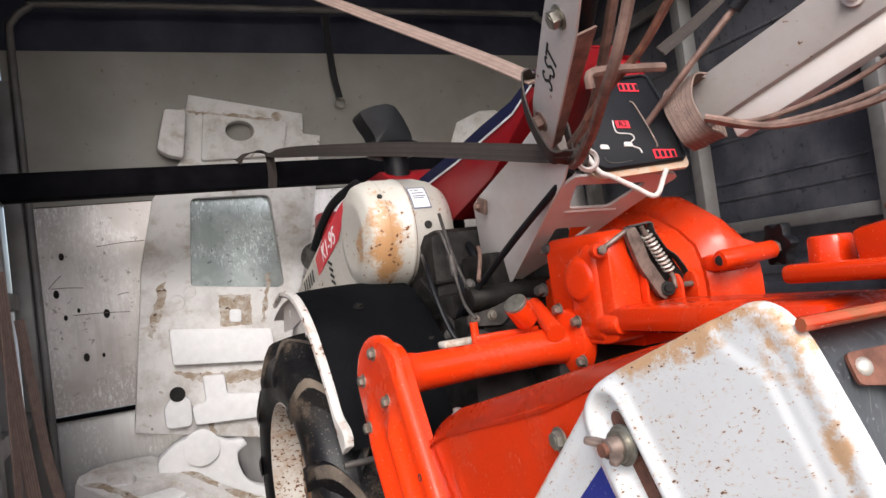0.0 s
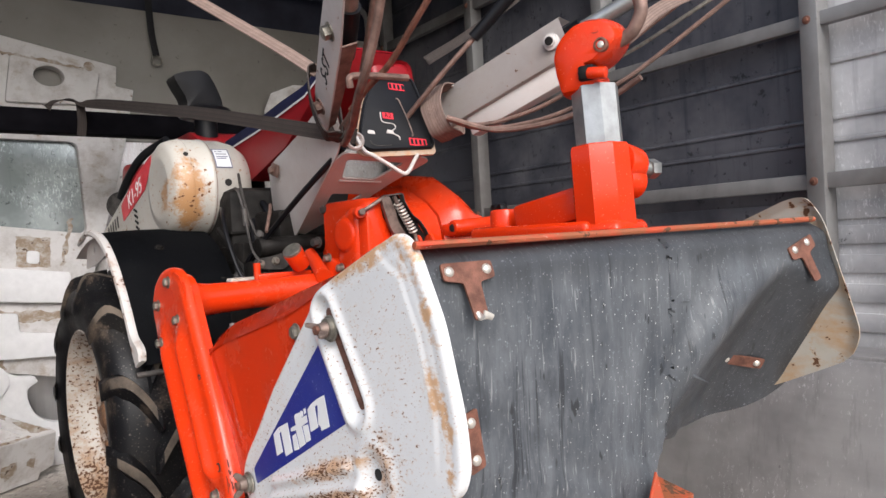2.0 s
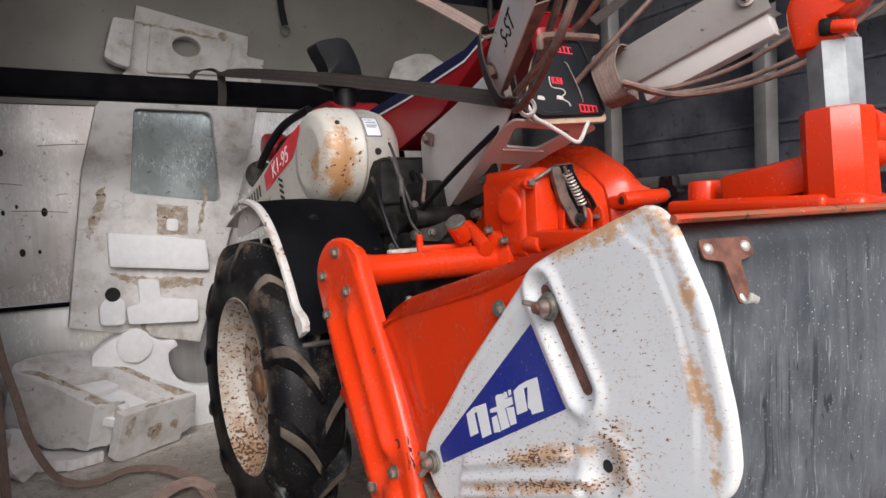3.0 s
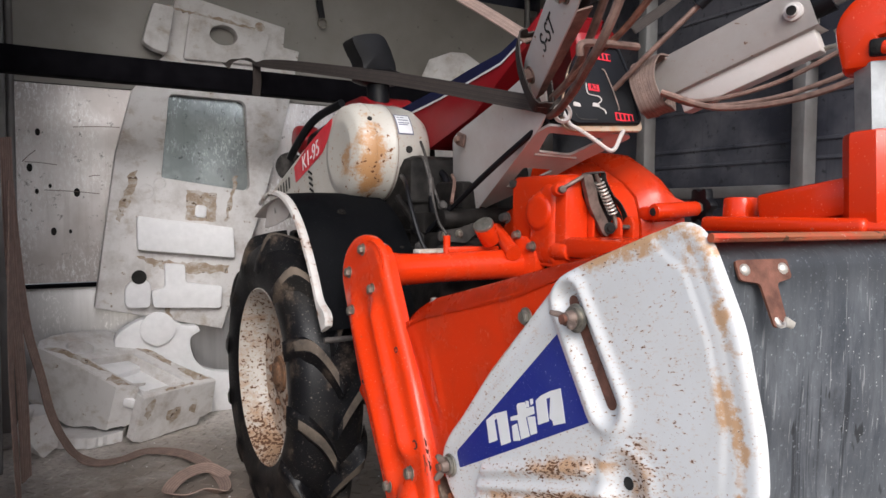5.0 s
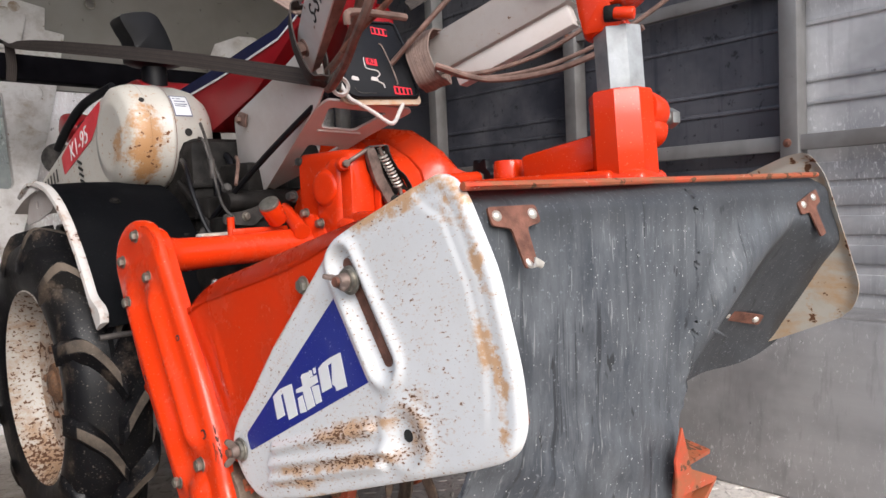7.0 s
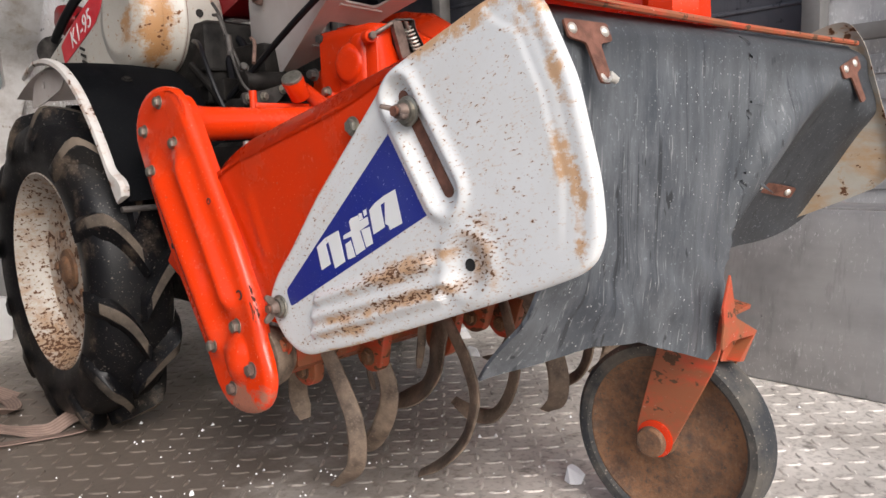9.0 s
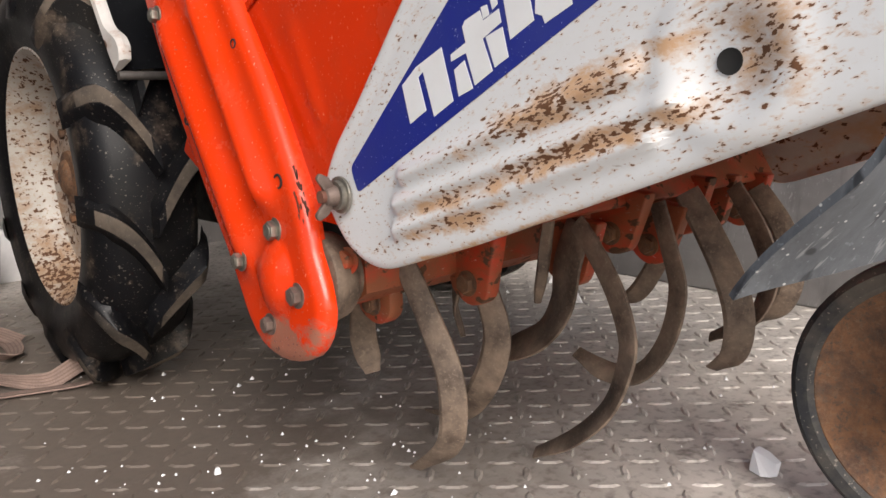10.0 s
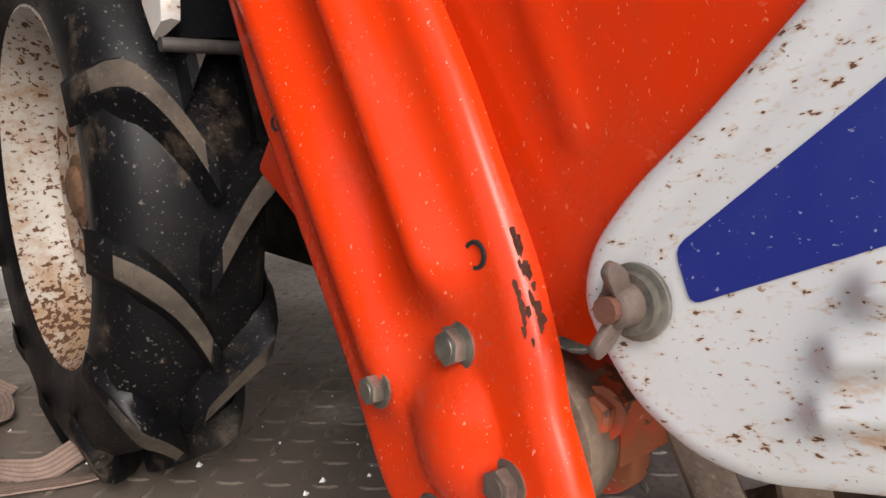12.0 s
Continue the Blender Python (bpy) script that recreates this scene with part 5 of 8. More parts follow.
def tine_holder(x, y, z, lean):
    """A worn orange tab that hangs from the rotor and clamps a tine with one bolt."""
    m = Matrix.Translation((x, y, z)) @ Matrix.Rotation(radians(lean), 4, "X") @ axes((0, 0, 0), (0, -1, 0), (0, 0, 1))
    bm = bmesh.new()
    add_prism(bm, round_outline([(-0.045, 0.05), (0.042, 0.055), (0.03, -0.022), (0.004, -0.034), (-0.026, -0.02)], [0.004, 0.004, 0.012, 0.014, 0.012], 3), lambda p, q: m @ Vector((p, q, 0)), m.to_3x3() @ Vector((0, 0, -0.02)), bevel=0.003)
    holder = part("tine_holder", bm, ORANGE_WORN, rotor, "worn orange tine holder")
    bm = bmesh.new()
    add_hex(bm, m @ Vector((0.001, -0.006, 0.0)), m.to_3x3() @ Vector((0, 0, 1)), 0.011, 0.009)
    part("bolt", bm, RUST_DISC, holder)


# x, then (y, z) from the root to the tip, half width, way of the twist
for x, run, wide, turn in ((0.648, ((1.022, 0.287), (1.002, 0.256), (0.98, 0.215), (0.957, 0.165), (0.955, 0.115), (0.972, 0.072), (1.03, 0.028)), 0.0145, 1),
                           (0.83, ((0.925, 0.3), (0.902, 0.275), (0.872, 0.232), (0.854, 0.188), (0.853, 0.155), (0.873, 0.1), (0.92, 0.05), (0.978, 0.012)), 0.0165, -1),
                           (0.74, ((1.01, 0.28), (0.988, 0.232), (0.974, 0.176), (1.0, 0.113), (1.05, 0.06), (1.11, 0.045)), 0.016, 1),
                           (0.96, ((0.905, 0.31), (0.886, 0.255), (0.872, 0.204), (0.885, 0.14), (0.92, 0.092), (0.968, 0.083), (1.016, 0.1)), 0.015, -1),
                           (1.0, ((0.89, 0.32), (0.86, 0.27), (0.833, 0.215), (0.822, 0.167), (0.829, 0.12), (0.858, 0.095)), 0.0175, 1),
                           (0.84, ((0.93, 0.3), (0.945, 0.25), (0.952, 0.2), (0.985, 0.155), (1.06, 0.12)), 0.026, -1),
                           (0.8, ((0.94, 0.31), (0.95, 0.28), (0.959, 0.25), (0.973, 0.203)), 0.007, 1),
                           (1.1, ((0.96, 0.27), (0.997, 0.195), (1.037, 0.142), (1.085, 0.128)), 0.014, 1),
                           (1.16, ((0.91, 0.31), (0.87, 0.25), (0.85, 0.19), (0.87, 0.13), (0.93, 0.09)), 0.017, -1),
                           (1.25, ((0.92, 0.3), (0.88, 0.24), (0.865, 0.18), (0.88, 0.12), (0.92, 0.09)), 0.017, 1),
                           (0.69, ((1.1, 0.24), (1.15, 0.2), (1.17, 0.15), (1.16, 0.1)), 0.017, 1),
                           (0.9, ((1.13, 0.26), (1.18, 0.21), (1.2, 0.15), (1.18, 0.1)), 0.017, -1)):
    tine([(x + 0.02 * turn * k / len(run), y, z) for k, (y, z) in enumerate(run)], wide, turn)
for row in ((0.645, 1.069, 0.228, -8), (0.725, 0.997, 0.246, 4), (0.85, 0.961, 0.249, 8), (0.92, 0.945, 0.28, 12), (0.99, 0.936, 0.256, 12), (1.08, 0.95, 0.28, 8), (1.17, 0.96, 0.275, 8), (1.25, 0.95, 0.27, 8)):
    tine_holder(*row)
bm = bmesh.new()
add_cyl(bm, (0.60, 1.045, 0.268), (1.33, 1.045, 0.268), 0.036, seg=6)
part("shaft_sleeve", bm, ORANGE_WORN, rotor, "worn orange hexagonal sleeve")
bm = bmesh.new()
add_box(bm, (0.95, 0.94, 0.335), (0.72, 0.012, 0.06), Matrix.Rotation(-0.5, 4, "X"), 0.003)
part("guard_bar", bm, ORANGE_WORN, tiller, "worn orange bar above the tines")

# gauge wheel on its fork and column
GY, GZ, GX = 0.579, 0.144, 0.95
bm = bmesh.new()
add_lathe(bm, (GX, GY, GZ), (-1, 0, 0), [(0.02, 0.02), (0.03, 0.016), (0.05, 0.007), (0.1, 0.008), (0.118, 0.016), (0.122, 0.02), (0.125, 0.02), (0.125, -0.02), (0.118, -0.016), (0.02, -0.01)], 48)
gauge = part("gauge_wheel", bm, RUST_DISC, tiller, "rusted disc gauge wheel")
bm = bmesh.new()
add_lathe(bm, (GX, GY, GZ), (-1, 0, 0), [(0.122, 0.022), (0.127, 0.027), (0.138, 0.028), (0.145, 0.022), (0.147, 0), (0.145, -0.022), (0.138, -0.028), (0.127, -0.027), (0.122, -0.022)], 56)
part("tyre", bm, SOLID_TYRE, gauge, "worn solid rubber tyre")
bm = bmesh.new()
add_lathe(bm, (GX - 0.018, GY, GZ), (-1, 0, 0), [(0.022, 0), (0.022, 0.012), (0.016, 0.014), (0.016, 0.03), (0.014, 0.032), (0, 0.032)], 24)
part("axle_cap", bm, RUST_DISC, gauge)
fork_pts = round_outline([(0.611, 0.158), (0.598, 0.131), (0.578, 0.124), (0.556, 0.142), (0.489, 0.281), (0.48, 0.345), (0.56, 0.352)], [0.02, 0.02, 0.02, 0.02, 0.02, 0.01, 0.02], 4)
bm = bmesh.new()
add_prism(bm, fork_pts, lambda a, b: Vector((0.903, a, b)), (0.005, 0, 0), bevel=0.0015)
fork = part("wheel_fork", bm, ORANGE_WORN, tiller, "worn orange wheel fork", smooth=False)
bm = bmesh.new()
add_prism(bm, [(a, min(b, 0.3)) for a, b in fork_pts], lambda a, b: Vector((0.99, a, b)), (0.005, 0, 0))
part("fork_plate", bm, ORANGE_WORN, fork, smooth=False)
bm = bmesh.new()
add_box(bm, (0.948, 0.517, 0.348), (0.086, 0.07, 0.006), Matrix.Rotation(0.2, 4, "X"))
part("fork_bridge", bm, ORANGE_WORN, fork)
FLANGE = ([(0.893, 0.402), (0.914, 0.342), (0.985, 0.31), (0.974, 0.306), (0.902, 0.313), (0.872, 0.307), (0.877, 0.337), (0.874, 0.362)], [(0.99, 0.309), (0.945, 0.275), (0.93, 0.278), (0.977, 0.304)], [(0.927, 0.296), (0.957, 0.299), (1.026, 0.291), (0.984, 0.262), (0.915, 0.279)])
for pts, y, thick in zip(FLANGE, (0.47, 0.472, 0.49), (0.004, 0.03, 0.003)):
    bm = bmesh.new()
    add_prism(bm, pts, lambda a, b: Vector((a, y, b)), (0, thick, 0), bevel=0.001)
    part("fork_flange", bm, ORANGE_WORN, fork, "flared orange flange", smooth=False)
bm = bmesh.new()
add_lathe(bm, (0.903, GY, GZ + 0.008), (-1, 0, 0), [(0.027, 0), (0.027, 0.003), (0.02, 0.004), (0, 0.004)], 24)
part("washer", bm, ORANGE, fork, "bright orange painted washer")
bm = bmesh.new()
add_lathe(bm, (0.899, GY + 0.003, GZ + 0.004), (-1, 0, 0), [(0.022, 0), (0.022, 0.006), (0.019, 0.009), (0, 0.01)], 24)
part("axle_bolt", bm, RUST_DISC, fork)
CX, CY = 0.94, 0.578
bm = bmesh.new()
add_cyl(bm, (CX + 0.004, CY - 0.03, 0.34), (CX, CY, 0.925), 0.034, seg=8, bevel=0.002)
part("column", bm, CHROME, tiller, "bright steel octagonal column")
bm = bmesh.new()
add_cyl(bm, (CX + 0.003, CY - 0.006, 0.71), (CX + 0.001, CY - 0.001, 0.842), 0.0455, 0.0435, 8, 0.006)
add_box(bm, (CX + 0.004, CY - 0.002, 0.72), (0.098, 0.098, 0.026), Matrix.Rotation(radians(10), 4, "Z"), 0.014, 3)
add_cyl(bm, (CX + 0.03, CY - 0.015, 0.815), (CX + 0.065, CY - 0.02, 0.81), 0.03, 0.026, 20, 0.006)
add_cyl(bm, (CX + 0.03, CY - 0.015, 0.79), (CX + 0.062, CY - 0.02, 0.785), 0.026, 0.024, 20, 0.005)
socket = part("column_socket", bm, ORANGE, tiller, "thickly painted orange column socket")
bm = bmesh.new()
add_cyl(bm, (CX + 0.062, CY - 0.02, 0.808), (CX + 0.088, CY - 0.024, 0.806), 0.0105, seg=16)
add_hex(bm, (CX + 0.082, CY - 0.024, 0.806), (1, -0.15, 0), 0.015, 0.018, False)
part("clamp_bolt", bm, CHROME, socket, "bright clamp bolt")
# beam from the gearbox to the column
bm = bmesh.new()
add_box(bm, (0.945, 0.69, 0.722), (0.11, 0.25, 0.022), None, 0.008, 3)
m = Matrix.Translation((0.945, 0.665, 0.752)) @ Matrix.Rotation(radians(-9), 4, "X")
add_box(bm, m.translation, (0.05, 0.15, 0.05), Matrix.Rotation(radians(-9), 4, "X"), 0.008)
add_cyl(bm, (0.945, 0.785, 0.72), (0.945, 0.785, 0.762), 0.026, 0.024, 24, 0.004)
add_cyl(bm, (0.985, 0.76, 0.745), (1.0, 0.76, 0.745), 0.008)
add_box(bm, (0.955, 0.97, 0.67), (0.13, 0.42, 0.04), None, 0.012)
part("rear_beam", bm, ORANGE, tiller, "orange beam carrying the column")
# hooked head with its crank
HEAD = round_outline([(-0.041, 0.912), (-0.049, 0.945), (-0.052, 0.97), (-0.046, 0.988), (-0.034, 1.003), (-0.016, 1.015), (0.002, 1.019), (0.027, 1.0165), (0.043, 1.008), (0.051, 0.997), (0.053, 0.986), (0.047, 0.975), (0.034, 0.962), (0.022, 0.954), (0.012, 0.951), (-0.004, 0.948), (-0.003, 0.936), (0.018, 0.932), (0.017, 0.919), (-0.008, 0.914)], 0.006, 3)
hm = axes((CX, CY, 0), (0.301, -0.954, 0), (0, 0, 1))
head = part("column_head", loft(HEAD, hm, ((0.0, -0.036), (0.7, -0.035), (0.88, -0.03), (0.97, -0.018), (1.0, -0.006), (1.0, 0.006), (0.97, 0.018), (0.88, 0.03), (0.7, 0.035), (0.0, 0.036)), (-0.008, 0.966)), ORANGE, tiller, "orange hooked head of the column")
hout = hm.to_3x3() @ Vector((0, 0, 1))
if hout.x > 0:
    hout = -hout


def on_head(a, z, out):
    return hm @ Vector((a, z, 0)) + hout * out


bm = bmesh.new()
add_lathe(bm, on_head(0.027, 0.975, 0.0335), hout, [(0.0105, -0.006), (0.0102, 0.003), (0.0075, 0.004), (0.0068, 0.0015), (0, 0.0015)], 18)
pivot = part("pivot", bm, RUST_TAB, head)
bm = bmesh.new()
add_lathe(bm, on_head(0.027, 0.975, 0.0335), hout, [(0.005, -0.002), (0.0048, 0.003), (0.003, 0.004), (0, 0.004)], 14)
part("pivot_end", bm, RIVET, pivot)
bm = bmesh.new()
add_lathe(bm, on_head(0.019, 1.0, 0.031), hout + Vector((0, 0, 0.35)), [(0.0095, -0.006), (0.009, 0.002), (0.0065, 0.001), (0, 0.0005)], 14)
part("hole", bm, DARK_HOLE, head)
bm = bmesh.new()
add_box(bm, on_head(0.004, 0.94, 0.026), (0.026, 0.024, 0.022), Matrix.Rotation(0.3, 4, "Z"), 0.004)
part("clevis", bm, BLACK, head)
bm = bmesh.new()
add_cyl(bm, on_head(0.006, 0.939, 0.036), on_head(0.034, 0.935, 0.036), 0.0085, seg=16, bevel=0.003)
part("pin", bm, ORANGE, head)
bm = bmesh.new()
add_lathe(bm, on_head(0.002, 0.94, 0.038), hout, [(0.009, -0.004), (0.0085, 0.003), (0.005, 0.004), (0, 0.004)], 14)
part("nut", bm, DARK_METAL, head)
bm = bmesh.new()
add_tube(bm, [on_head(0.03, 0.978, 0.004), on_head(0.056, 0.987, 0.006), on_head(0.068, 0.997, 0.008), on_head(0.077, 1.02, 0.008), on_head(0.068, 1.055, 0.006), on_head(0.042, 1.12, 0.0)], 0.0095, 12, 6)
part("crank", bm, RUST_ROD, head, "rusty bent crank rod")

# gearbox: left cover with a round boss, a flat-faced middle, and the case halves split on an upright seam
def skin_sections(sections, close_ends=True):
    """A body drawn from x to x: each section lists its (y, z) points in the same order."""
    bm = bmesh.new()
    rows = [[bm.verts.new((x, y, z)) for y, z in pts] for x, pts in sections]
    for p, q in zip(rows, rows[1:]):
        for j in range(len(p)):
            i = (j + 1) % len(p)
            bm.faces.new((p[j], p[i], q[i], q[j]))
    if close_ends:
        bm.faces.new(rows[0][::-1])
        bm.faces.new(rows[-1])
    bmesh.ops.recalc_face_normals(bm, faces=bm.faces)
    return bm


def shrink(pts, k, cy, cz):
    return [(cy + (y - cy) * k, cz + (z - cz) * k) for y, z in pts]


def split_case(rear, top):
    """The outline of the case at one x: an upright rear wall that rolls over into a rising top."""
    low = [(1.42, 0.62), (rear + 0.012, 0.62), (rear, 0.64), (rear, 0.68), (rear, 0.706)]
    curve = [(1.42, top)] + [(1.34, top - 0.006), (1.28, top - 0.026), (1.23, top - 0.054), (1.185, top - 0.079), (1.152 + (rear - 1.135) * 0.6, top - 0.108), (rear + 0.005, top - 0.139)]
    return low + [(y, min(z, 0.868 if top > 0.88 else 0.845)) for y, z in curve[::-1]]


case_low = [(y, min(z, 0.8 - 0.3 * max(0.0, y - 1.2))) for y, z in split_case(1.135, 0.876)]
gear = part("gearbox", skin_sections([(0.95, case_low), (1.0, case_low), (1.03, split_case(1.135, 0.868)), (1.0855, split_case(1.135, 0.876)), (1.0862, shrink(split_case(1.135, 0.876), 0.94, 1.3, 0.72)), (1.0912, shrink(split_case(1.135, 0.876), 0.94, 1.3, 0.72)),
                                       (1.0918, split_case(1.134, 0.878)), (1.108, split_case(1.124, 0.898)), (1.125, split_case(1.115, 0.912)), (1.143, split_case(1.109, 0.914)), (1.16, [(y, min(z, 0.778 + 0.35 * (y - 1.1))) for y, z in split_case(1.104, 0.906)]), (1.178, [(y, min(z, 0.766 + 0.15 * (y - 1.1))) for y, z in split_case(1.1, 0.9)]), (1.19, [(y + 0.02, min(z, 0.752)) for y, z in split_case(1.1, 0.88)])]), ORANGE, tiller, "glossy orange cast gearbox")
# left cover
LEFT_COVER = round_outline([(1.156, 0.63), (1.156, 0.782), (1.166, 0.798), (1.186, 0.8), (1.206, 0.788), (1.226, 0.76), (1.238, 0.725), (1.243, 0.69), (1.243, 0.63)], [0.01, 0.014, 0.01, 0.012, 0.02, 0.03, 0.03, 0.03, 0.01], 5)
part("left_cover", loft(LEFT_COVER, axes((0, 0, 0), (0, 1, 0), (0, 0, 1)), ((0.98, 0.99), (1.0, 0.96), (1.0, 0.926), (0.988, 0.91), (0.955, 0.897), (0.9, 0.8885), (0.8, 0.884), (0.6, 0.8825), (0.0, 0.882)), (1.2, 0.715)), ORANGE, gear)
bm = bmesh.new()
add_lathe(bm, (0.885, 1.2, 0.737), (-1, -0.12, 0), [(0.043, -0.006), (0.04, 0.0005), (0.036, 0.003), (0.0325, 0.0085), (0.029, 0.0105), (0.02, 0.011), (0, 0.011)], 44)
part("casting_boss", bm, ORANGE, gear)
# middle body with its flat rear face and the thin flange beside it
MIDDLE = round_outline([(0.89, 0.63), (0.89, 0.795), (0.9, 0.81), (0.94, 0.812), (0.953, 0.806), (0.953, 0.63)], [0.005, 0.016, 0.012, 0.008, 0.008, 0.005], 4)
part("middle_body", loft(MIDDLE, axes((0, 0, 0), (1, 0, 0), (0, 0, 1)), ((1.0, -1.3), (1.0, -1.165), (0.98, -1.151), (0.93, -1.14), (0.85, -1.134), (0.7, -1.1315), (0.0, -1.131)), (0.92, 0.71)), ORANGE, gear)
bm = bmesh.new()
add_prism(bm, round_outline([(1.122, 0.66), (1.119, 0.73), (1.126, 0.765), (1.16, 0.8), (1.2, 0.8), (1.2, 0.66)], 0.008, 3), lambda a, b: Vector((0.95, a, b)), (0.005, 0, 0), bevel=0.0012)
part("flange", bm, ORANGE, gear)
bm = bmesh.new()
add_lathe(bm, (0.886, 1.15, 0.78), (-0.3, -1, 0), [(0.013, 0.0), (0.0125, 0.016), (0.011, 0.018), (0, 0.018)], 18)
ear = part("bolt_ear", bm, ORANGE, gear)
bm = bmesh.new()
add_hex(bm, (0.881, 1.132, 0.78), (-0.3, -1, 0), 0.0075, 0.011, False)
part("bolt", bm, TARNISH, ear)
bm = bmesh.new()
add_cyl(bm, (0.9, 1.17, 0.662), (0.9, 1.125, 0.662), 0.02, 0.017, 20, 0.004)
ear = part("bolt_ear", bm, ORANGE, gear)
bm = bmesh.new()
add_hex(bm, (0.9, 1.124, 0.664), (-0.2, -1, 0.1), 0.0085, 0.012, False)
part("bolt", bm, TARNISH, ear)
for at in ((0.87, 1.295, 0.725), (0.9, 1.3, 0.795)):
    bm = bmesh.new()
    add_hex(bm, at, (-1, -0.2, 0), 0.009, 0.016)
    part("bolt", bm, GREY_METAL, gear)
# selector lug with its bolt, pin and the black lobed knob
bm = bmesh.new()
add_cyl(bm, (1.082, 1.094, 0.739), (1.192, 1.084, 0.746), 0.0165, 0.0155, 24, 0.003)
add_box(bm, (1.13, 1.125, 0.735), (0.08, 0.06, 0.03), None, 0.01)
nose = part("selector_nose", bm, ORANGE, gear)
bm = bmesh.new()
add_lathe(bm, (1.083, 1.0935, 0.739), (-1, -0.3, 0), [(0.009, -0.003), (0.0085, 0.002), (0.005, 0.0035), (0, 0.0036)], 16)
part("bolt", bm, DARK_METAL, nose)
bm = bmesh.new()
add_cyl(bm, (1.19, 1.084, 0.747), (1.2, 1.083, 0.748), 0.0115, seg=6)
part("nut", bm, TARNISH, nose)
bm = bmesh.new()
lobes = [(0.034 * (1 + 0.16 * math.cos(6 * a)) * math.cos(a), 0.034 * (1 + 0.16 * math.cos(6 * a)) * math.sin(a)) for a in [2 * math.pi * k / 42 for k in range(42)]]
km = axes((1.204, 1.09, 0.752), (0.2, 1, 0), (0, 0, 1))
add_prism(bm, lobes, lambda p, q: km @ Vector((p, q, 0)), km.to_3x3() @ Vector((0, 0, 0.018)), bevel=0.002)
part("star_knob", bm, BLACK, gear, "black lobed knob with worn edges")
# spring lever in its folded bracket: a back, a dusty left wall, a torn right lip
BRACKET_BACK = round_outline([(0.926, 0.809), (0.971, 0.8135), (0.975, 0.799), (0.994, 0.77), (1.013, 0.756), (1.032, 0.727), (1.036, 0.7), (1.0, 0.694), (0.96, 0.72), (0.93, 0.77)], 0.003, 2)
bm = bmesh.new()
add_prism(bm, BRACKET_BACK, lambda a, b: Vector((a, 1.127, b)), (0, 0.003, 0))
bracket = part("spring_bracket", bm, DARK_METAL, gear, "oily folded steel bracket")
bm = bmesh.new()
add_prism(bm, round_outline([(0.919, 0.806), (0.938, 0.81), (0.95, 0.783), (0.957, 0.757), (0.986, 0.712), (0.988, 0.697), (0.979, 0.69), (0.969, 0.695), (0.936, 0.746), (0.921, 0.792)], 0.004, 2), lambda a, b: Vector((a, 1.112, b)), (0.003, 0.014, 0), bevel=0.0008)
part("left_wall", bm, TARNISH, bracket, "dusty grey wall of the bracket")
bm = bmesh.new()
add_ribbon(bm, [(0.926, 1.12, 0.8105), (0.95, 1.119, 0.8125), (0.971, 1.119, 0.8135), (0.975, 1.119, 0.799), (0.994, 1.119, 0.77), (1.013, 1.119, 0.756), (1.032, 1.119, 0.727), (1.0365, 1.119, 0.705)], 0.014, (0, 1, 0), 0.0018, 3)
part("edge", bm, GREY_METAL, bracket, "bare torn edge")
bm = bmesh.new()
a0, b0 = Vector((0.955, 1.112, 0.797)), Vector((0.991, 1.11, 0.735))
coil = []
for k in range(10 * 12 + 1):
    t = k / 120
    a = 2 * math.pi * 10 * t
    coil.append(a0.lerp(b0, t) + 0.0078 * (math.cos(a) * Vector((0.86, 0.0, 0.5)) + math.sin(a) * Vector((0, 1, 0))))
add_tube(bm, coil, 0.002, 6, 1)
part("spring", bm, RIVET, bracket, "bright coil spring")
bm = bmesh.new()
add_tube(bm, [a0 + Vector((-0.006, 0, 0.012)), a0, b0, b0 + Vector((0.006, -0.002, -0.022))], 0.0042, 10, 4)
part("spring_rod", bm, TARNISH, bracket)
bm = bmesh.new()
add_tube(bm, [(0.886, 1.13, 0.783), (0.9, 1.126, 0.791), (0.918, 1.12, 0.802), (0.93, 1.118, 0.808)], 0.0042, 10, 4)
part("lever", bm, TARNISH, bracket)
bm = bmesh.new()
add_cyl(bm, (0.988, 1.109, 0.709), (1.03, 1.107, 0.709), 0.0045, seg=12)
part("pin", bm, TARNISH, bracket)
bm = bmesh.new()
add_lathe(bm, (0.982, 1.109, 0.707), (-0.4, -1, 0.1), [(0.012, -0.004), (0.0115, 0.002), (0.007, 0.003), (0.006, 0.006), (0, 0.0065)], 16)
part("bolt", bm, DARK_METAL, bracket)
for x, top in ((0.998, 0.728), (1.03, 0.729)):
    bm = bmesh.new()
    add_prism(bm, round_outline([(1.096, 0.665), (1.096, top - 0.012), (1.104, top), (1.116, top), (1.134, top - 0.02), (1.134, 0.665)], 0.005, 3), lambda a, b: Vector((x, a, b)), (0.006, 0, 0), bevel=0.001)
    part("lug", bm, ORANGE, gear)


# ---- handle frame, console and controls ----
# the white frame rises from the engine to the console: a left plate and a pierced rear face
def frame_x(y, z):
    return 0.94 + 0.0611 * y - 0.1837 * z


bm = bmesh.new()
add_prism(bm, round_outline([(1.546, 0.735), (1.509, 0.722), (1.434, 0.746), (1.158, 0.893), (1.12, 0.925), (1.125, 1.0), (1.2, 0.99), (1.313, 0.957), (1.476, 0.918), (1.51, 0.905), (1.538, 0.815)], 0.014, 4), lambda a, b: Vector((frame_x(a, b), a, b)), (0.004, 0, 0), bevel=0.001)
frame_ob = part("handle_frame", bm, WHITE_FRAME, tiller, "aged white pressed-steel handle frame")


def rear_z(x, y):
    return 1.4857 - 0.0308 * x - 0.4854 * y


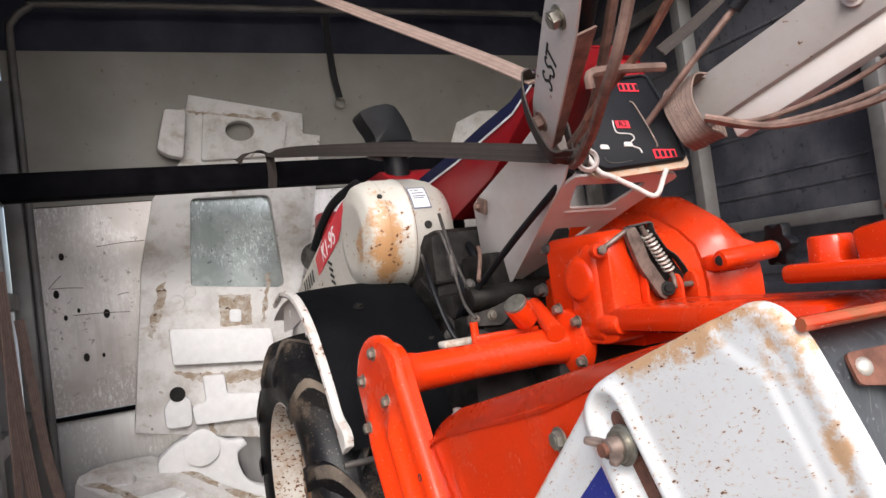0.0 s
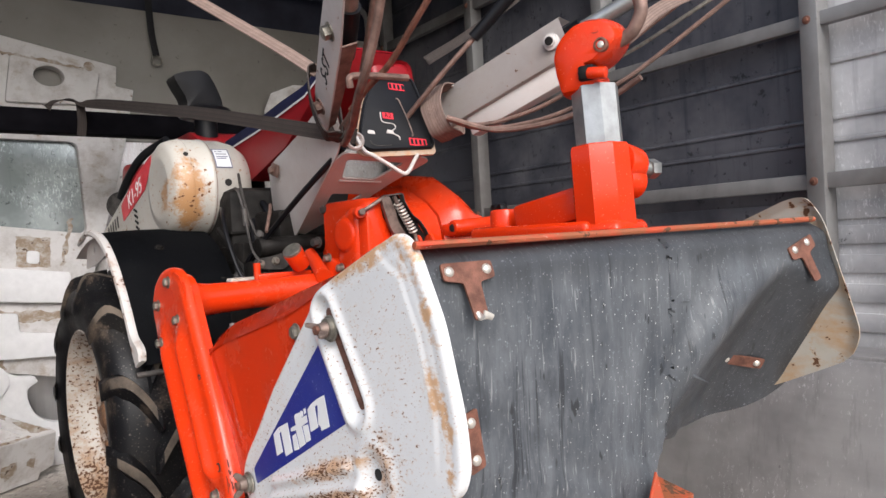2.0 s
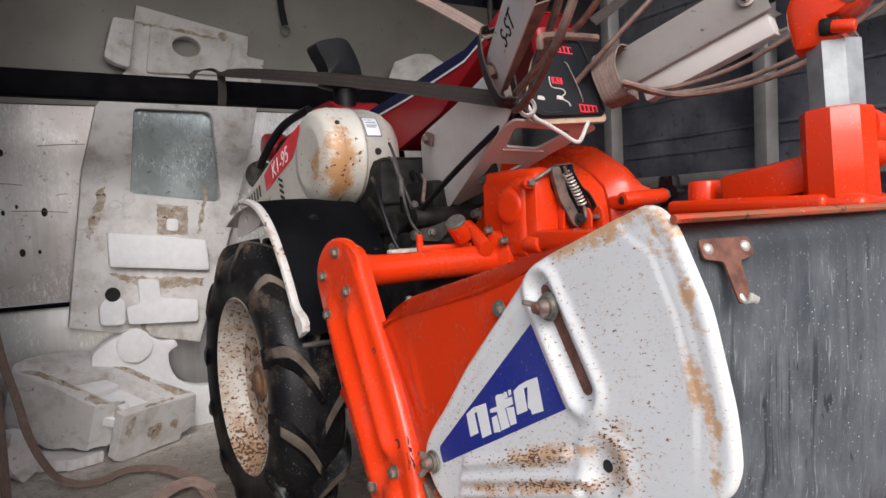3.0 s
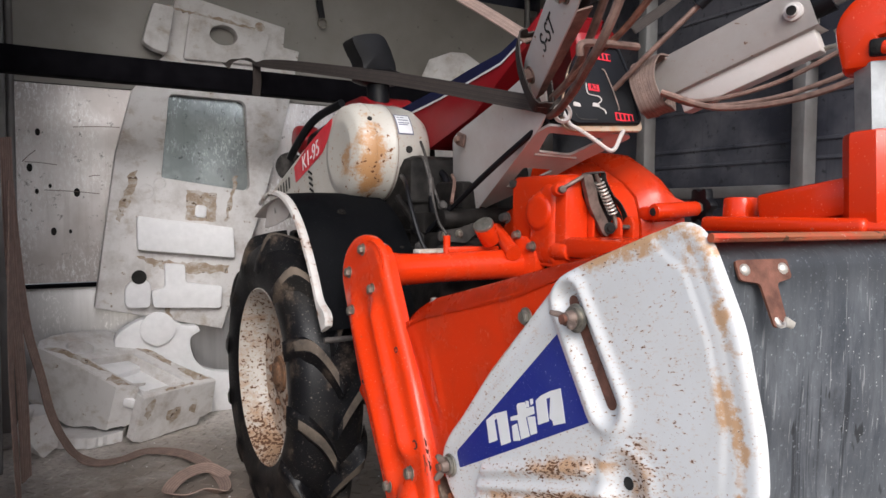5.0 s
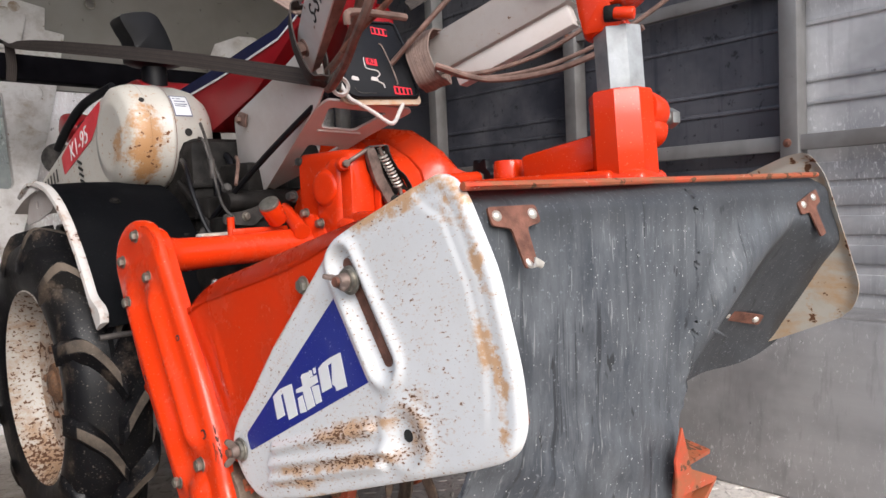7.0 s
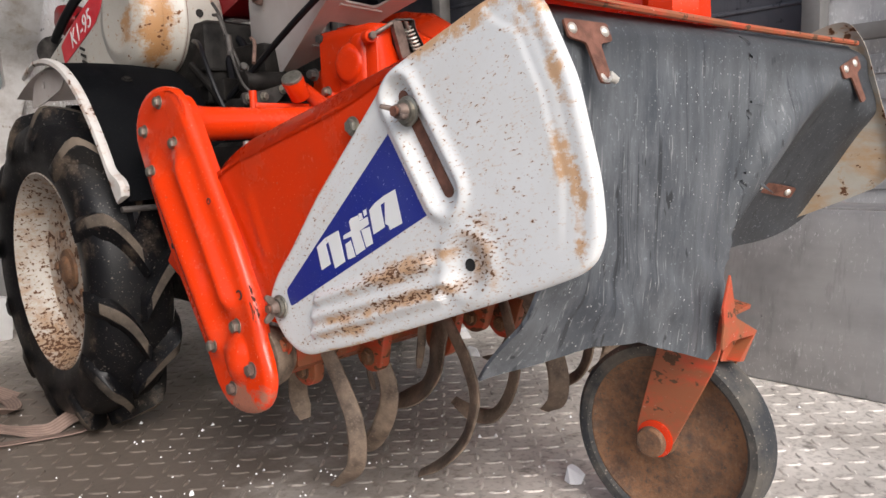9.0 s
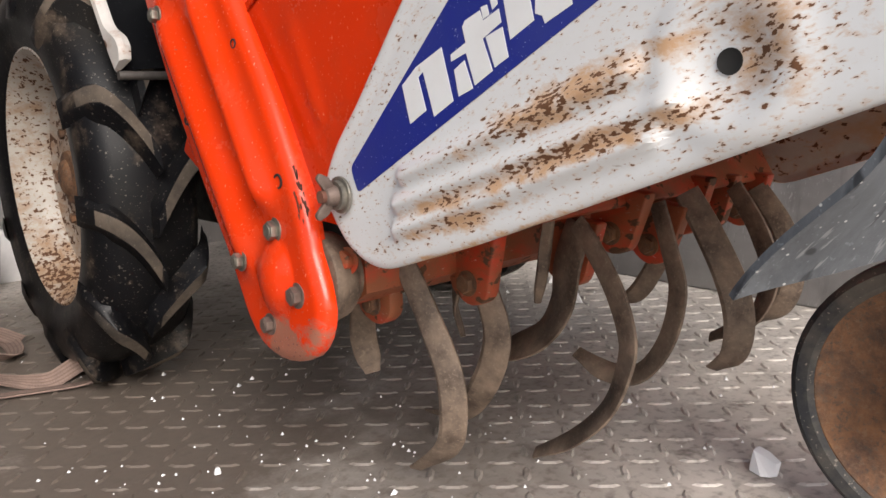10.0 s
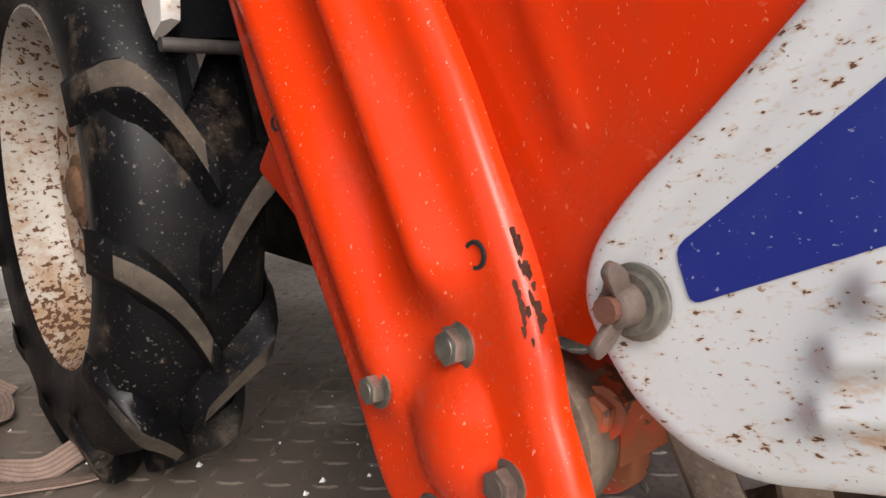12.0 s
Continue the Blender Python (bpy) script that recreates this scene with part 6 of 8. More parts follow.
rear_down = Vector((-0.0277, -0.4365, -0.8993)) * 0.005
bm = bmesh.new()
add_prism(bm, round_outline([(0.9, 1.51), (0.93, 1.44), (0.995, 1.33), (1.03, 1.24), (1.075, 1.155), (1.06, 1.146), (0.86, 1.146), (0.85, 1.172)], 0.008, 3), lambda a, b: Vector((a, b, rear_z(a, b))), rear_down,
          [round_outline([(0.875, 1.166), (0.898, 1.229), (0.98, 1.231), (1.018, 1.166)], 0.01, 3), round_outline([(0.905, 1.286), (0.916, 1.352), (0.958, 1.35), (0.985, 1.286)], 0.008, 3)])
part("rear_face", bm, WHITE_FRAME, frame_ob, "pierced rear face of the frame")
# folded crease along the lower edge of each opening
for y, x0, x1 in ((1.237, 0.895, 1.0), (1.36, 0.915, 0.97)):
    bm = bmesh.new()
    add_tube(bm, [Vector((x, y, rear_z(x, y))) + rear_down for x in (x0, 0.5 * (x0 + x1), x1)], 0.003, 8, 3)
    part("fold", bm, WHITE_FRAME, frame_ob)
for at in ((0.862, 1.461, 0.898), (0.898, 1.522, 0.735)):
    bm = bmesh.new()
    add_box(bm, Vector(at) + Vector((-0.003, 0, 0)), (0.008, 0.034, 0.03), Matrix.Rotation(0.3, 4, "X"), 0.004)
    add_hex(bm, Vector(at) + Vector((-0.006, 0.004, 0)), (-1, 0, 0), 0.008, 0.01)
    part("bolt", bm, RUST_ROD, frame_ob)
# console panel
pm = axes((0.985, 1.146, 0.984), (0.16, -0.028, -0.012), (0.03, 0.06, 0.142))
bm = bmesh.new()
PANEL = round_outline([(-0.088, -0.088), (-0.07, -0.096), (0.076, -0.076), (0.0805, -0.068), (0.075, 0.03), (0.06, 0.096), (0.05, 0.1), (-0.03, 0.088), (-0.06, 0.04), (-0.087, -0.05)], [0.012, 0.012, 0.006, 0.006, 0.02, 0.008, 0.008, 0.015, 0.03, 0.02], 4)
add_prism(bm, PANEL, lambda a, b: pm @ Vector((a, b, 0)), pm.to_3x3() @ Vector((0, 0, -0.008)), bevel=0.0015)
panel = part("control_panel", bm, BLACK, tiller, "black gear-selector panel with red labels")
bm = bmesh.new()
flat_piece(bm, axes(pm @ Vector((0, 0, -0.012)), pm.to_3x3() @ Vector((1, 0, 0)), pm.to_3x3() @ Vector((0, 1, 0))), [(x * 1.06, y * 1.04 - 0.008) for x, y in PANEL], 0.006)
part("panel_frame", bm, RUST_CREAM, panel, "cream backing frame stained with rust")
bm = bmesh.new()
rim = [(x * 0.965, y * 0.965) for x, y in PANEL]
add_tube(bm, [pm @ Vector((a, b, 0.001)) for a, b in rim + rim[:2]], 0.0032, 6, 1)
part("rim", bm, BLACK, panel, "raised black rim")
for cx, cy in ((-0.061, -0.052), (-0.018, -0.047)):
    bm = bmesh.new()
    flat_piece(bm, axes(pm @ Vector((cx, cy, 0.0005)), pm.to_3x3() @ Vector((1, 0, 0)), pm.to_3x3() @ Vector((0, 1, 0))), round_outline([(-0.008, -0.004), (0.009, -0.0045), (0.007, 0.004), (-0.006, 0.005)], 0.003, 3), 0.001)
    part("paint_patch", bm, WHITE_FRAME, panel, "worn cream paint in a slot")


def gate(points, r, m):
    bm = bmesh.new()
    add_tube(bm, [pm @ Vector((a, b, 0.0008)) for a, b in points], r, 6, 4)
    part("gate_slot", bm, m, panel, "worn edge of a selector gate slot")


gate(((-0.032, 0.0), (-0.033, -0.012), (-0.03, -0.024), (-0.01, -0.026), (-0.004, -0.03), (-0.004, -0.036), (-0.012, -0.043)), 0.0012, WHITE_FRAME)
gate(((-0.026, -0.05), (-0.014, -0.049), (-0.008, -0.052), (0.0, -0.056), (0.002, -0.064)), 0.0014, WHITE_FRAME)
gate(((0.01, 0.04), (0.016, 0.037), (0.021, 0.02), (0.028, -0.008), (0.034, -0.046), (0.031, -0.052)), 0.0014, TARNISH)
gate(((-0.066, -0.072), (-0.062, -0.08), (-0.05, -0.083), (-0.02, -0.079)), 0.0008, GREY_METAL)
for cx, cy, w, h, text in ((0.0166, 0.07, 0.036, 0.017, ""), (-0.0162, -0.0074, 0.024, 0.015, "R2"), (0.0425, -0.066, 0.04, 0.018, "")):
    bm = bmesh.new()
    flat_piece(bm, pm @ Matrix.Translation((cx, cy, 0.0003)), [(-w / 2, -h / 2), (w / 2, -h / 2), (w / 2, h / 2), (-w / 2, h / 2)], 0.0009)
    tag = part("tag", bm, RED_TAG, panel, "red printed tag", smooth=False)
    if text:
        letters(text, 0.014, pm @ Matrix.Translation((cx, cy, 0.0018)), BLACK, tag)
    else:
        for k in range(4):
            bm = bmesh.new()
            flat_piece(bm, pm @ Matrix.Translation((cx - 0.014 + 0.0095 * k, cy, 0.0013)), [(-0.0028, -0.006), (0.0028, -0.006), (0.0028, 0.006), (-0.0028, 0.006)], 0.0006)
            part("print", bm, BLACK, tag, smooth=False)
bm = bmesh.new()
add_tube(bm, [pm @ Vector(p) for p in ((-0.094, -0.06, -0.004), (-0.084, -0.098, 0.002), (-0.066, -0.11, 0.004), (-0.036, -0.13, 0.006), (-0.01, -0.147, 0.006), (0.004, -0.142, 0.006), (0.022, -0.116, 0.002), (0.038, -0.094, -0.004))], 0.0042, 10, 6)
part("wire_guard", bm, WHITE_FRAME, panel, "white bent wire guard")
bm = bmesh.new()
add_tube(bm, [pm @ Vector((0.028, -0.006, -0.01)), (1.045, 1.06, 1.05), (1.093, 1.0, 1.122)], 0.0055, 10, 4)
lever = part("gear_lever", bm, RUST_ROD, panel, "rusty gear lever")
bm = bmesh.new()
add_tube(bm, [(1.09, 1.003, 1.119), (1.115, 0.965, 1.16), (1.135, 0.93, 1.195), (1.155, 0.9, 1.23)], 0.012, 12, 4, 0.014)
part("grip", bm, BLACK, lever, "black rubber grip")


def handle_arm(low, high, face_up, width, depth, label):
    """A folded channel from low to high, its outer face spanning face_up, open to the inside."""
    low, high = Vector(low), Vector(high)
    d = (high - low).normalized()
    up = (Vector(face_up) - d * Vector(face_up).dot(d)).normalized()
    inn = d.cross(up)
    L = (high - low).length
    bm = bmesh.new()
    sec = [(-0.5, 1.0), (-0.5, 0.12), (-0.47, 0.03), (-0.4, 0.0), (0.4, 0.0), (0.47, 0.03), (0.5, 0.12), (0.5, 1.0)]
    rows = []
    for t in (-0.12, 0.0, 0.5, 1.0):
        rows.append([bm.verts.new(low + d * L * t + up * width * a + inn * depth * b) for a, b in sec])
    for p, q in zip(rows, rows[1:]):
        for j in range(7):
            bm.faces.new((p[j], p[j + 1], q[j + 1], q[j]))
    bmesh.ops.solidify(bm, geom=bm.faces[:], thickness=0.0035)
    return part("handle_arm", bm, WHITE_FRAME, tiller, label), d, up, inn, L


# left arm: a tapered plate with a folded lip, its outer face looks left
left_low, left_high = Vector((0.799, 1.121, 0.983)), Vector((0.71, 0.92, 1.062))
along = (left_high - left_low).normalized()
am = axes(left_low, along, (-0.3, 0.16, 0.95))
if (am.to_3x3() @ Vector((0, 0, 1))).x > 0:
    am = am @ Matrix.Scale(-1, 4, (0, 0, 1))
PLATE = round_outline([(-0.062, -0.026), (-0.03, -0.034), (0.235, -0.036), (0.4, -0.02), (0.4, 0.03), (0.2, 0.034), (0.0, 0.03), (-0.05, 0.012)], [0.012, 0.02, 0.006, 0.004, 0.004, 0.02, 0.02, 0.02], 3)
bm = bmesh.new()
add_prism(bm, PLATE, lambda a, b: am @ Vector((a, b, 0)), am.to_3x3() @ Vector((0, 0, -0.004)), bevel=0.0012)
arm_l = part("handle_arm", bm, WHITE_FRAME, tiller, "white plate handle arm with rusty edges")
bm = bmesh.new()
add_prism(bm, [(-0.03, -0.002), (0.235, -0.002), (0.235, -0.032), (-0.02, -0.016)], lambda a, b: am @ Vector((a, -0.0345, b)), am.to_3x3() @ Vector((0, 0.003, 0)))
part("lip", bm, RUST_ROD, arm_l, "rusty folded lip")
for t, o, m in ((0.0, 0.0, RUST_ROD), (0.235, 0.0, ZINC)):
    bm = bmesh.new()
    add_hex(bm, am @ Vector((t, o, 0.0)), am.to_3x3() @ Vector((0, 0, 1)), 0.012, 0.014)
    part("bolt", bm, m, arm_l)
face = axes(am @ Vector((0.125, 0.0, 0.001)), along, am.to_3x3() @ Vector((0, 1, 0)))
letters("S-ST", 0.04, face, BLACK, arm_l, shear=0.35)
bm = bmesh.new()
out = (left_high - left_low).normalized()
add_cyl(bm, left_high - out * 0.05 + Vector((0.03, 0.0, -0.004)), left_high + out * 0.05 + Vector((0.03, 0.0, 0.015)), 0.02, seg=20)
part("sleeve", bm, BLACK, arm_l, "black rubber sleeve")
bm = bmesh.new()
add_cyl(bm, left_high + out * 0.045 + Vector((0.03, 0.0, 0.014)), left_high + out * 0.3 + Vector((0.03, 0.0, 0.1)), 0.0155, seg=20)
part("handle_tube", bm, RUST_ROD, arm_l, "pinkish bare handle tube")

right_low, right_high = Vector((1.098, 1.1, 1.0)), Vector((1.175, 0.835, 1.095))
arm_r, d, up, inn, L = handle_arm(right_low, right_high, (0, 0, 1), 0.08, -0.055, "white channel handle arm bound with webbing")
bm = bmesh.new()
add_box(bm, right_low.lerp(right_high, 0.55) + Vector((0.03, 0.0, -0.055)), (0.035, 0.26, 0.05), frame_of(d) @ Matrix.Rotation(radians(90), 4, "X"), 0.004)
part("lower_channel", bm, WHITE_FRAME, arm_r)
bm = bmesh.new()
side = -inn if (-inn).x < 0 else inn
add_lathe(bm, right_low + d * L * 0.9 + side * 0.001, side, [(0.017, 0), (0.016, 0.006), (0.011, 0.007), (0.010, 0.012), (0, 0.012)], 20)
bolt = part("bolt", bm, WHITE_FRAME, arm_r)
bm = bmesh.new()
add_lathe(bm, right_low + d * L * 0.9 + side * 0.012, side, [(0.009, 0), (0.008, 0.004), (0, 0.004)], 14)
part("bolt_end", bm, DARK_METAL, bolt)
bm = bmesh.new()
add_cyl(bm, right_high - d * 0.05 - side * 0.025, right_high + d * 0.03 - side * 0.025, 0.022, seg=20)
part("sleeve", bm, BLACK, arm_r, "black rubber sleeve")
bm = bmesh.new()
add_cyl(bm, right_high + d * 0.02 - side * 0.025, right_high + d * 0.32 - side * 0.02 + Vector((0.05, 0, 0.02)), 0.0155, seg=20)
part("handle_tube", bm, CHROME, arm_r, "bare handle tube with pinkish shine")

# control cables
def cable(points, r=0.0045, m=RUST_ROD, name="cable", label=""):
    bm = bmesh.new()
    add_tube(bm, points, r, 8, 8)
    part(name, bm, m, tiller, label)


cable([(1.05, 1.05, 0.965), (1.1, 1.0, 0.945), (1.16, 0.9, 0.965), (1.2, 0.8, 1.01), (1.24, 0.72, 1.07), (1.3, 0.6, 1.15)], 0.0045)
cable([(1.05, 1.05, 0.96), (1.1, 0.99, 0.935), (1.17, 0.88, 0.945), (1.23, 0.76, 0.99), (1.29, 0.66, 1.06), (1.36, 0.5, 1.17)], 0.0045)
cable([(1.04, 1.04, 0.962), (1.11, 0.97, 0.93), (1.17, 0.86, 0.935), (1.21, 0.76, 0.965), (1.22, 0.7, 0.99)], 0.006)
cable([(1.22, 0.82, 1.05), (1.25, 0.74, 1.09), (1.3, 0.62, 1.16)], 0.004, ZINC)
cable([(1.21, 0.84, 1.02), (1.25, 0.74, 1.05), (1.31, 0.6, 1.12)], 0.004, ZINC)
# rods that rise beside the left arm
cable([(0.85, 1.13, 0.915), (0.822, 1.071, 0.916), (0.788, 0.99, 0.935), (0.75, 0.91, 0.96), (0.735, 0.86, 0.99), (0.732, 0.82, 1.045), (0.722, 0.77, 1.13), (0.712, 0.74, 1.2)], 0.0075, RUST_ROD, "clutch_rod", "rusty pink clutch rod")
cable([(0.742, 0.92, 0.975), (0.74, 0.917, 0.99), (0.755, 0.915, 0.995), (0.8, 0.914, 0.998), (0.855, 0.914, 1.0)], 0.006, RUST_ROD, "grab_bar", "rusty pink bent rod")
cable([(0.83, 1.1, 0.94), (0.82, 1.03, 0.97), (0.79, 0.95, 1.02), (0.765, 0.88, 1.08), (0.74, 0.8, 1.16)], 0.007, RUST_ROD, "brake_rod", "rusty pink brake rod")
cable([(0.79, 1.0, 0.955), (0.795, 0.95, 0.985), (0.809, 0.897, 1.018), (0.815, 0.83, 1.07), (0.83, 0.74, 1.15)], 0.0055, RUST_TAB, "throttle_rod", "dull red-brown lever rod")
bm = bmesh.new()
add_lathe(bm, (0.862, 1.108, 0.918), (-0.3, -1, 0), [(0.015, -0.004), (0.019, 0.0), (0.015, 0.005), (0.011, 0.0), (0.015, -0.004)], 22)
part("tie_ring", bm, WHITE_FRAME, frame_ob, "white tie-down ring")
# long rod from the frame down towards the engine
cable([(0.86, 1.15, 0.91), (0.83, 1.3, 0.82), (0.8, 1.46, 0.715), (0.79, 1.52, 0.675)], 0.0065, BLACK, "long_rod", "black control rod")

# ---- engine, silencer drum, belt cover and bonnet ----
DY, DZ = 1.746, 0.881
bm = bmesh.new()
add_lathe(bm, (0.676, DY, DZ), (1, 0, 0), [(0, 0.006), (0.05, 0.006), (0.07, 0.004), (0.082, 0.0045), (0.088, 0.008), (0.102, 0.01), (0.113, 0.018), (0.12, 0.036), (0.1225, 0.055), (0.1225, 0.098), (0.124, 0.1), (0.124, 0.106), (0.1225, 0.108), (0.1215, 0.15), (0.114, 0.182), (0.098, 0.206), (0.062, 0.222), (0, 0.227)], 64)
drum = part("air_drum", bm, WHITE_TANK, tiller, "cream enamelled drum streaked with orange rust")


def drum_at(x, deg, r=0.119):
    a, r = radians(deg), r * 1.038
    return Vector((x, DY - r * math.cos(a), DZ + r * math.sin(a)))


def drum_sticker(x0, x1, a0, a1, r, m, name, label=""):
    bm = bmesh.new()
    rows = [[bm.verts.new(drum_at(x, a0 + (a1 - a0) * k / 8, r)) for x in (x0, x1)] for k in range(9)]
    for p, q in zip(rows, rows[1:]):
        bm.faces.new((p[0], p[1], q[1], q[0]))
    return part(name, bm, m, drum, label)


drum_sticker(0.786, 0.828, 19, 47, 0.1188, PRINT, "sticker_border", "dark border of the paper label")
drum_sticker(0.7885, 0.8255, 20.5, 45.5, 0.1192, LABEL, "sticker", "small white paper label")
for k, (a, x0, x1) in enumerate(((42, 0.792, 0.798), (42, 0.801, 0.811), (38, 0.793, 0.82), (34, 0.792, 0.822), (31.5, 0.792, 0.817))):
    drum_sticker(x0, x1, a - 0.5, a + 0.7, 0.1195, PRINT, "print")
for x, a, r in ((0.812, 2, 0.009), (0.72, 38, 0.006), (0.868, -22, 0.011)):
    bm = bmesh.new()
    c = drum_at(x, a, 0.1165 if x < 0.84 else 0.1)
    add_lathe(bm, c, c - Vector((x - (0.08 if x > 0.84 else 0), DY, DZ)), [(r, 0), (r * 0.95, 0.003), (r * 0.6, 0.0028), (0, 0.002)], 14)
    part("hole", bm, DARK_HOLE, drum)
for x, r in ((0.7835, 0.1229), (0.728, 0.1228)):
    bm = bmesh.new()
    add_lathe(bm, (x, DY, DZ), (1, 0, 0), [(r, -0.001), (r + 0.0009, 0), (r, 0.001), (r - 0.001, 0), (r, -0.001)], 64)
    part("seam", bm, RUST_TAB if x > 0.75 else WHITE_TANK, drum, "rusty seam")
# belt cover: a long plate that falls forward from the drum
BELT = round_outline([(1.8, 0.985), (1.74, 0.98), (1.66, 0.82), (1.72, 0.765), (2.36, 0.755), (2.385, 0.785), (2.05, 0.906), (1.87, 0.964)], [0.02, 0.04, 0.04, 0.04, 0.01, 0.015, 0.02, 0.02], 4)
bm = bmesh.new()
pressed_panel(bm, BELT, lambda y, z, d: Vector((0.69 - 0.004 + (0.012 * (1 - d / 0.014) ** 2 if d < 0.014 else 0), y, z)), 40, 40, 0.08)
belt = part("belt_cover", bm, WHITE_TANK, tiller, "cream belt cover with a red stripe")
bm = bmesh.new()
add_prism(bm, round_outline([(1.803, 0.971), (1.808, 0.949), (1.83, 0.923), (1.874, 0.888), (2.09, 0.815), (2.106, 0.862), (2.0, 0.91), (1.888, 0.947)], 0.006, 3), lambda a, b: Vector((0.6852, a, b)), (-0.0008, 0, 0))
stripe = part("stripe", bm, RED_TAG, belt, "red stripe sticker")
letters("K1-95", 0.058, axes((0.684, 1.968, 0.884), (0, -0.956, 0.294), (0, 0.2, 0.98)), LETTER, stripe, shear=0.15)
for k in range(5):
    bm = bmesh.new()
    m = axes((0.6842, 2.15 + 0.026 * k, 0.818 - 0.007 * k), (0, -0.956, 0.294), (0, 0.2, 0.98))
    flat_piece(bm, m, [(-0.006, -0.018), (0.004, -0.018), (0.007, 0.016), (-0.003, 0.016)], 0.0008)
    part("print", bm, GREY_METAL, belt, smooth=False)
for k in range(4):
    bm = bmesh.new()
    m = axes((0.6846, 1.968 - 0.004 * k, 0.84 - 0.016 * k), (0, -0.95, -0.3), (0, 0, 1))
    flat_piece(bm, m, round_outline([(-0.017, -0.0034), (0.015, -0.0034), (0.017, 0.0034), (-0.015, 0.0034)], 0.002, 2), 0.0012)
    part("louvre", bm, DARK_HOLE, belt)

# red bonnet side with its navy band
bm = bmesh.new()
add_prism(bm, round_outline([(1.2, 1.135), (1.235, 1.078), (1.29, 1.05), (1.375, 1.0), (1.45, 0.952), (1.56, 0.92), (1.665, 0.89), (1.75, 0.91), (2.2, 0.93), (2.22, 1.075), (2.08, 1.08), (1.95, 1.02), (1.8, 1.012), (1.6, 1.036), (1.46, 1.058), (1.34, 1.073), (1.25, 1.105)], 0.014, 3), lambda a, b: Vector((0.885, a, b)), (0.16, 0, 0), bevel=0.004)
bonnet = part("bonnet", bm, RED, tiller, "dark red engine bonnet")
bm = bmesh.new()
add_prism(bm, [(1.243, 1.092), (1.34, 1.052), (1.46, 1.033), (1.6, 1.011), (1.8, 0.988), (1.8, 1.0115), (1.6, 1.0355), (1.46, 1.0575), (1.34, 1.0725), (1.25, 1.104)], lambda a, b: Vector((0.8835, a, b)), (-0.0012, 0, 0))
band = part("band", bm, NAVY, bonnet, "navy band sticker", smooth=False)
bm = bmesh.new()
add_prism(bm, [(1.248, 1.086), (1.34, 1.047), (1.46, 1.028), (1.6, 1.006), (1.8, 0.983), (1.8, 0.9875), (1.6, 1.0105), (1.46, 1.0325), (1.34, 1.0515), (1.248, 1.0905)], lambda a, b: Vector((0.8835, a, b)), (-0.0014, 0, 0))
part("pinstripe", bm, LETTER, band, smooth=False)
bm = bmesh.new()
add_box(bm, (1.035, 1.215, 1.035), (0.11, 0.02, 0.17), Matrix.Rotation(-0.2, 4, "X"), 0.02, 3)
part("dash", bm, RED, bonnet)

# intake snorkel behind the drum
bm = bmesh.new()
add_lathe(bm, (0.93, 2.06, 1.02), (0, 0, 1), [(0.034, 0), (0.034, 0.09), (0.06, 0.095), (0.078, 0.102), (0.08, 0.115), (0.072, 0.125), (0.06, 0.13), (0, 0.13)], 28)
intake = part("intake", bm, BLACK, tiller, "black air intake with a hooded mouth")
scoop = round_outline([(0.828, 1.234), (0.867, 1.247), (0.909, 1.254), (0.932, 1.246), (0.952, 1.212), (0.968, 1.172), (0.972, 1.14), (0.862, 1.136), (0.866, 1.155), (0.858, 1.178), (0.84, 1.207)], 0.01, 3)
part("hood", loft(scoop, axes((0, 2.06, 0), (1, 0, 0), (0, 0, 1)), ((0.0, -0.05), (0.8, -0.048), (0.97, -0.04), (1.0, -0.02), (1.0, 0.04), (0.0, 0.05)), (0.905, 1.195)), BLACK, intake)
# engine block and gear below the frame
bm = bmesh.new()
add_box(bm, (0.97, 1.84, 0.66), (0.36, 0.52, 0.42), None, 0.03, 2)
engine = part("engine_block", bm, DARK_METAL, tiller, "oily dark engine block")
bm = bmesh.new()
add_box(bm, (0.9, 2.08, 0.92), (0.26, 0.42, 0.16), Matrix.Rotation(radians(-8), 4, "X"), 0.03, 3)
part("side_block", bm, DARK_METAL, engine)
bm = bmesh.new()
add_tube(bm, [(0.73, 2.28, 0.9), (0.74, 2.2, 0.96), (0.76, 2.12, 1.01), (0.79, 2.0, 1.04)], 0.012, 12, 5)
part("hose", bm, BLACK, engine)
bm = bmesh.new()
add_box(bm, (0.8, 2.3, 0.955), (0.09, 0.13, 0.08), Matrix.Rotation(0.4, 4, "X"), 0.025, 3)
part("filter_cap", bm, RED, engine, "dull red rounded cap")
bm = bmesh.new()
add_lathe(bm, (0.74, 2.34, 0.88), (-0.8, -0.5, 0.2), [(0.045, -0.04), (0.045, 0.0), (0.036, 0.016), (0, 0.02)], 24)
part("oil_filter", bm, GREY_METAL, engine, "grey oil filter")
for k in range(7):
    bm = bmesh.new()
    add_box(bm, (0.84, 1.62 + 0.02 * k * 0, 0.55 + 0.035 * k), (0.1, 0.09, 0.008), None, 0.002)
    part("fin", bm, DARK_METAL, engine)
bm = bmesh.new()
add_cyl(bm, (0.79, 1.43, 0.72), (0.98, 1.43, 0.725), 0.022, seg=20, bevel=0.003)
add_cyl(bm, (0.8, 1.42, 0.665), (0.94, 1.42, 0.665), 0.017, seg=16)
add_box(bm, (0.84, 1.47, 0.64), (0.12, 0.06, 0.1), Matrix.Rotation(0.2, 4, "Z"), 0.012)
add_box(bm, (0.9, 1.5, 0.76), (0.12, 0.1, 0.09), Matrix.Rotation(0.2, 4, "Z"), 0.012)
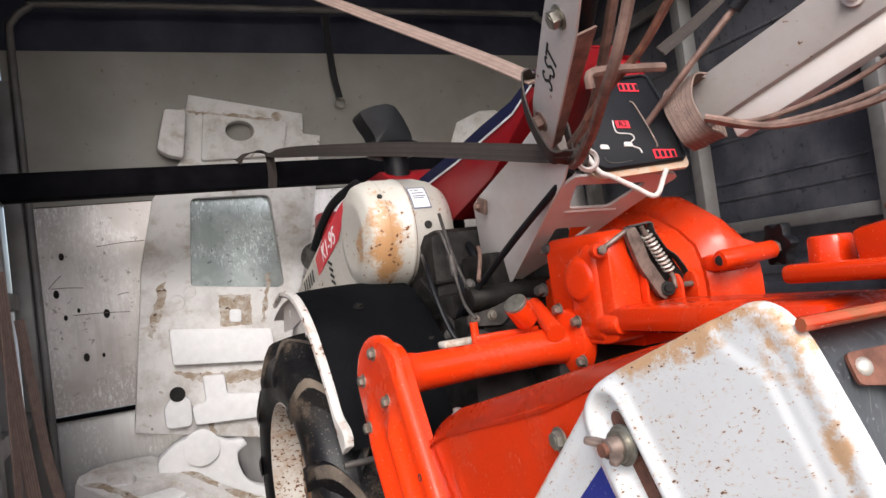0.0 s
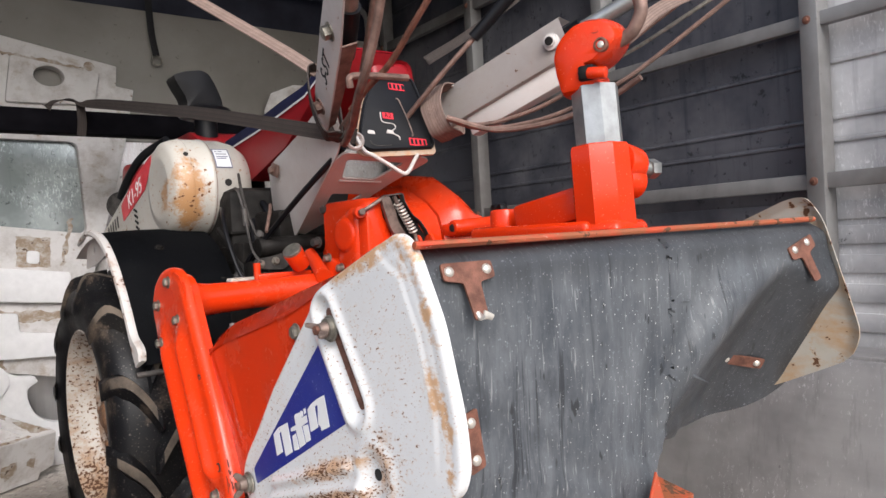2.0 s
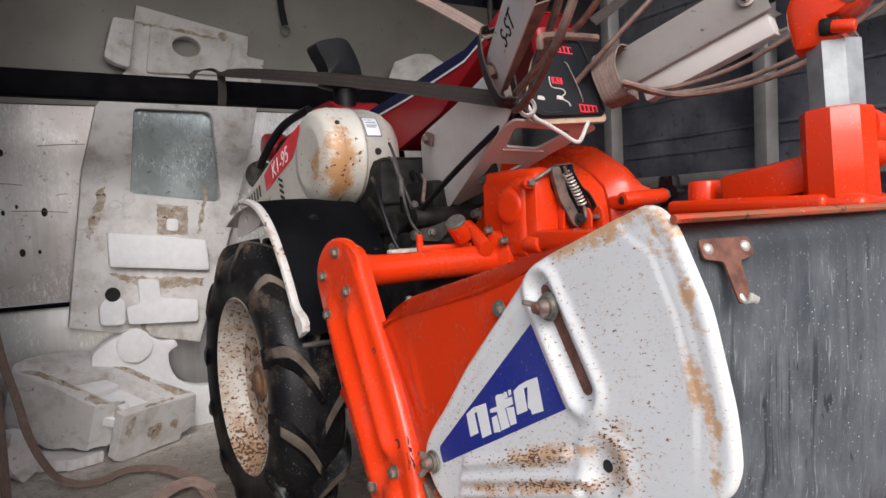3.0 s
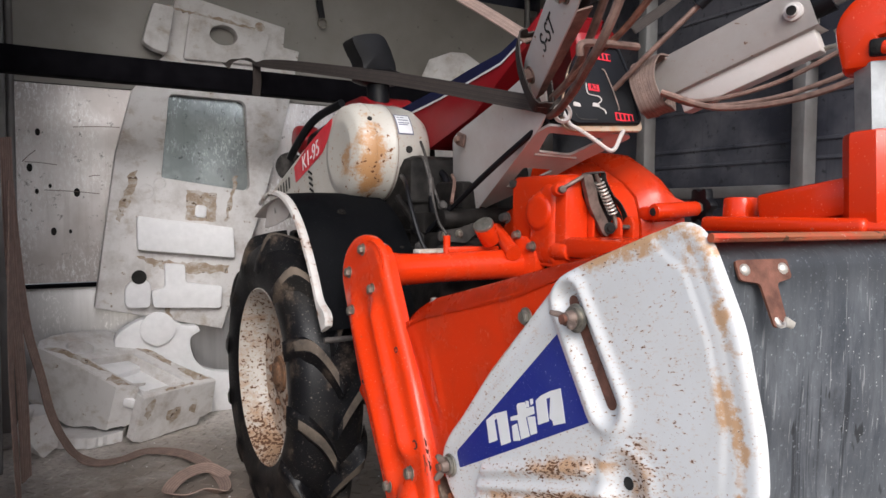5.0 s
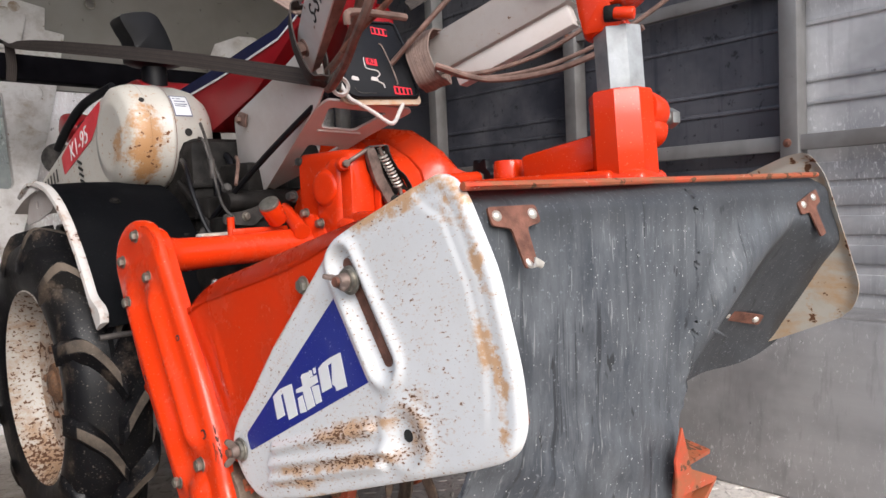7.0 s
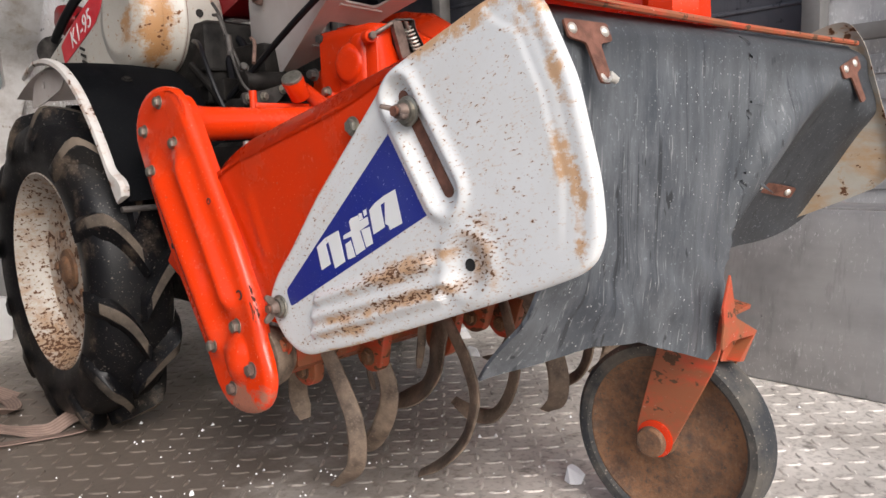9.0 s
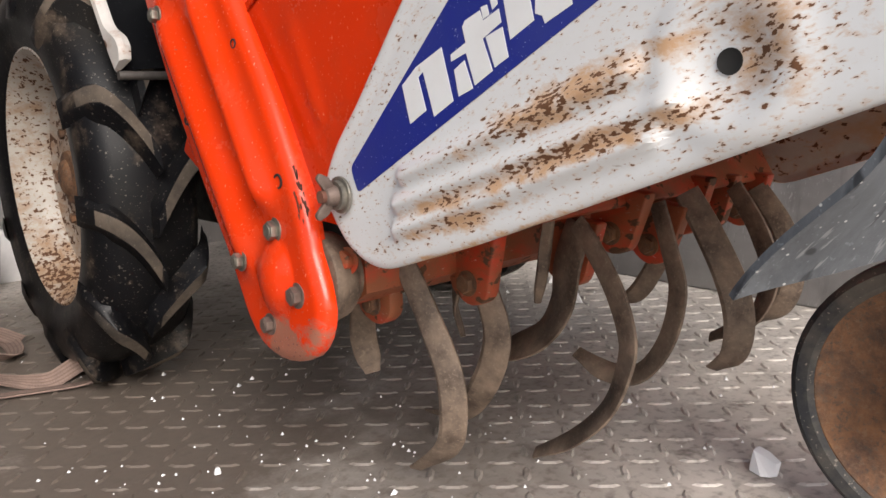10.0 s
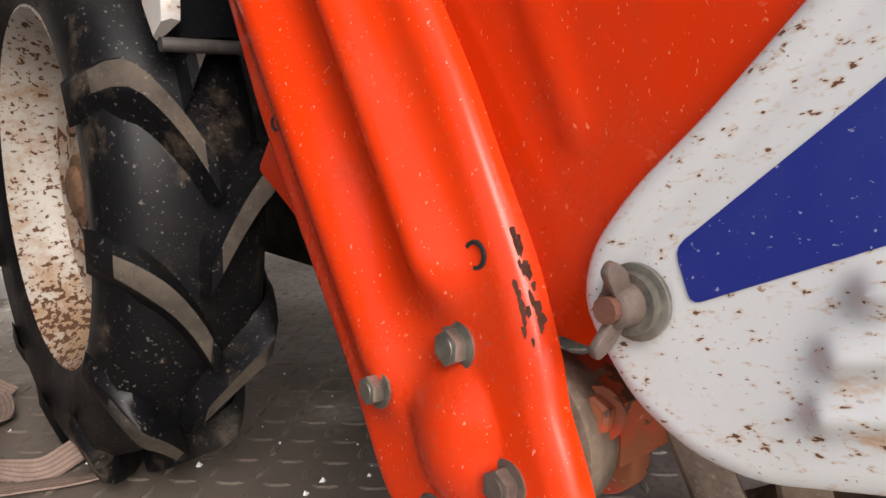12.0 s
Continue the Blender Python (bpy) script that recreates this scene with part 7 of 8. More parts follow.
part("clutch_housing", bm, DARK_METAL, engine, "oily dark alloy housing")
bm = bmesh.new()
add_prism(bm, round_outline([(-0.05, -0.01), (0.02, -0.016), (0.06, 0.018), (0.05, 0.03), (0.0, 0.016), (-0.05, 0.01)], 0.008, 3), lambda a, b: Vector((0.815 + a, 1.395, 0.685 + b)), (0, 0.004, 0))
plate = part("link_plate", bm, GREY_METAL, engine)
for dx, dz in ((-0.035, 0.0), (0.0, 0.004), (0.045, 0.02)):
    bm = bmesh.new()
    add_hex(bm, (0.815 + dx, 1.394, 0.685 + dz), (0, -1, 0), 0.007, 0.008)
    part("bolt", bm, ZINC, plate)
bm = bmesh.new()
add_tube(bm, [(0.775, 1.5, 0.86), (0.77, 1.47, 0.85), (0.768, 1.44, 0.8), (0.755, 1.38, 0.72), (0.76, 1.35, 0.69)], 0.003, 8, 6)
add_cyl(bm, (0.765, 1.432, 0.81), (0.766, 1.428, 0.77), 0.007, seg=10)
part("cable", bm, GREY_METAL, engine)
bm = bmesh.new()
add_tube(bm, [(0.86, 1.62, 0.83), (0.85, 1.58, 0.78), (0.83, 1.52, 0.7), (0.83, 1.46, 0.64)], 0.009, 10, 6)
part("hose", bm, BLACK, engine)
bm = bmesh.new()
add_tube(bm, [(0.86, 1.66, 0.86), (0.88, 1.57, 0.82), (0.86, 1.52, 0.74), (0.83, 1.47, 0.7), (0.84, 1.43, 0.63)], 0.009, 10, 6)
part("hose", bm, BLACK, engine)
bm = bmesh.new()
add_box(bm, (0.95, 1.42, 0.55), (0.2, 0.34, 0.16), None, 0.03)
add_cyl(bm, (0.58, WY, WZ), (1.33, WY, WZ), 0.03, seg=20)
add_box(bm, (0.95, 1.7, 0.42), (0.44, 0.74, 0.36), None, 0.03)
part("transmission", bm, DARK_METAL, tiller, "dark transmission case and axle")
bm = bmesh.new()
add_box(bm, (0.735, 1.345, 0.655), (0.1, 0.03, 0.012), None, 0.004)
part("pad", bm, FOAM_STAIN, engine, "pale dirty packing pad")

# clutter of the engine bay: bolts, a bracket, thin pipes and a second hose
for k, (x, y, z) in enumerate(((0.8, 1.44, 0.75), (0.82, 1.43, 0.61), (0.76, 1.47, 0.66), (0.87, 1.4, 0.64), (0.9, 1.4, 0.7))):
    bm = bmesh.new()
    add_hex(bm, (x, y, z), (-0.4, -1, 0.1), 0.008 + 0.001 * (k % 2), 0.012)
    part("bolt", bm, GREY_METAL, engine)
for pts, r, m in (([(0.78, 1.6, 0.82), (0.75, 1.52, 0.8), (0.74, 1.47, 0.74), (0.75, 1.43, 0.66), (0.78, 1.4, 0.62)], 0.005, BLACK), ([(0.82, 1.58, 0.9), (0.79, 1.5, 0.86), (0.785, 1.46, 0.8), (0.8, 1.43, 0.72)], 0.0035, GREY_METAL), ([(0.77, 1.6, 0.77), (0.78, 1.52, 0.7), (0.79, 1.46, 0.62)], 0.008, DARK_METAL), ([(0.86, 1.5, 0.82), (0.83, 1.44, 0.8), (0.8, 1.4, 0.755)], 0.004, RUST_ROD)):
    bm = bmesh.new()
    add_tube(bm, pts, r, 8, 6)
    part("pipe", bm, m, engine)
for x, y, z, sx, sy, sz, m in ((0.81, 1.52, 0.71, 0.07, 0.04, 0.05, DARK_METAL), (0.77, 1.56, 0.62, 0.09, 0.06, 0.08, DARK_METAL), (0.86, 1.44, 0.585, 0.08, 0.05, 0.05, GREY_METAL)):
    bm = bmesh.new()
    add_box(bm, (x, y, z), (sx, sy, sz), Matrix.Rotation(0.3, 4, "Z"), 0.008, 2)
    part("casting", bm, m, engine)
bm = bmesh.new()
add_lathe(bm, (0.79, 1.41, 0.64), (-0.5, -1, 0.2), [(0.026, -0.01), (0.026, 0.01), (0.02, 0.014), (0.012, 0.014), (0.011, 0.02), (0, 0.02)], 24)
part("pulley", bm, DARK_METAL, engine)


# ---- tie-down straps ----
def strap(points, width, across, m, label, steps=10, thick=0.0025, wave=0.0, extra=()):
    bm = bmesh.new()
    add_ribbon(bm, points, width, across, thick, steps, wave)
    for pts, w, ac in extra:
        add_ribbon(bm, pts, w, ac, thick, steps)
    return solid("strap", bm, m, label, "strap", "tie-down straps")


strap([(0.86, 1.1, 0.925), (0.82, 1.2, 0.95), (0.76, 1.6, 1.045), (0.7, 2.1, 1.15), (0.665, 2.36, 1.2), (0.655, 2.42, 1.215), (0.63, 2.43, 1.222), (0.59, 2.42, 1.212), (0.565, 2.415, 1.19)], 0.03, [(0, 0.3, 1), (0, 0.2, 1), (0, 0.2, 1), (0, 0.2, 1), (0.3, 0.8, 0.6), (0.2, 1, 0), (0.2, 1, 0), (0.2, 0.8, 0.4), (0.5, 0.2, 0.8)], STRAP_DARK,
      "dirty brown ratchet strap from the beam to the handle frame", extra=(([(0.662, 2.412, 1.21), (0.664, 2.411, 1.15), (0.66, 2.415, 1.105)], 0.026, (1, 0, 0)),))
strap([(0.812, 1.14, 1.05), (0.79, 1.24, 1.115), (0.76, 1.36, 1.19), (0.7, 1.6, 1.338), (0.57, 2.1, 1.65), (0.49, 2.4, 1.84)], 0.034, (0.6, 0.4, 0.5), STRAP_PINK, "faded pink-brown strap rising from the handle to the roof frame")
# turns of webbing round the arms
def wrap(centre, d, up, inn, w, h, turns, width, m, label):
    d, up, inn = Vector(d).normalized(), Vector(up), Vector(inn)
    pts, ways = [], []
    n = 10
    for k in range(turns * n + 1):
        a = 2 * math.pi * k / n
        c, s = math.cos(a), math.sin(a)
        k4 = (abs(c) ** 4 + abs(s) ** 4) ** 0.25
        pts.append(Vector(centre) + up * h * c / k4 + inn * w * s / k4 + d * 0.006 * math.sin(k * 1.3) + d * 0.014 * k / n)
        ways.append(d + up * 0.1 * math.sin(k))
    bm = bmesh.new()
    add_ribbon(bm, pts, width, ways, 0.003, 4)
    return solid("strap", bm, m, label, "strap", "tie-down straps")


wrap((1.072, 1.115, 0.978), (0.25, -0.85, 0.2), (0.1, 0.25, 0.9), (0.95, 0.2, -0.1), 0.04, 0.056, 3, 0.026, STRAP_PINK, "faded webbing wound round the white handle arm")
wrap((0.815, 1.135, 0.985), (-0.4, -0.8, 0.3), (0.0, 0.35, 0.9), (0.9, -0.3, 0.1), 0.026, 0.075, 2, 0.022, STRAP_DARK, "dark webbing wound round the white handle arm")
strap([(0.97, 0.54, 0.99), (1.1, 0.57, 1.06), (1.4, 0.68, 1.17), (1.9, 0.86, 1.35)], 0.02, (0, 0.3, 1), STRAP_PINK, "faded strap from the column to the side wall")
strap([(1.12, 1.2, 1.12), (1.35, 1.3, 1.24), (1.9, 1.55, 1.55)], 0.022, (0.2, 0.5, 1), STRAP_DARK, "brown strap from the console to the side wall")
# slack straps hanging along the side gate and lying on the floor
strap([(-0.03, 2.0, 0.9), (-0.025, 2.05, 0.6), (-0.01, 2.1, 0.3), (-0.005, 2.12, 0.06)], 0.048, (0.5, 1, 0), STRAP_PINK, "slack faded strap hanging at the side gate", extra=(([(-0.02, 1.95, 0.8), (-0.03, 1.98, 0.4), (-0.02, 2.0, 0.02)], 0.03, (0.3, 1, 0.1)),))
strap([(-0.03, 2.3, 0.8), (-0.001, 2.3, 0.45), (0.035, 2.3, 0.276), (0.054, 2.3, 0.182), (0.083, 2.31, 0.1), (0.12, 2.36, 0.03), (0.166, 2.32, 0.012), (0.234, 2.32, 0.01), (0.304, 2.34, 0.018), (0.381, 2.27, 0.022), (0.426, 2.16, 0.022), (0.452, 2.03, 0.012), (0.436, 1.93, 0.012), (0.386, 1.94, 0.022), (0.345, 1.955, 0.012), (0.308, 1.99, 0.014), (0.36, 2.05, 0.03), (0.425, 2.07, 0.032), (0.47, 2.03, 0.012)], 0.032,
      [(0.8, 1, 0), (0.8, 1, 0), (0.8, 1, 0), (0.8, 1, 0.1), (0.5, 1, 0.2), (0.3, 1, 0.3), (0.2, 1, 0.3), (0, 1, 0.2), (0.2, 1, 0.2), (0.6, 0.8, 0.3), (1, 0.4, 0.3), (1, 0.1, 0.3), (0.8, -0.8, 0.4), (0.2, -1, 0.4), (-0.2, -1, 0.4), (-0.9, 0.2, 0.4), (-0.4, 0.8, 0.5), (0.2, 0.8, 0.5), (1, 0.2, 0.2)], STRAP_PINK, "slack faded strap trailing over the floor", 12)
strap([(0.3, 1.86, 0.006), (0.34, 1.82, 0.03), (0.4, 1.78, 0.014), (0.45, 1.745, 0.008), (0.5, 1.735, 0.028), (0.535, 1.72, 0.03), (0.545, 1.7, 0.012), (0.5, 1.69, 0.006), (0.42, 1.72, 0.005), (0.33, 1.76, 0.005)], 0.03, [(0.4, 1, 0.2), (0.4, 1, 0.4), (0.2, 1, 0.3), (0.2, 0.6, 0.9), (0, 0.3, 1), (0.3, 0, 1), (0.8, -0.3, 0.6), (0, -1, 0.2), (0, -1, 0.1), (0, -1, 0.1)], STRAP_PINK, "crumpled strap end beside the tyre", 10)
# short black strap with a ring on the headboard
strap([(1.03, 2.86, 1.82), (1.035, 2.852, 1.6), (1.048, 2.85, 1.5)], 0.026, (1, 0, 0), STRAP_BLACK, "black tie strap hanging on the headboard")
bm = bmesh.new()
add_tube(bm, [(1.049 + 0.018 * math.cos(a), 2.848, 1.48 + 0.018 * math.sin(a)) for a in [2 * math.pi * j / 16 for j in range(17)]], 0.0035, 8, 1)
solid("ring", bm, ZINC, "steel ring at the end of the black strap", "ring")


# ---- foam packaging ----
def ragged(points, amount, seed, closed=True):
    """The same outline with a torn, wandering edge."""
    random.seed(seed)
    out = []
    for (a, b), (c, d) in zip(points, points[1:] + (points[:1] if closed else [])):
        n = max(2, int(math.hypot(c - a, d - b) / 0.012))
        for k in range(n):
            out.append((a + (c - a) * k / n + random.uniform(-amount, amount), b + (d - b) * k / n + random.uniform(-amount, amount)))
    return out


def foam_board():
    lift = lambda a, b: Vector((a, 2.79 + 0.045 * (b - 0.3), b))
    bm = bmesh.new()
    outline = [(0.205, 0.398), (0.631, 0.295), (0.78, 0.72), (0.86, 0.98), (0.905, 1.15), (0.95, 1.355), (0.886, 1.365), (0.894, 1.441), (0.495, 1.52), (0.48, 1.455), (0.444, 1.283), (0.34, 1.155), (0.281, 0.93)]
    window = round_outline([(0.462, 1.15), (0.735, 1.145), (0.745, 0.806), (0.43, 0.85)], [0.02, 0.03, 0.03, 0.01], 4)
    cover = bmesh.new()
    add_prism(cover, [(0.44, 1.16), (0.75, 1.155), (0.76, 0.79), (0.41, 0.83)], lambda a, b: lift(a, b) + Vector((0, 0.03, 0)), (0, 0.002, 0))
    add_prism(bm, outline, lift, (0, 0.04, 0), [window, ring(0.655, 1.379, 0.05, 0.037)], bevel=0.004)
    base = solid("foam_board", bm, FOAM, "tall dirty white moulded foam board leaning on the headboard", "packaging")
    part("window_sheet", cover, WINDOW_SHEET, base, "greenish shiny metal sheet with dark smudges")
    def pad(points, m, d, r=0.012, nm="raised_pad", label=""):
        bm = bmesh.new()
        add_prism(bm, round_outline(points, r, 3), lambda a, b: lift(a, b) + Vector((0, 0.002, 0)), (0, -d, 0), bevel=0.004)
        part(nm, bm, m, base, label)
    pad([(0.343, 0.714), (0.674, 0.67), (0.678, 0.558), (0.342, 0.595)], FOAM_CLEAN, 0.03)
    pad([(0.43, 0.545), (0.5, 0.54), (0.502, 0.475), (0.63, 0.455), (0.625, 0.375), (0.39, 0.39), (0.385, 0.45), (0.432, 0.46)], FOAM_CLEAN, 0.028)
    pad([(0.3, 0.47), (0.345, 0.5), (0.385, 0.48), (0.38, 0.39), (0.298, 0.395)], FOAM_CLEAN, 0.03, 0.02)
    pad([(0.37, 1.318), (0.408, 1.458), (0.478, 1.45), (0.45, 1.285), (0.404, 1.296)], FOAM, 0.05)
    bm = bmesh.new()
    add_prism(bm, round_outline([(0.511, 1.277), (0.536, 1.445), (0.827, 1.403), (0.797, 1.283)], 0.012, 3), lambda a, b: lift(a, b) + Vector((0, 0.002, 0)), (0, -0.022, 0), [ring(0.655, 1.379, 0.05, 0.037)], bevel=0.004)
    part("raised_panel", bm, FOAM, base, "raised foam panel with a round hole")
    bm = bmesh.new()
    add_lathe(bm, lift(0.795, 1.43) + Vector((0, 0.004, 0)), (0, -1, 0), [(0.02, 0), (0.019, 0.004), (0.012, 0.006), (0, 0.006)], 20)
    part("mould_ring", bm, FOAM_STAIN, base)
    pad([(0.545, 0.755), (0.585, 0.75), (0.58, 0.705), (0.54, 0.71)], FOAM_CLEAN, 0.012)
    bm = bmesh.new()
    add_prism(bm, ragged([(0.515, 0.81), (0.62, 0.795), (0.615, 0.69), (0.51, 0.7)], 0.003, 4), lambda a, b: lift(a, b) + Vector((0, -0.001, 0)), (0, -0.001, 0))
    part("stain", bm, FOAM_STAIN, base, "brown stain")
    for a, b, r in ((0.425, 0.83, 0.022), (0.38, 0.8, 0.028), (0.83, 1.14, 0.034)):
        bm = bmesh.new()
        c = lift(a, b)
        add_lathe(bm, c, (0, -1, 0), [(r, 0), (r, 0.002), (r - 0.004, 0.0022), (r - 0.005, 0.0005)], 24)
        part("mould_ring", bm, FOAM, base)
    for pts in (((0.34, 0.57), (0.5, 0.545), (0.66, 0.53), (0.655, 0.505), (0.52, 0.5), (0.4, 0.535)), ((0.455, 1.465), (0.6, 1.45), (0.78, 1.425), (0.76, 1.4), (0.7, 1.415), (0.58, 1.432)), ((0.325, 0.86), (0.35, 0.87), (0.34, 0.8), (0.29, 0.69), (0.275, 0.7)), ((0.685, 0.86), (0.7, 0.86), (0.66, 0.69), (0.648, 0.69)), ((0.43, 0.385), (0.45, 0.385), (0.455, 0.35), (0.435, 0.352))):
        bm = bmesh.new()
        add_prism(bm, ragged(list(pts), 0.005, 5), lambda a, b: lift(a, b) + Vector((0, -0.0006, 0)), (0, -0.0008, 0))
        part("stain", bm, FOAM_STAIN, base, "brown dirt stain")
    bm = bmesh.new()
    add_lathe(bm, lift(0.345, 0.5) + Vector((0, -0.03, 0)), (0, -1, 0), [(0.025, -0.001), (0.024, 0.001), (0, 0.001)], 18)
    part("hole", bm, DARK_HOLE, base)


foam_board()


def foam_tray():
    """A broken moulded tray propped askew: a tilted top with a round and a long recess, a ragged left wall and a snapped end."""
    m = axes((0.307, 2.419, 0.162), (0.8728, 0.488, 0), (-0.4559, 0.8155, 0.3564))
    to = lambda a, b, c=0.0: m @ Vector((a, b, c))
    down = m.to_3x3() @ Vector((0, 0, -1))
    outline = ragged([(-0.112, 0.39), (-0.09, 0.42), (-0.033, 0.439), (0.04, 0.443), (0.148, 0.419), (0.194, 0.319), (0.226, 0.136), (0.282, 0.0), (0.083, -0.004), (0.0, 0.0), (0.026, 0.062), (-0.034, 0.084), (-0.058, 0.212)], 0.0018, 2)
    recess = round_outline([(-0.013, 0.262), (0.127, 0.25), (0.182, 0.022), (0.091, 0.016), (0.022, 0.024), (0.012, 0.12), (0.0, 0.165)], 0.008, 2)
    bm = bmesh.new()
    add_prism(bm, outline, to, down * 0.05, [recess, ring(0.001, 0.34, 0.043, seg=28)])
    tray = solid("foam_tray", bm, FOAM, "broken moulded white foam tray lying on the truck floor", "packaging", smooth=False)
    bm = bmesh.new()
    add_prism(bm, [(-0.08, 0.38), (0.0, 0.42), (0.13, 0.4), (0.205, 0.14), (0.25, 0.02), (0.03, 0.02), (-0.02, 0.09), (-0.04, 0.2)], lambda a, b: to(a, b, -0.042), down * 0.03, bevel=0.003)
    part("tray_bottom", bm, FOAM_CLEAN, tray, "clean white foam inside the recess")
    bm = bmesh.new()
    add_prism(bm, round_outline([(-0.01, 0.255), (0.12, 0.245), (0.135, 0.19), (0.005, 0.17)], 0.01, 2), lambda a, b: to(a, b, -0.043), down * -0.022, bevel=0.005)
    part("step", bm, FOAM_CLEAN, tray)
    right = Vector((0.028, 0.063))
    corner = [(-0.116, 0.388), (-0.062, 0.212), (-0.037, 0.082), (0.026, 0.06)]
    random.seed(9)
    bm = bmesh.new()
    for (s0, s1), p, q in zip(((0.0, 0.5), (0.5, 0.85), (0.85, 1.0)), corner, corner[1:]):
        low = [(k / 8, float(np.interp(s0 + (s1 - s0) * k / 8, (0.0, 0.1, 0.3, 0.5, 0.7, 0.9, 1.0), (-0.185, -0.205, -0.212, -0.208, -0.168, -0.147, -0.14))) + random.uniform(-0.004, 0.004)) for k in range(9)]
        add_prism(bm, low + [(1.0, -0.002), (0.0, -0.002)], lambda a, c: to(p[0] + (q[0] - p[0]) * a, p[1] + (q[1] - p[1]) * a, c), m.to_3x3() @ Vector((0.035, 0.012, 0)))
    part("left_wall", bm, FOAM, tray, "ragged smudged wall of the tray", smooth=False)
    bm = bmesh.new()
    add_prism(bm, [(0.0, -0.002), (1.0, -0.002), (1.0, -0.138), (0.45, -0.15), (0.0, -0.16)], lambda s, c: to(*Vector((-0.001, -0.003)).lerp(right, s), c), m.to_3x3() @ Vector((0.035, 0.0, 0)), bevel=0.004)
    part("broken_edge", bm, FOAM_CLEAN, tray, "clean white break")
    bm = bmesh.new()
    add_prism(bm, [(0.0, -0.002), (0.0, -0.158), (0.03, -0.171), (0.09, -0.171), (0.11, -0.168), (0.18, -0.166), (0.252, -0.168), (0.255, -0.142), (0.28, -0.138), (0.302, -0.126), (0.284, -0.002)], lambda s, c: to(s, -0.004, c), m.to_3x3() @ Vector((0, 0.036, 0)), bevel=0.003)
    end = part("end_wall", bm, FOAM, tray, "snapped end wall with brown stains", smooth=False)
    for k, pts in enumerate(([(0.02, -0.03), (0.045, -0.012), (0.05, -0.05), (0.035, -0.085), (0.018, -0.07)], [(0.11, -0.075), (0.155, -0.07), (0.165, -0.1), (0.13, -0.125), (0.108, -0.11)], [(0.19, -0.08), (0.225, -0.075), (0.22, -0.11), (0.195, -0.1)])):
        bm = bmesh.new()
        add_prism(bm, ragged(pts, 0.004, 20 + k), lambda s, c: to(s, -0.0046, c), m.to_3x3() @ Vector((0, -0.0008, 0)))
        part("stain", bm, FOAM_STAIN, end, "brown stain", smooth=False)
    for k, pts in enumerate(([(-0.105, 0.37), (-0.065, 0.3), (-0.03, 0.2), (-0.008, 0.17), (-0.02, 0.25), (-0.06, 0.36)], [(-0.04, 0.13), (-0.004, 0.15), (0.01, 0.075), (-0.025, 0.09)], [(0.16, 0.35), (0.19, 0.3), (0.222, 0.15), (0.2, 0.13), (0.165, 0.28)], [(0.21, 0.11), (0.23, 0.1), (0.272, 0.008), (0.215, 0.02)], [(0.085, 0.0), (0.2, 0.004), (0.19, 0.014), (0.09, 0.013)])):
        bm = bmesh.new()
        add_prism(bm, ragged(pts, 0.004, 30 + k), lambda a, b: to(a, b, 0.0006), down * -0.0008)
        part("stain", bm, FOAM_STAIN, tray, "brown dirt stain", smooth=False)


foam_tray()
# slab of foam that the tray rests on
bm = bmesh.new()
add_prism(bm, ragged([(0.07, 2.54), (0.08, 2.66), (0.12, 2.74), (0.28, 2.64), (0.255, 2.52), (0.165, 2.485)], 0.004, 6), lambda a, b: Vector((a, b, 0.002)), (0.004, 0, 0.034), bevel=0.004)
solid("foam_slab", bm, FOAM, "flat broken slab of foam under the tray", "packaging", smooth=False)
# curved end piece at the headboard with its round boss and a torn tab
bm = bmesh.new()
m = Matrix.Translation((0.45, 2.74, 0.0)) @ Matrix.Rotation(radians(4), 4, "X")
add_prism(bm, round_outline([(-0.19, 0.0), (0.21, 0.0), (0.22, 0.14), (0.14, 0.152), (0.1, 0.168), (0.07, 0.2), (0.055, 0.25), (0.056, 0.285), (0.09, 0.305), (0.08, 0.325), (0.03, 0.33), (-0.02, 0.362), (-0.1, 0.365), (-0.15, 0.34), (-0.19, 0.31)], [0.01, 0.01, 0.02, 0.03, 0.03, 0.03, 0.02, 0.012, 0.006, 0.006, 0.012, 0.03, 0.03, 0.02, 0.02], 4), lambda a, b: m @ Vector((a, 0, b)), (0, 0.05, 0), bevel=0.005)
end = solid("foam_end", bm, FOAM_CLEAN, "curved white foam end piece propped at the headboard", "packaging")
bm = bmesh.new()
add_lathe(bm, m @ Vector((-0.055, 0, 0.325)), (0, -1, 0), [(0.058, 0), (0.058, 0.01), (0.052, 0.013), (0, 0.013)], 28)
part("boss", bm, FOAM_CLEAN, end)


def chunk(at, size, seed, label, m=FOAM_CLEAN, group=""):
    """A broken lump of foam."""
    random.seed(seed)
    bm = bmesh.new()
    bmesh.ops.create_icosphere(bm, subdivisions=2, radius=0.5)
    for v in bm.verts:
        n = noise.noise(v.co * 2.3 + Vector((seed, 0, 0)))
        k = max(abs(v.co.x), abs(v.co.y), abs(v.co.z)) / 0.5
        v.co = Vector((v.co.x * size[0], v.co.y * size[1], v.co.z * size[2])) * (1 / (0.35 + 0.65 * k)) * (1 + 0.35 * n)
    low = min(v.co.z for v in bm.verts)
    bmesh.ops.transform(bm, matrix=Matrix.Translation((at[0], at[1], at[2] - low)) @ Matrix.Rotation(seed * 0.7, 4, "Z"), verts=bm.verts)
    return solid("foam_chunk", bm, m, label, "foam chunk", group, smooth=False)


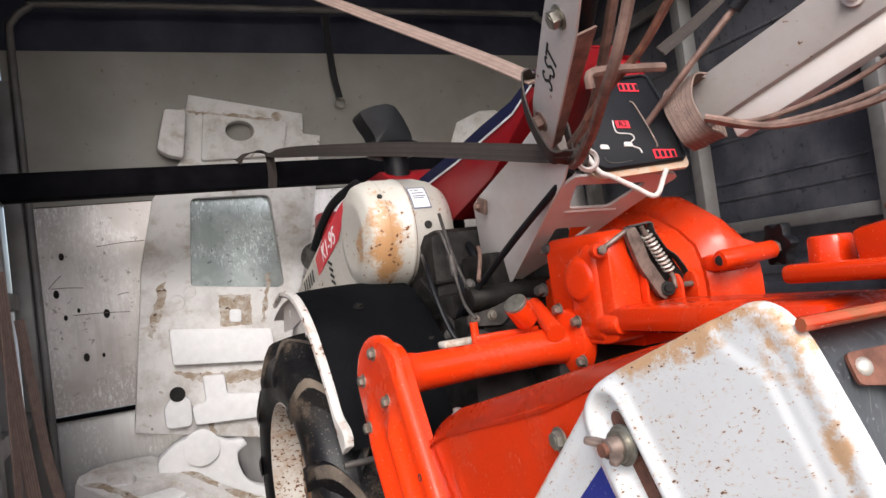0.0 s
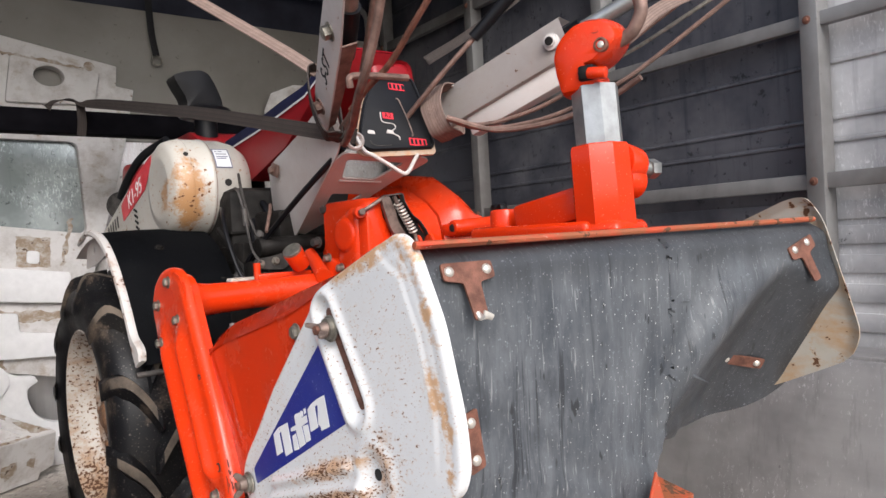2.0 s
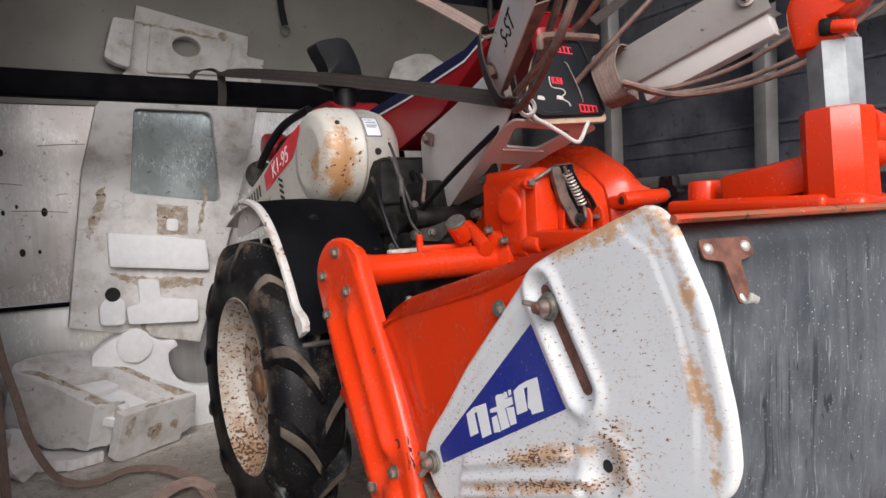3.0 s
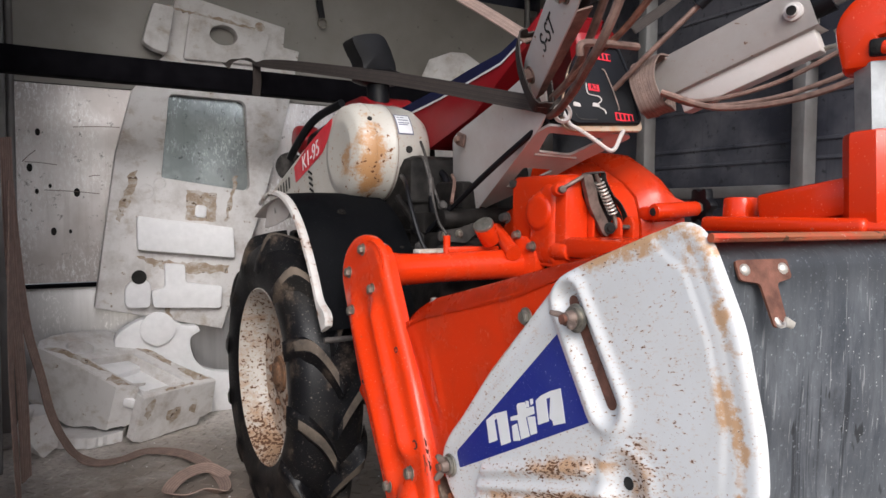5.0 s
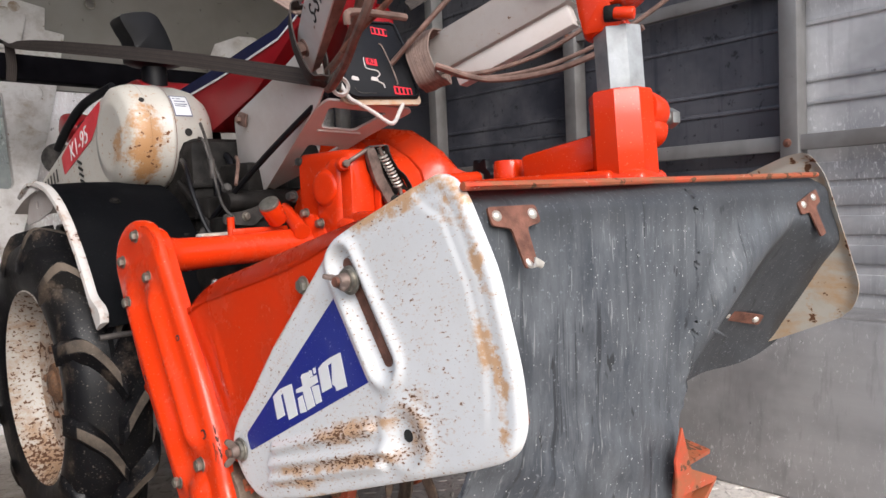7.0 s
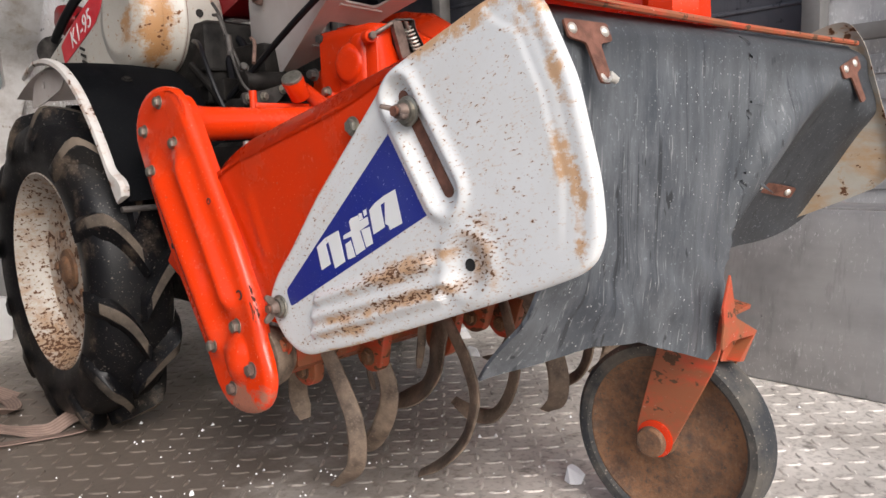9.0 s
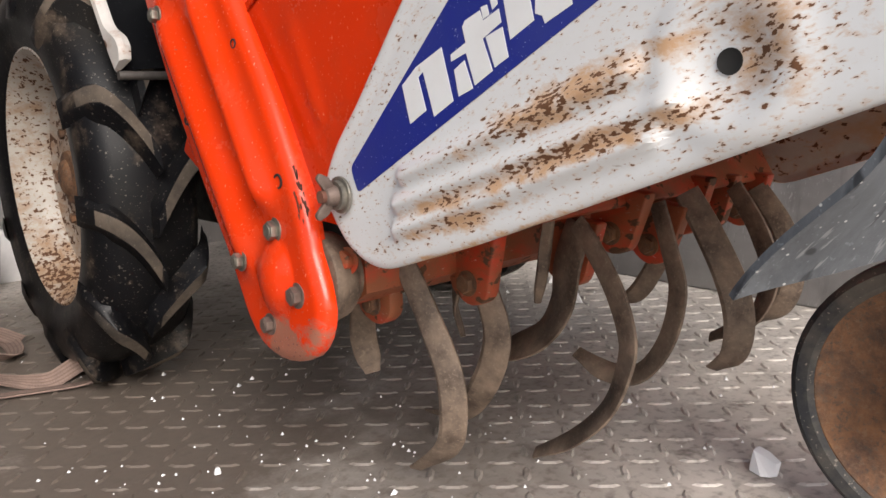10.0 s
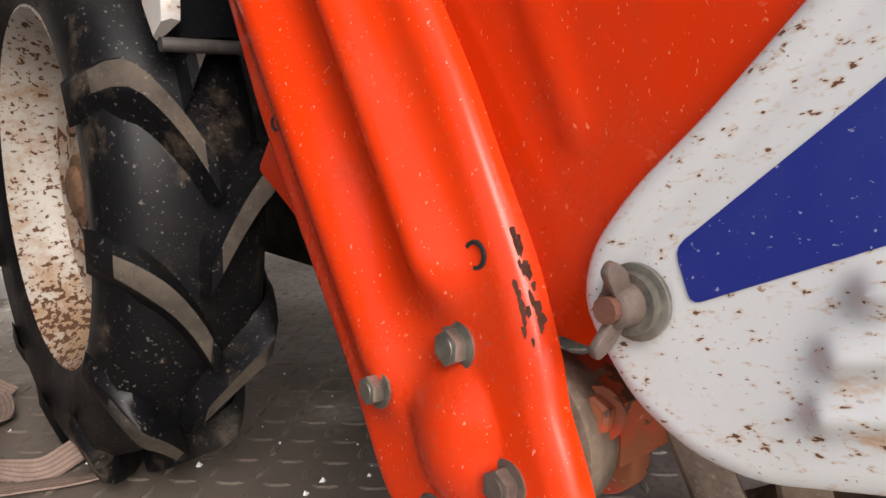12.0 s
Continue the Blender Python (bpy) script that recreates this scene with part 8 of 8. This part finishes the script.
def shard(at, size, seed, label, group=""):
    """An angular torn crumb of foam."""
    random.seed(seed)
    bm = bmesh.new()
    for k in range(14):
        a = 2 * math.pi * k / 14 * 3
        r = random.uniform(0.6, 1.0)
        z = random.choice((0.0, 0.0, 0.45, 0.8, 1.0))
        r *= 1.0 - 0.45 * z
        bm.verts.new((0.5 * size[0] * r * math.cos(a), 0.5 * size[1] * r * math.sin(a), size[2] * z))
    bmesh.ops.convex_hull(bm, input=bm.verts)
    bmesh.ops.delete(bm, geom=[v for v in bm.verts if not v.link_faces], context="VERTS")
    low = min(v.co.z for v in bm.verts)
    bmesh.ops.transform(bm, matrix=Matrix.Translation((at[0], at[1], at[2] - low)) @ Matrix.Rotation(seed * 0.7, 4, "Z"), verts=bm.verts)
    return solid("foam_chunk", bm, FOAM_CLEAN, label, "foam chunk", group, smooth=False)


chunk((0.022, 2.5, 0.0), (0.085, 0.1, 0.15), 3, "dirty foam lump standing beside the broken tray", FOAM)
shard((0.98, 0.772, 0.002), (0.05, 0.05, 0.022), 12, "small white foam crumb on the floor plate", group="foam crumbs")
shard((0.528, 1.0, 0.002), (0.085, 0.085, 0.03), 21, "jagged white foam crumb on the floor plate", group="foam crumbs")
shard((0.517, 1.236, 0.002), (0.014, 0.012, 0.007), 7, "small white foam crumb on the floor plate", group="foam crumbs")
shard((1.55, 1.55, 0.002), (0.06, 0.04, 0.03), 9, "small white foam crumb on the floor plate", group="foam crumbs")
shard((1.435, 1.41, 0.002), (0.09, 0.035, 0.02), 11, "small white foam crumb on the floor plate", group="foam crumbs")
chunk((1.6, 2.77, 1.185), (0.24, 0.08, 0.22), 13, "lump of white foam behind the bonnet", FOAM)


def grit():
    """Fine white crumbs strewn over the plate."""
    random.seed(21)
    verts, faces = [], []
    for k in range(420):
        if k % 3:
            x, y = random.gauss(0.62, 0.25), random.gauss(1.1, 0.3)
        else:
            x, y = random.uniform(0.1, 1.7), random.uniform(0.4, 2.7)
        r = random.uniform(0.0008, 0.0032) * (1 if k % 9 else 1.8)
        i = len(verts)
        h = 0.0005
        verts += [(x + r * random.uniform(0.6, 1.3) * math.cos(a), y + r * random.uniform(0.6, 1.3) * math.sin(a), h) for a in (0, 1.57, 3.14, 4.71)] + [(x, y, h + r * 1.1)]
        faces += [(i, i + 1, i + 4), (i + 1, i + 2, i + 4), (i + 2, i + 3, i + 4), (i + 3, i, i + 4)]
    me = bpy.data.meshes.new("foam_grit")
    me.from_pydata(verts, [], faces)
    me.materials.append(FOAM_CLEAN)
    tagged(new("foam_grit", me), "fine white foam grit strewn on the floor plate", "foam grit", kind="stuff")


grit()
